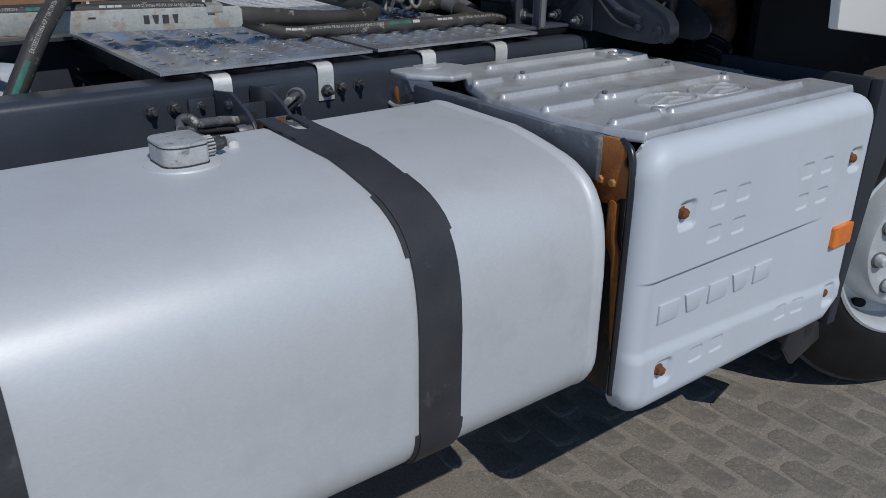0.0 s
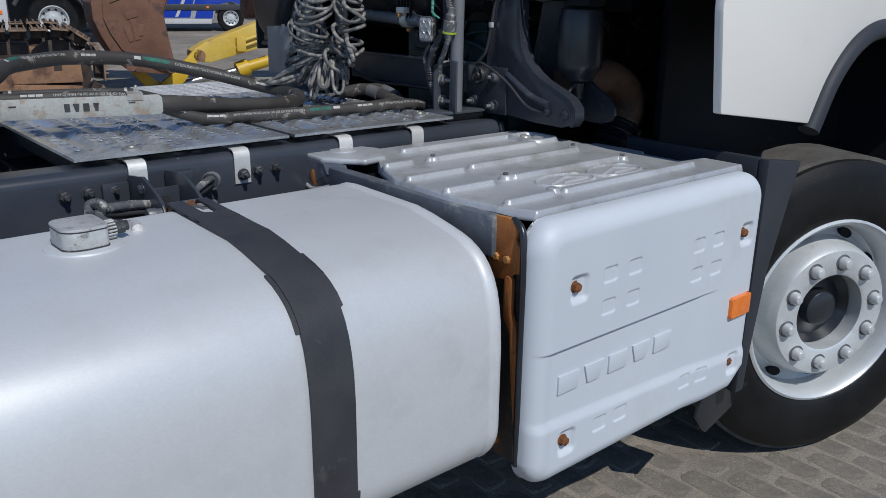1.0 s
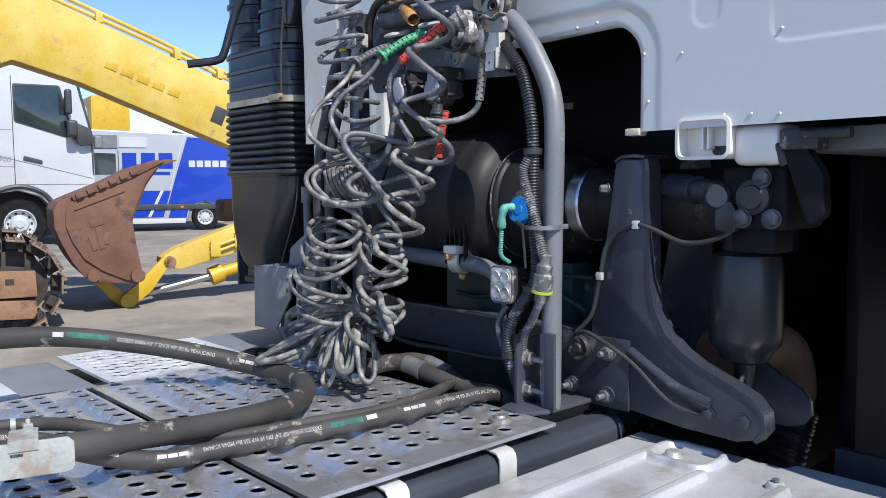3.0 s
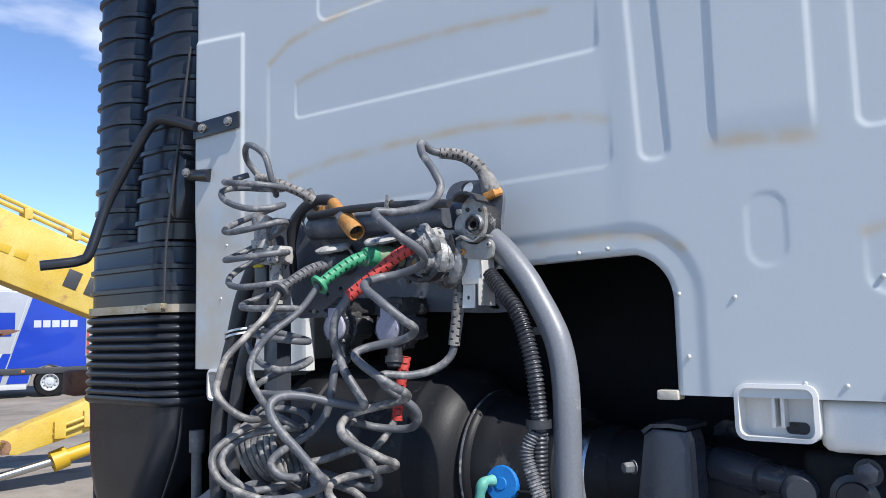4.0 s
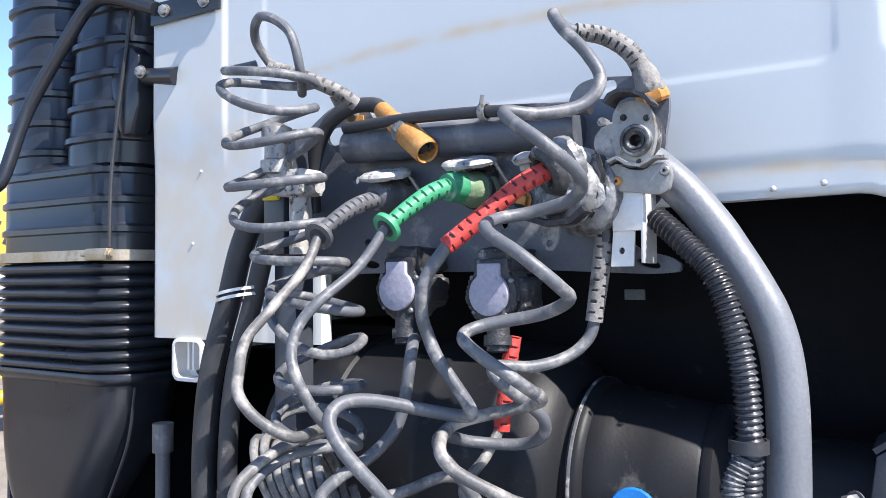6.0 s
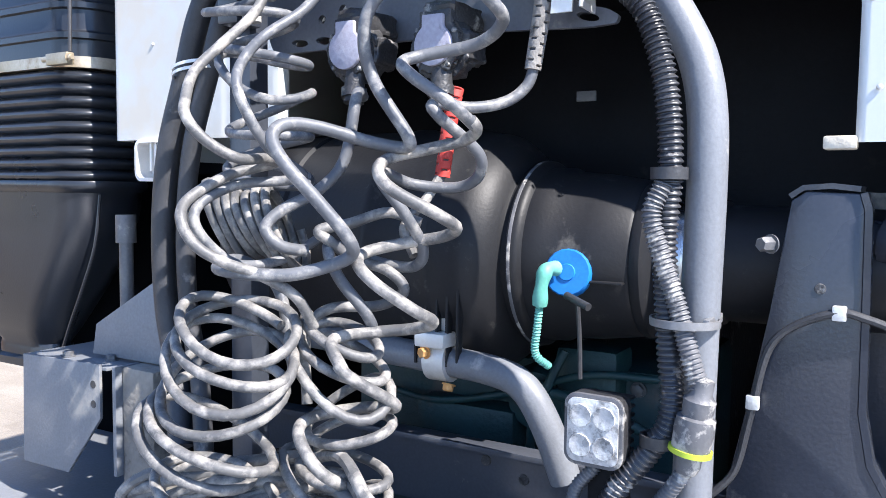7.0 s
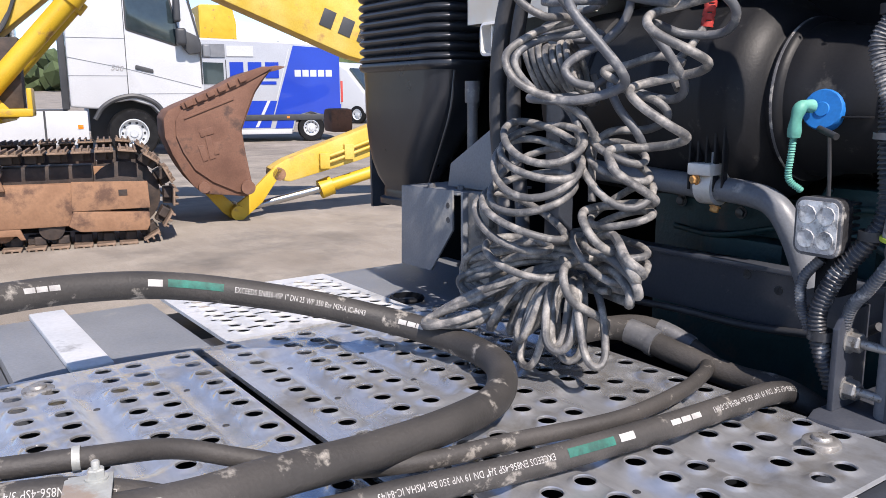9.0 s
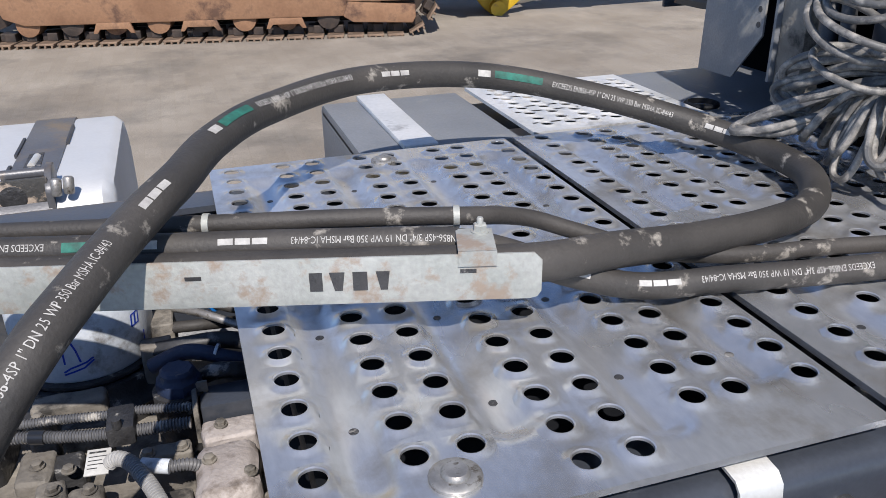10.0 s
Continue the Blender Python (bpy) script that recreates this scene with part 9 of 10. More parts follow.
for q in ((-0.75, 3.30), (-1.6, 2.95), (-2.1, 2.75)):
    dig("pipe_clip", box(q[0] - 0.04, q[0] + 0.04, 1.15, 1.45, q[1] - 0.02, q[1] + 0.10, 0.01), "yellow_old", boom)
for k in range(5):
    m = Matrix.Translation((-2.05 - 0.22 * k, 1.11, 2.28 - 0.09 * k)) @ Matrix.Rotation(radians(-22), 4, "Y")
    dig("name_mark", box(-0.075, 0.075, 0, 0.012, -0.10, 0.10, 0.004, m=m), "roof_dark", boom)
    m = Matrix.Translation((-0.85 - 0.17 * k, 1.112, 2.80 - 0.066 * k)) @ Matrix.Rotation(radians(-22), 4, "Y")
    dig("decal_bar", box(-0.065, 0.065, 0, 0.008, -0.045, 0.045, 0.003, m=m), "yellow", boom)
for off in (0.95, 1.60):
    cyl = dig("boom_cylinder", rod((1.55, off, 1.35), (0.62, off, 2.40), 0.10, 18), "yellow")
    dig("piston_rod", rod((0.62, off, 2.40), (0.30, off, 2.78), 0.055, 14), "chrome", cyl)
    dig("gland", rod((0.66, off, 2.35), (0.58, off, 2.45), 0.125, 18), "yellow", cyl)
dig("pivot_frame", join(prism([(1.2, 1.2), (1.9, 1.2), (2.3, 2.0), (2.0, 2.1), (1.5, 1.55)], "y", 0.98, 1.06, 0.02), rod((1.55, 0.85, 1.36), (1.55, 1.7, 1.36), 0.07)), "yellow")
dig("valve_hoses", join(*[tube(spline([(1.9, 1.05 + 0.05 * k, 1.3), (1.6 - 0.05 * k, 1.0 + 0.05 * k, 1.75 + 0.05 * k), (1.25, 1.08 + 0.05 * k, 2.15 + 0.04 * k), (1.0, 1.15 + 0.04 * k, 2.9)], 8), 0.02, 8) for k in range(4)]), "roof_dark")
# arm folded back to the ground
arm = dig("arm", prism([(-1.34, 0.46), (-1.32, 0.58), (-1.50, 0.68), (-2.4, 1.00), (-3.6, 1.45), (-4.3, 1.80), (-4.9, 1.95), (-5.2, 1.75), (-5.0, 1.45), (-4.5, 1.25), (-3.4, 0.95), (-2.4, 0.64), (-1.55, 0.42)], "y", 1.16, 1.46, 0.02), "yellow_old", label="faded yellow box-section arm")
for k in range(2):
    dig("arm_pipe", tube(spline([(-1.9, 1.14, 0.60 + 0.07 * k), (-2.1, 1.13, 0.66 + 0.07 * k), (-2.4, 1.13, 0.76 + 0.07 * k), (-3.2, 1.13, 1.03 + 0.07 * k)], 6), 0.02, 8), "yellow_old", arm)
    dig("pipe_block", box(-2.02 - 0.3 * k, -1.90 - 0.3 * k, 1.10, 1.17, 0.56 + 0.10 * k, 0.74 + 0.10 * k, 0.01), "yellow_old", arm)
dig("arm_pin", rod((-1.41, 1.08, 0.52), (-1.41, 1.54, 0.52), 0.075, 18), "track_rust", arm)
dig("arm_link", join(prism([(-1.35, 0.60), (-1.47, 0.58), (-1.20, 0.20), (-0.98, 0.02), (-0.86, 0.03), (-0.86, 0.16), (-1.02, 0.28)], "y", 1.08, 1.15, 0.015), prism([(-0.50, 0.42), (-0.56, 0.50), (-0.86, 0.22), (-0.95, 0.05), (-0.86, 0.02), (-0.76, 0.10)], "y", 1.16, 1.24, 0.015)), "yellow", label="yellow bucket link")
dig("link_pin", rod((-0.92, 1.02, 0.10), (-0.92, 1.55, 0.10), 0.085, 18), "yellow")
bc = dig("bucket_cylinder", rod((-1.95, 1.30, 0.31), (-4.0, 1.30, 0.86), 0.075, 18), "yellow")
dig("piston_rod", rod((-0.95, 1.30, 0.10), (-2.0, 1.30, 0.32), 0.045, 14), "chrome", bc, "bright piston rod")
dig("gland", rod((-1.93, 1.30, 0.295), (-2.08, 1.30, 0.345), 0.115, 14), "yellow", bc)
outline = [(-1.317, 1.705), (-1.19, 1.700), (-1.05, 1.655), (-0.934, 1.596), (-0.75, 1.500), (-0.505, 1.396), (-0.32, 1.320), (-0.205, 1.262), (-0.155, 1.180), (-0.158, 0.985), (-0.225, 0.800), (-0.315, 0.618), (-0.413, 0.465), (-0.52, 0.372), (-0.75, 0.350), (-0.98, 0.325), (-1.055, 0.375), (-1.030, 0.520), (-0.985, 0.798), (-0.955, 1.043), (-1.028, 1.227), (-1.118, 1.442), (-1.21, 1.575)]
bucket = dig("bucket", prism(outline, "y", 0.72, 1.90, 0.02), "bucket", label="rust-brown steel bucket")
dig("side_plate", prism([(-1.26, 1.66), (-1.10, 1.600), (-0.92, 1.515), (-0.60, 1.385), (-0.34, 1.270), (-0.275, 1.16), (-0.27, 1.0), (-0.33, 0.83), (-0.44, 0.64), (-0.62, 0.50), (-0.86, 0.385), (-1.0, 0.35), (-1.035, 0.40), (-1.012, 0.54), (-0.965, 0.81), (-0.935, 1.045), (-1.010, 1.235), (-1.10, 1.45), (-1.19, 1.58)], "y", 0.695, 0.725, 0.008), "bucket", bucket)
dig("bucket_rim", prism([(-1.317, 1.72), (-1.20, 1.72), (-1.05, 1.672), (-0.93, 1.610), (-0.74, 1.512), (-0.50, 1.408), (-0.33, 1.335), (-0.36, 1.275), (-0.60, 1.372), (-0.92, 1.50), (-1.07, 1.575), (-1.24, 1.665)], "y", 0.68, 0.70, 0.006), "bucket", bucket)
for k in range(6):
    t = k / 5
    m = Matrix.Translation((-0.42 - 0.56 * t, 0.676, 1.335 + 0.250 * t)) @ Matrix.Rotation(radians(24), 4, "Y")
    dig("wear_block", box(-0.040, 0.040, -0.022, 0.012, -0.028, 0.032, 0.008, m=m), "bucket", bucket)
dig("wear_bar", prism([(-0.36, 1.195), (-0.36, 1.170), (-0.88, 1.372), (-0.88, 1.398)], "y", 0.682, 0.697, 0.004), "bucket", bucket)
for pts in ([(-0.50, 1.05), (-0.64, 1.09), (-0.66, 1.02), (-0.52, 0.98)], [(-0.56, 0.99), (-0.62, 0.99), (-0.66, 0.76), (-0.60, 0.74)], [(-0.64, 0.93), (-0.72, 0.93), (-0.70, 0.80), (-0.64, 0.79)], [(-0.48, 0.90), (-0.55, 0.90), (-0.58, 0.74), (-0.53, 0.72)]):
    dig("side_mark", prism(pts, "y", 0.686, 0.696, 0.003), "bucket", bucket)
for y in (0.80, 1.04, 1.28, 1.52, 1.76):
    dig("tooth", prism([(-1.24, 1.655), (-1.24, 1.715), (-1.36, 1.735), (-1.47, 1.722), (-1.36, 1.680)], "y", y - 0.055, y + 0.055, 0.008), "bucket", bucket)
dig("bucket_pin", rod((-0.98, 0.62, 0.43), (-0.98, 1.95, 0.43), 0.075, 18), "bucket", bucket)
dig("bucket_pin", rod((-0.52, 0.64, 0.45), (-0.52, 1.95, 0.45), 0.06, 18), "bucket", bucket)
dig("quick_hitch", box(-2.55, -2.25, 1.9, 2.3, 0.95, 1.25, 0.06), "bucket", arm)


# ---- parked vehicles ----
def placed(origin, deg):
    """Axes of a vehicle: back along its side, away, up."""
    u = Vector((-math.cos(radians(deg)), math.sin(radians(deg)), 0))
    n = Vector((math.sin(radians(deg)), math.cos(radians(deg)), 0))
    return Matrix(((u.x, n.x, 0, origin[0]), (u.y, n.y, 0, origin[1]), (0, 0, 1, origin[2]), (0, 0, 0, 1)))


def vehicle_part(vm, owner):
    def add(name, bm, material, parent=None, label="", **k):
        bm.transform(vm)
        bmesh.ops.recalc_face_normals(bm, faces=bm.faces)
        return part(name, bm, material, parent or owner, label, **k)
    return add


def road_wheel(add, x, y, r, width, rim_r, rim_mat):
    m = Matrix.Translation((x, y, r)) @ Matrix.Rotation(radians(90), 4, "X")
    h = width / 2
    w = add("wheel", lathe([(rim_r, -h), (r * 0.93, -h), (r, -h * 0.6), (r, h * 0.6), (r * 0.93, h), (rim_r, h)], m, 40), "tyre", label="black tyre on a silver rim")
    add("rim", lathe([(rim_r * 1.02, h * 0.95), (rim_r * 0.93, h * 0.98), (rim_r * 0.86, h * 0.5), (rim_r * 0.62, h * 0.35), (rim_r * 0.5, h * 0.75), (rim_r * 0.28, h * 0.8), (rim_r * 0.26, h * 0.95), (0, h * 0.95)], m, 32), rim_mat, w)
    for k in range(10):
        a = radians(36 * k)
        add("rim_hole", lathe([(0, h * 0.46), (rim_r * 0.10, h * 0.46), (rim_r * 0.1, h * 0.38)], m @ Matrix.Translation((rim_r * 0.74 * math.cos(a), rim_r * 0.74 * math.sin(a), 0)), 10), "roof_dark", w)
    return w


def bent_box(profile, y0, y1, r=0.04, tumble=0.0):
    bm = prism(profile, "y", y0, y1, r, 3)
    if tumble:
        for v in bm.verts:
            if v.co.z > 1.2:
                mid = (y0 + y1) / 2
                v.co.y = mid + (v.co.y - mid) * (1 - tumble * (v.co.z - 1.2))
    return bm


VM = placed((10.3, 20.7, ground_z(10.3, 20.7)), 20)
van = thing("panel_van", VM @ Vector((2, 1, 0)), "blue and silver high-roof panel van with bold blue lettering blocks", "van")
add = vehicle_part(VM, van)
prof = [(-0.85, 0.30), (-0.83, 1.2), (-0.78, 2.30), (-0.70, 2.42), (-0.4, 2.50), (2.9, 2.62), (3.6, 2.45), (4.5, 1.65), (5.35, 1.25), (5.5, 0.9), (5.5, 0.35), (4.75, 0.30), (4.6, 0.62), (4.2, 0.76), (3.8, 0.62), (3.65, 0.28), (0.45, 0.26), (0.36, 0.60), (0.0, 0.76), (-0.36, 0.60), (-0.45, 0.30)]
van_body = add("body", bent_box(prof, 0.0, 1.95, 0.05), "van_silver", label="silver painted body")


def side_film(profile, y=-0.006, d=0.005):
    bm = prism(profile, "y", y, y + d)
    return bm


add("blue_film", side_film([(-0.78, 0.95), (-0.78, 2.24), (-0.70, 2.36), (0.40, 2.44), (0.75, 1.30), (0.85, 0.95)]), "van_blue", van_body, "bright blue film")
for film in ([(-0.80, 0.62), (-0.80, 0.95), (-0.42, 0.95), (-0.42, 0.62)], [(-0.42, 0.62), (-0.42, 0.95), (0.42, 0.95), (0.42, 0.62), (0.36, 0.61), (0.25, 0.71), (0.0, 0.775), (-0.25, 0.71), (-0.36, 0.61)], [(-0.83, 0.34), (-0.82, 0.62), (-0.42, 0.62), (-0.46, 0.34)], [(0.42, 0.62), (0.42, 0.95), (0.85, 0.95), (0.95, 0.62)]):
    add("blue_film", side_film(film), "van_blue", van_body)
add("blue_film", side_film([(1.05, 0.36), (0.98, 0.62), (0.85, 1.05), (3.4, 1.05), (3.6, 0.66), (3.55, 0.36)]), "van_blue", van_body, "bright blue film")
add("blue_film", side_film([(0.48, 0.34), (0.42, 0.60), (0.85, 0.60), (0.93, 0.34)]), "van_blue", van_body)
for x0 in (1.35, 2.35):
    add("white_stripe", side_film([(x0, 0.38), (x0 + 0.08, 0.38), (x0 - 0.25, 1.05), (x0 - 0.33, 1.05)], -0.010), "van_white", van_body)
add("rub_strip", box(-0.82, 5.3, -0.03, 0.0, 0.55, 0.70, 0.02), "roof_dark", van_body)
add("sill", box(0.5, 3.6, -0.005, 0.03, 0.20, 0.32, 0.01), "van_white", van_body)
for k in range(5):
    add("name_mark", side_film([(0.38 - 0.20 * k, 1.66), (0.22 - 0.20 * k, 1.66), (0.22 - 0.20 * k, 1.83), (0.38 - 0.20 * k, 1.83)], -0.012), "van_white", van_body)
for k, x0 in enumerate((2.0, 1.55, 1.12)):
    add("name_mark", side_film([(x0, 1.62), (x0 - 0.34, 1.62), (x0 - 0.34, 2.02), (x0, 2.02)], -0.012), "van_blue", van_body)
add("small_print", side_film([(2.0, 1.46), (0.85, 1.46), (0.85, 1.54), (2.0, 1.54)], -0.012), "van_blue", van_body)
add("door_window", side_film([(2.15, 1.48), (2.15, 2.00), (2.80, 2.02), (2.98, 1.90), (3.05, 1.48)], -0.014), "glass", van_body)
add("door_seam", side_film([(2.08, 0.72), (2.10, 0.72), (2.10, 2.08), (2.08, 2.08)], -0.010), "roof_dark", van_body)
add("door_seam", side_film([(0.86, 1.05), (0.88, 1.05), (0.52, 2.36), (0.50, 2.36)], -0.010), "van_white", van_body)
add("roof_panel", side_film([(2.10, 2.14), (2.78, 2.14), (2.78, 2.46), (2.10, 2.46)], -0.030, 0.03), "side_grey", van_body, "grey panel at the roof's front")
add("roof_panel", side_film([(1.40, 2.16), (2.06, 2.16), (2.06, 2.42), (1.40, 2.42)], -0.022, 0.02), "van_white", van_body, "white panel along the roof")
add("tail_lamp", box(-0.86, -0.80, -0.01, 0.10, 1.0, 1.55, 0.015), "red", van_body)
add("marker", box(0.55, 0.62, -0.035, -0.02, 0.60, 0.65, 0.004), "amber", van_body)
road_wheel(add, 0.0, 0.10, 0.345, 0.22, 0.205, "rim")
road_wheel(add, 4.2, 0.10, 0.345, 0.22, 0.205, "rim")

TM = placed((5.25, 18.6, ground_z(5.25, 18.6)), 10)
lorry = thing("parked_truck", TM @ Vector((0.5, 1, 0)), "white tractor truck with a high sleeper cab", "truck")
add = vehicle_part(TM, lorry)
prof = [(1.15, 1.05), (1.15, 3.45), (0.9, 3.75), (-0.9, 3.75), (-1.35, 2.9), (-1.46, 2.0), (-1.46, 0.45), (-0.72, 0.42), (-0.66, 0.75), (-0.40, 1.05), (0.0, 1.18), (0.40, 1.12), (0.62, 1.0)]
lb = add("cab", bent_box(prof, 0.0, 2.45, 0.05), "van_white", label="white painted cab")
add("window_rubber", prism(softened([(0.03, 2.57), (0.03, 3.34), (-0.84, 3.34), (-1.07, 2.34), (-0.93, 2.27)], 0.05), "y", -0.010, 0.0, 0.002), "roof_dark", lb)
add("door_window", prism(softened([(0.0, 2.60), (0.0, 3.31), (-0.81, 3.31), (-1.03, 2.36), (-0.92, 2.31)], 0.05), "y", -0.016, -0.008, 0.002), "glass", lb, "dark side window")
add("body_crease", prism([(1.15, 2.02), (0.06, 1.80), (-1.40, 1.42), (-1.40, 1.435), (0.06, 1.815), (1.15, 2.035)], "y", -0.004, 0.002), "side_grey", lb)
add("panel_seam", box(0.06, 1.15, -0.004, 0.002, 2.40, 2.412), "side_grey", lb)
add("panel_seam", box(0.06, 1.15, -0.004, 0.002, 1.66, 1.672), "side_grey", lb)
add("pillar_trim", prism([(-1.10, 3.6), (-1.16, 3.6), (-1.44, 2.35), (-1.44, 1.5), (-1.41, 1.5), (-1.40, 2.35)], "y", -0.008, 0.0), "roof_dark", lb)
add("door_seam", box(0.045, 0.06, -0.004, 0.002, 1.25, 3.5), "roof_dark", lb)
add("door_seam", box(-1.30, 0.06, -0.004, 0.002, 1.30, 1.312), "side_grey", lb)
add("door_handle", prism(softened([(-0.10, 1.80), (-0.46, 1.72), (-0.46, 1.80), (-0.12, 1.89)], 0.03), "y", -0.02, 0.002, 0.004), "roof_dark", lb)
add("wheel_arch", tube(spline([(0.72, 0.0, 0.80), (0.55, 0.0, 1.05), (0.25, 0.0, 1.22), (-0.1, 0.0, 1.26), (-0.45, 0.0, 1.12), (-0.66, 0.0, 0.85)], 8), 0.05, 8), "roof_dark", lb)
mirror = add("mirror", join(box(-1.03, -0.90, -0.30, -0.10, 2.74, 3.25, 0.05, 3), box(-1.12, -0.92, -0.32, -0.10, 2.28, 2.62, 0.06, 3)), "roof_dark", lb)
add("mirror_arm", prism(softened([(-1.02, 2.62), (-1.16, 2.56), (-1.38, 2.46), (-1.42, 2.14), (-1.18, 2.10), (-1.02, 2.30)], 0.05), "y", -0.16, -0.03, 0.02), "roof_dark", lb)
add("kerb_mirror", box(-1.60, -1.44, -0.22, 0.0, 2.04, 2.32, 0.05, 3), "side_grey", lb)
bm = writing("500", 0.16, lambda x, y: (0.36 - x - 0.25 * y, -0.006, 1.78 + y - 0.12 * x))
add("number", bm, "zinc", lb, "chrome model number", smooth=False)
add("side_skirt", box(0.85, 4.2, 0.0, 0.05, 0.30, 0.98, 0.03), "van_white", label="white side skirt")
add("side_skirt_gap", box(1.62, 1.66, -0.006, 0.0, 0.30, 0.98), "roof_dark")
add("marker", box(0.95, 1.05, -0.012, 0.0, 0.62, 0.70, 0.004), "amber")
add("chassis", box(1.2, 5.5, 0.6, 1.8, 0.7, 1.0, 0.03), "roof_dark")
add("air_kit", box(1.16, 1.30, 0.1, 0.5, 1.0, 3.3, 0.03), "roof_dark")
add("inner_wall", box(-0.7, 0.8, 0.6, 0.7, 0.3, 1.2, 0.02), "roof_dark")
road_wheel(add, 0.0, 0.16, 0.505, 0.30, 0.30, "rim")
road_wheel(add, 4.4, 0.16, 0.505, 0.30, 0.30, "rim")

WM = placed((15.6, 27.5, ground_z(15.6, 27.5)), 62)
van2 = thing("parked_van", WM @ Vector((2, 1, 0)), "small white delivery van parked behind", "van")
add = vehicle_part(WM, van2)
prof = [(-0.9, 0.35), (-0.95, 0.9), (-0.2, 1.15), (0.5, 1.95), (1.0, 2.25), (4.6, 2.3), (4.65, 0.35)]
b2 = add("body", bent_box(prof, 0.0, 1.9, 0.08, 0.05), "van_white", label="white painted body")
add("windscreen", prism([(-0.18, 1.20), (0.50, 1.98), (0.44, 2.02), (-0.25, 1.22)], "y", 0.15, 1.75), "glass", b2)
add("grille", box(-0.98, -0.90, 0.35, 1.55, 0.55, 0.90, 0.02), "roof_dark", b2)
road_wheel(add, 0.1, 0.08, 0.33, 0.2, 0.2, "rim")
road_wheel(add, 3.6, 0.08, 0.33, 0.2, 0.2, "rim")

# a second yellow machine, far behind
FM2 = placed((12.3, 38.0, ground_z(12.3, 38.0)), 8)
far_machine = thing("excavator", FM2 @ Vector((1, 1, 0)), "second yellow excavator standing further off", "excavator")
add = vehicle_part(FM2, far_machine)
add("upper_body", join(box(-4.2, -0.2, 0, 2.4, 1.3, 3.1, 0.25, 3), prism(softened([(-1.12, 3.0), (-1.12, 4.95), (-2.60, 4.98), (-2.78, 4.2), (-2.78, 3.0)], 0.15), "y", 0.1, 2.0, 0.05)), "yellow")
add("undercarriage", box(-4.4, 0.4, 0, 2.6, 0.05, 1.2, 0.3, 3), "chain")
add("counterweight", box(-4.7, -4.1, 0.1, 2.3, 1.4, 2.7, 0.2, 3), "roof_dark")

# far trees along the edge of the yard
rnd = random.Random(31)
bm = bmesh.new()
for k in range(420):
    a = radians(rnd.uniform(20, 110))
    d = rnd.uniform(150, 190)
    x, y = d * math.cos(a), d * math.sin(a)
    s = rnd.uniform(1.6, 3.4)
    bmesh.ops.create_icosphere(bm, subdivisions=1, radius=s, matrix=Matrix.LocRotScale((x, y, ground_z(x, y) + rnd.uniform(0.2, 1.0) * rnd.uniform(3.0, 7.5)), Euler((rnd.random() * 6, rnd.random() * 6, 0)), (rnd.uniform(0.8, 1.4), rnd.uniform(0.8, 1.4), rnd.uniform(0.6, 1.1))))
for v in bm.verts:
    v.co += Vector((rnd.uniform(-1, 1), rnd.uniform(-1, 1), rnd.uniform(-1, 1))) * 0.55
structure("far_trees", bm, "foliage", "distant line of dark green trees", "trees", "stuff", smooth=False)

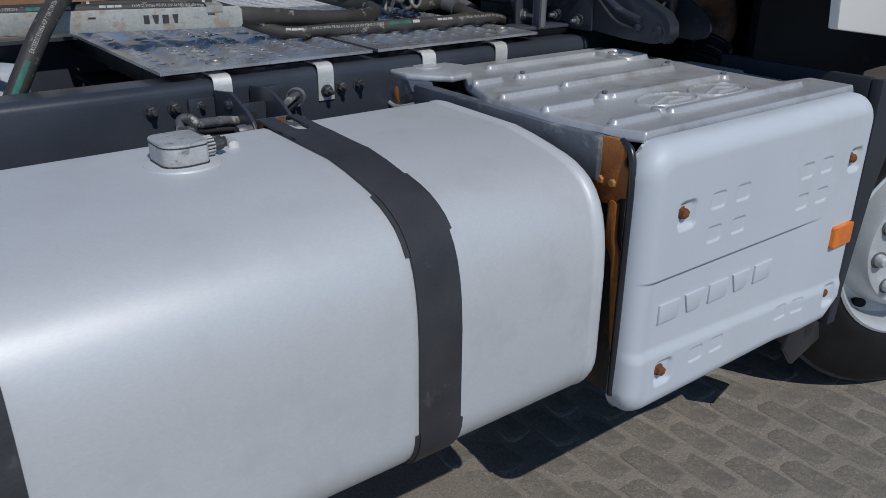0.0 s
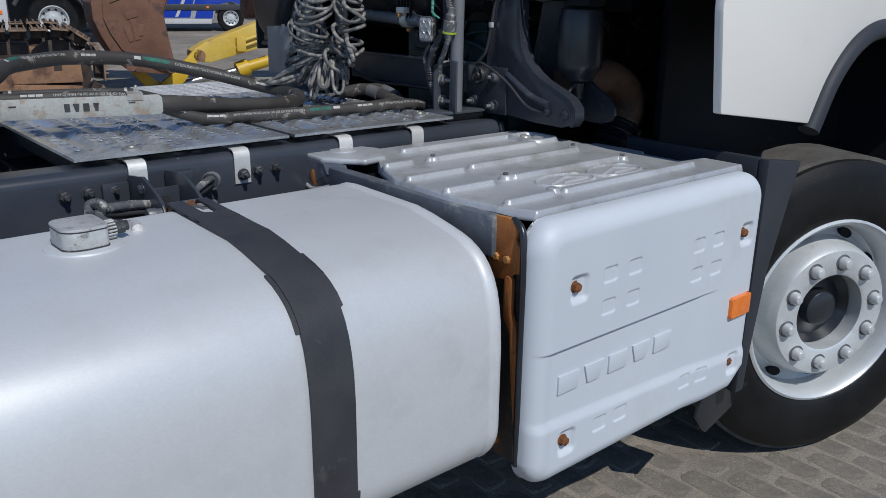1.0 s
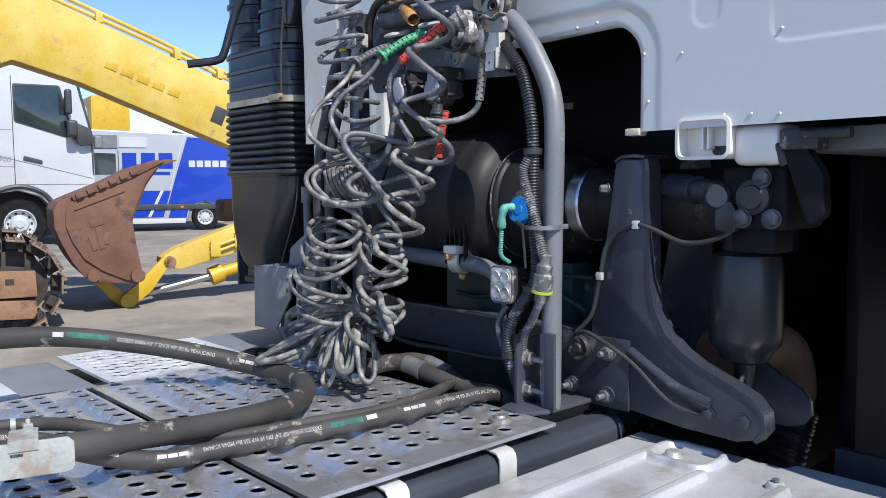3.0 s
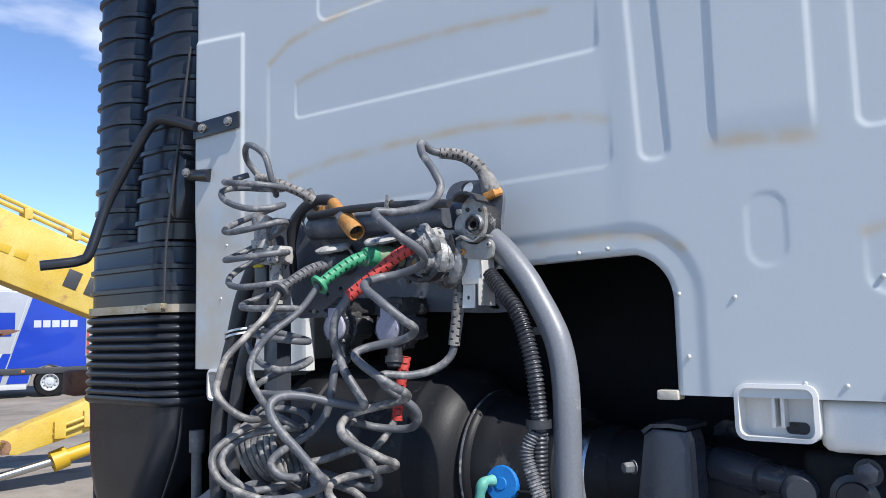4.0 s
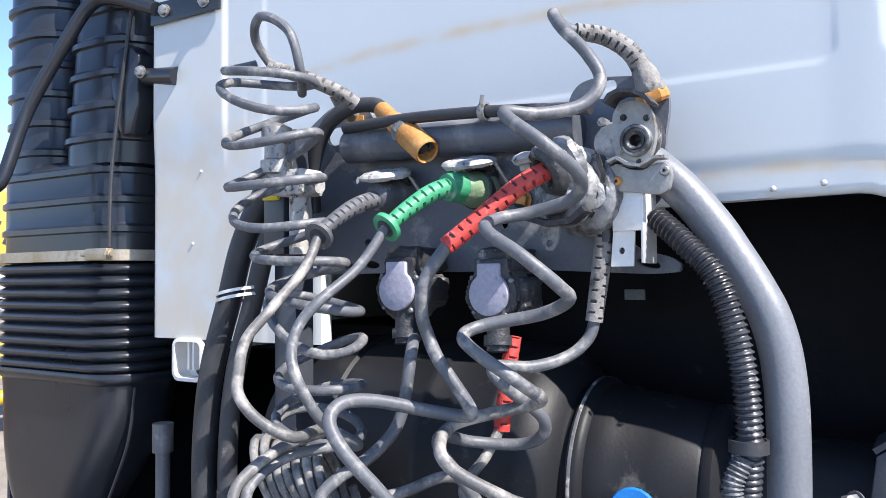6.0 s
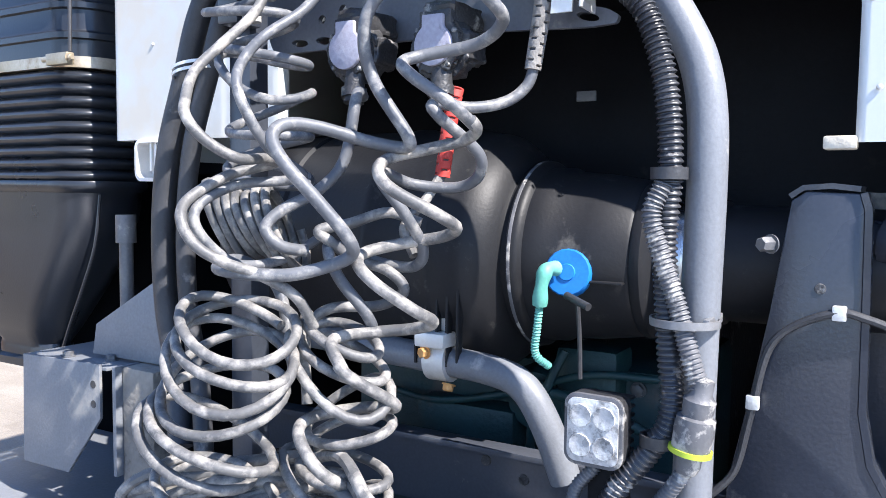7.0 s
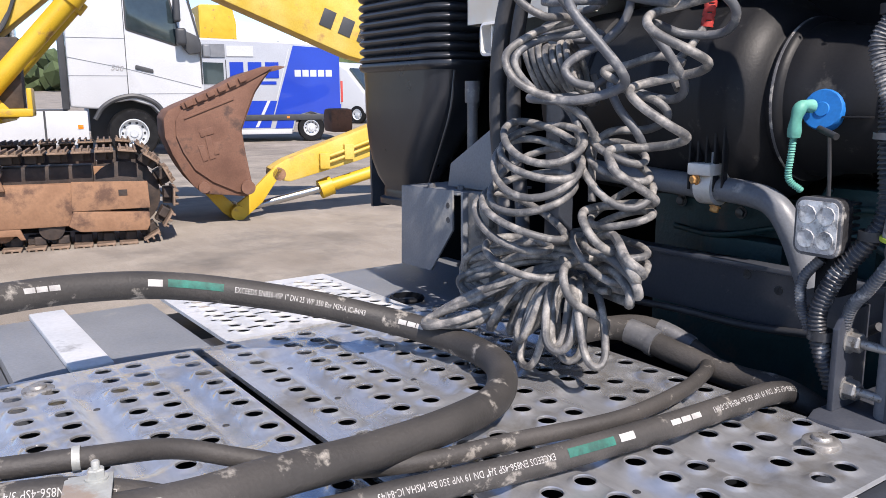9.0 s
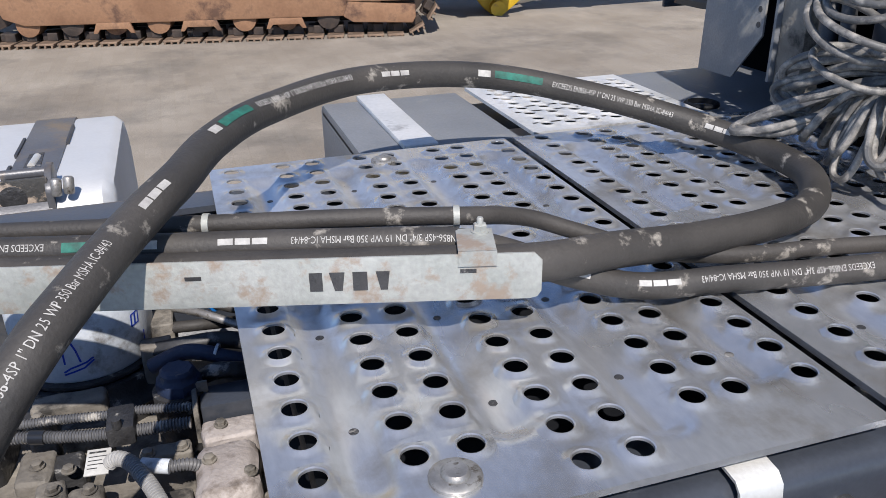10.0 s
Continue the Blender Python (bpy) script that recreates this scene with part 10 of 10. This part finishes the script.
# ---- paving stones beside the truck ----
rnd = random.Random(77)
M["paver"] = mat("worn_paving_stone", (0.165, 0.147, 0.122), (0.235, 0.212, 0.178), 0.88, 0.0, 14, 150, 0.9, dirt=(0.125, 0.112, 0.096), dirt_at=0.58, dirt_scale=9, soft=0.2, vary=0.05, speckle=(0.29, 0.27, 0.235), grainy=0.6)
M["grit"] = mat("loose_sand_grit", (0.20, 0.175, 0.14), (0.36, 0.325, 0.27), 0.9, 0.0, 40, 200, 0.3, vary=0.35, island=True)
shapes = []
for k in range(8):
    # a worn block: an uneven rim that sinks into the sand and a low dome
    bm = bmesh.new()
    rim = [(-0.051, -0.094), (-0.02, -0.101), (0.03, -0.100), (0.050, -0.088), (0.051, 0.0), (0.049, 0.090), (0.022, 0.101), (-0.03, 0.100), (-0.050, 0.091), (-0.051, 0.0)]
    rim = [(x + rnd.uniform(-0.005, 0.003), y + rnd.uniform(-0.005, 0.004)) for x, y in rim]
    low = [bm.verts.new((x, y, -0.03)) for x, y in rim]
    top = [bm.verts.new((x * 0.97, y * 0.98, rnd.uniform(-0.0022, -0.0006))) for x, y in rim]
    inner = [bm.verts.new((x * rnd.uniform(0.68, 0.80), y * rnd.uniform(0.78, 0.86), rnd.uniform(0.0012, 0.0026))) for x, y in rim]
    mid = bm.verts.new((0, 0, 0.0028))
    for a in range(10):
        b = (a + 1) % 10
        bm.faces.new((low[a], low[b], top[b], top[a]))
        bm.faces.new((top[a], top[b], inner[b], inner[a]))
        bm.faces.new((inner[a], inner[b], mid))
    bmesh.ops.recalc_face_normals(bm, faces=bm.faces)
    for f in bm.faces:
        f.smooth = True
    me = bpy.data.meshes.new("paving_stone")
    bm.to_mesh(me)
    bm.free()
    me.materials.append(M["paver"])
    shapes.append(me)
joints = []
for i in range(20):
    for j in range(9):
        x, y = 1.25 + 0.105 * i, 0.0 + 0.205 * j + (0.1025 if i % 2 else 0.0)
        ob = new("paving_stone", rnd.choice(shapes))
        ob.parent = ground
        ob.matrix_basis = Matrix.Translation((x, y, ground_z(x, y) + rnd.uniform(-0.0012, 0.0010))) @ Matrix.Rotation(rnd.uniform(-0.02, 0.02), 4, "Z")
        joints += [(x - 0.0525, y - 0.1, x - 0.0525, y + 0.1), (x - 0.05, y - 0.1025, x + 0.05, y - 0.1025)]
# sand and small stones swept into the joints
bm = bmesh.new()
for x0, y0, x1, y1 in joints:
    for k in range(11):
        t = rnd.random()
        x, y = x0 + (x1 - x0) * t + rnd.gauss(0, 0.006), y0 + (y1 - y0) * t + rnd.gauss(0, 0.006)
        size = rnd.uniform(0.0008, 0.0028) * (1.6 if rnd.random() < 0.06 else 1.0)
        c = Vector((x, y, ground_z(x, y) + size * 0.35))
        tip = [c + Vector((rnd.uniform(0.7, 1.3) * size * dx, rnd.uniform(0.7, 1.3) * size * dy, rnd.uniform(0.5, 0.9) * size * dz)) for dx, dy, dz in ((1, 0, 0), (0, 1, 0), (-1, 0, 0), (0, -1, 0), (0, 0, 1))]
        v = [bm.verts.new(p) for p in tip]
        for a in range(4):
            bm.faces.new((v[a], v[(a + 1) % 4], v[4]))
tagged(part("joint_sand", bm, "grit", ground, "loose sand and grit in the paving joints", smooth=False), kind="stuff")
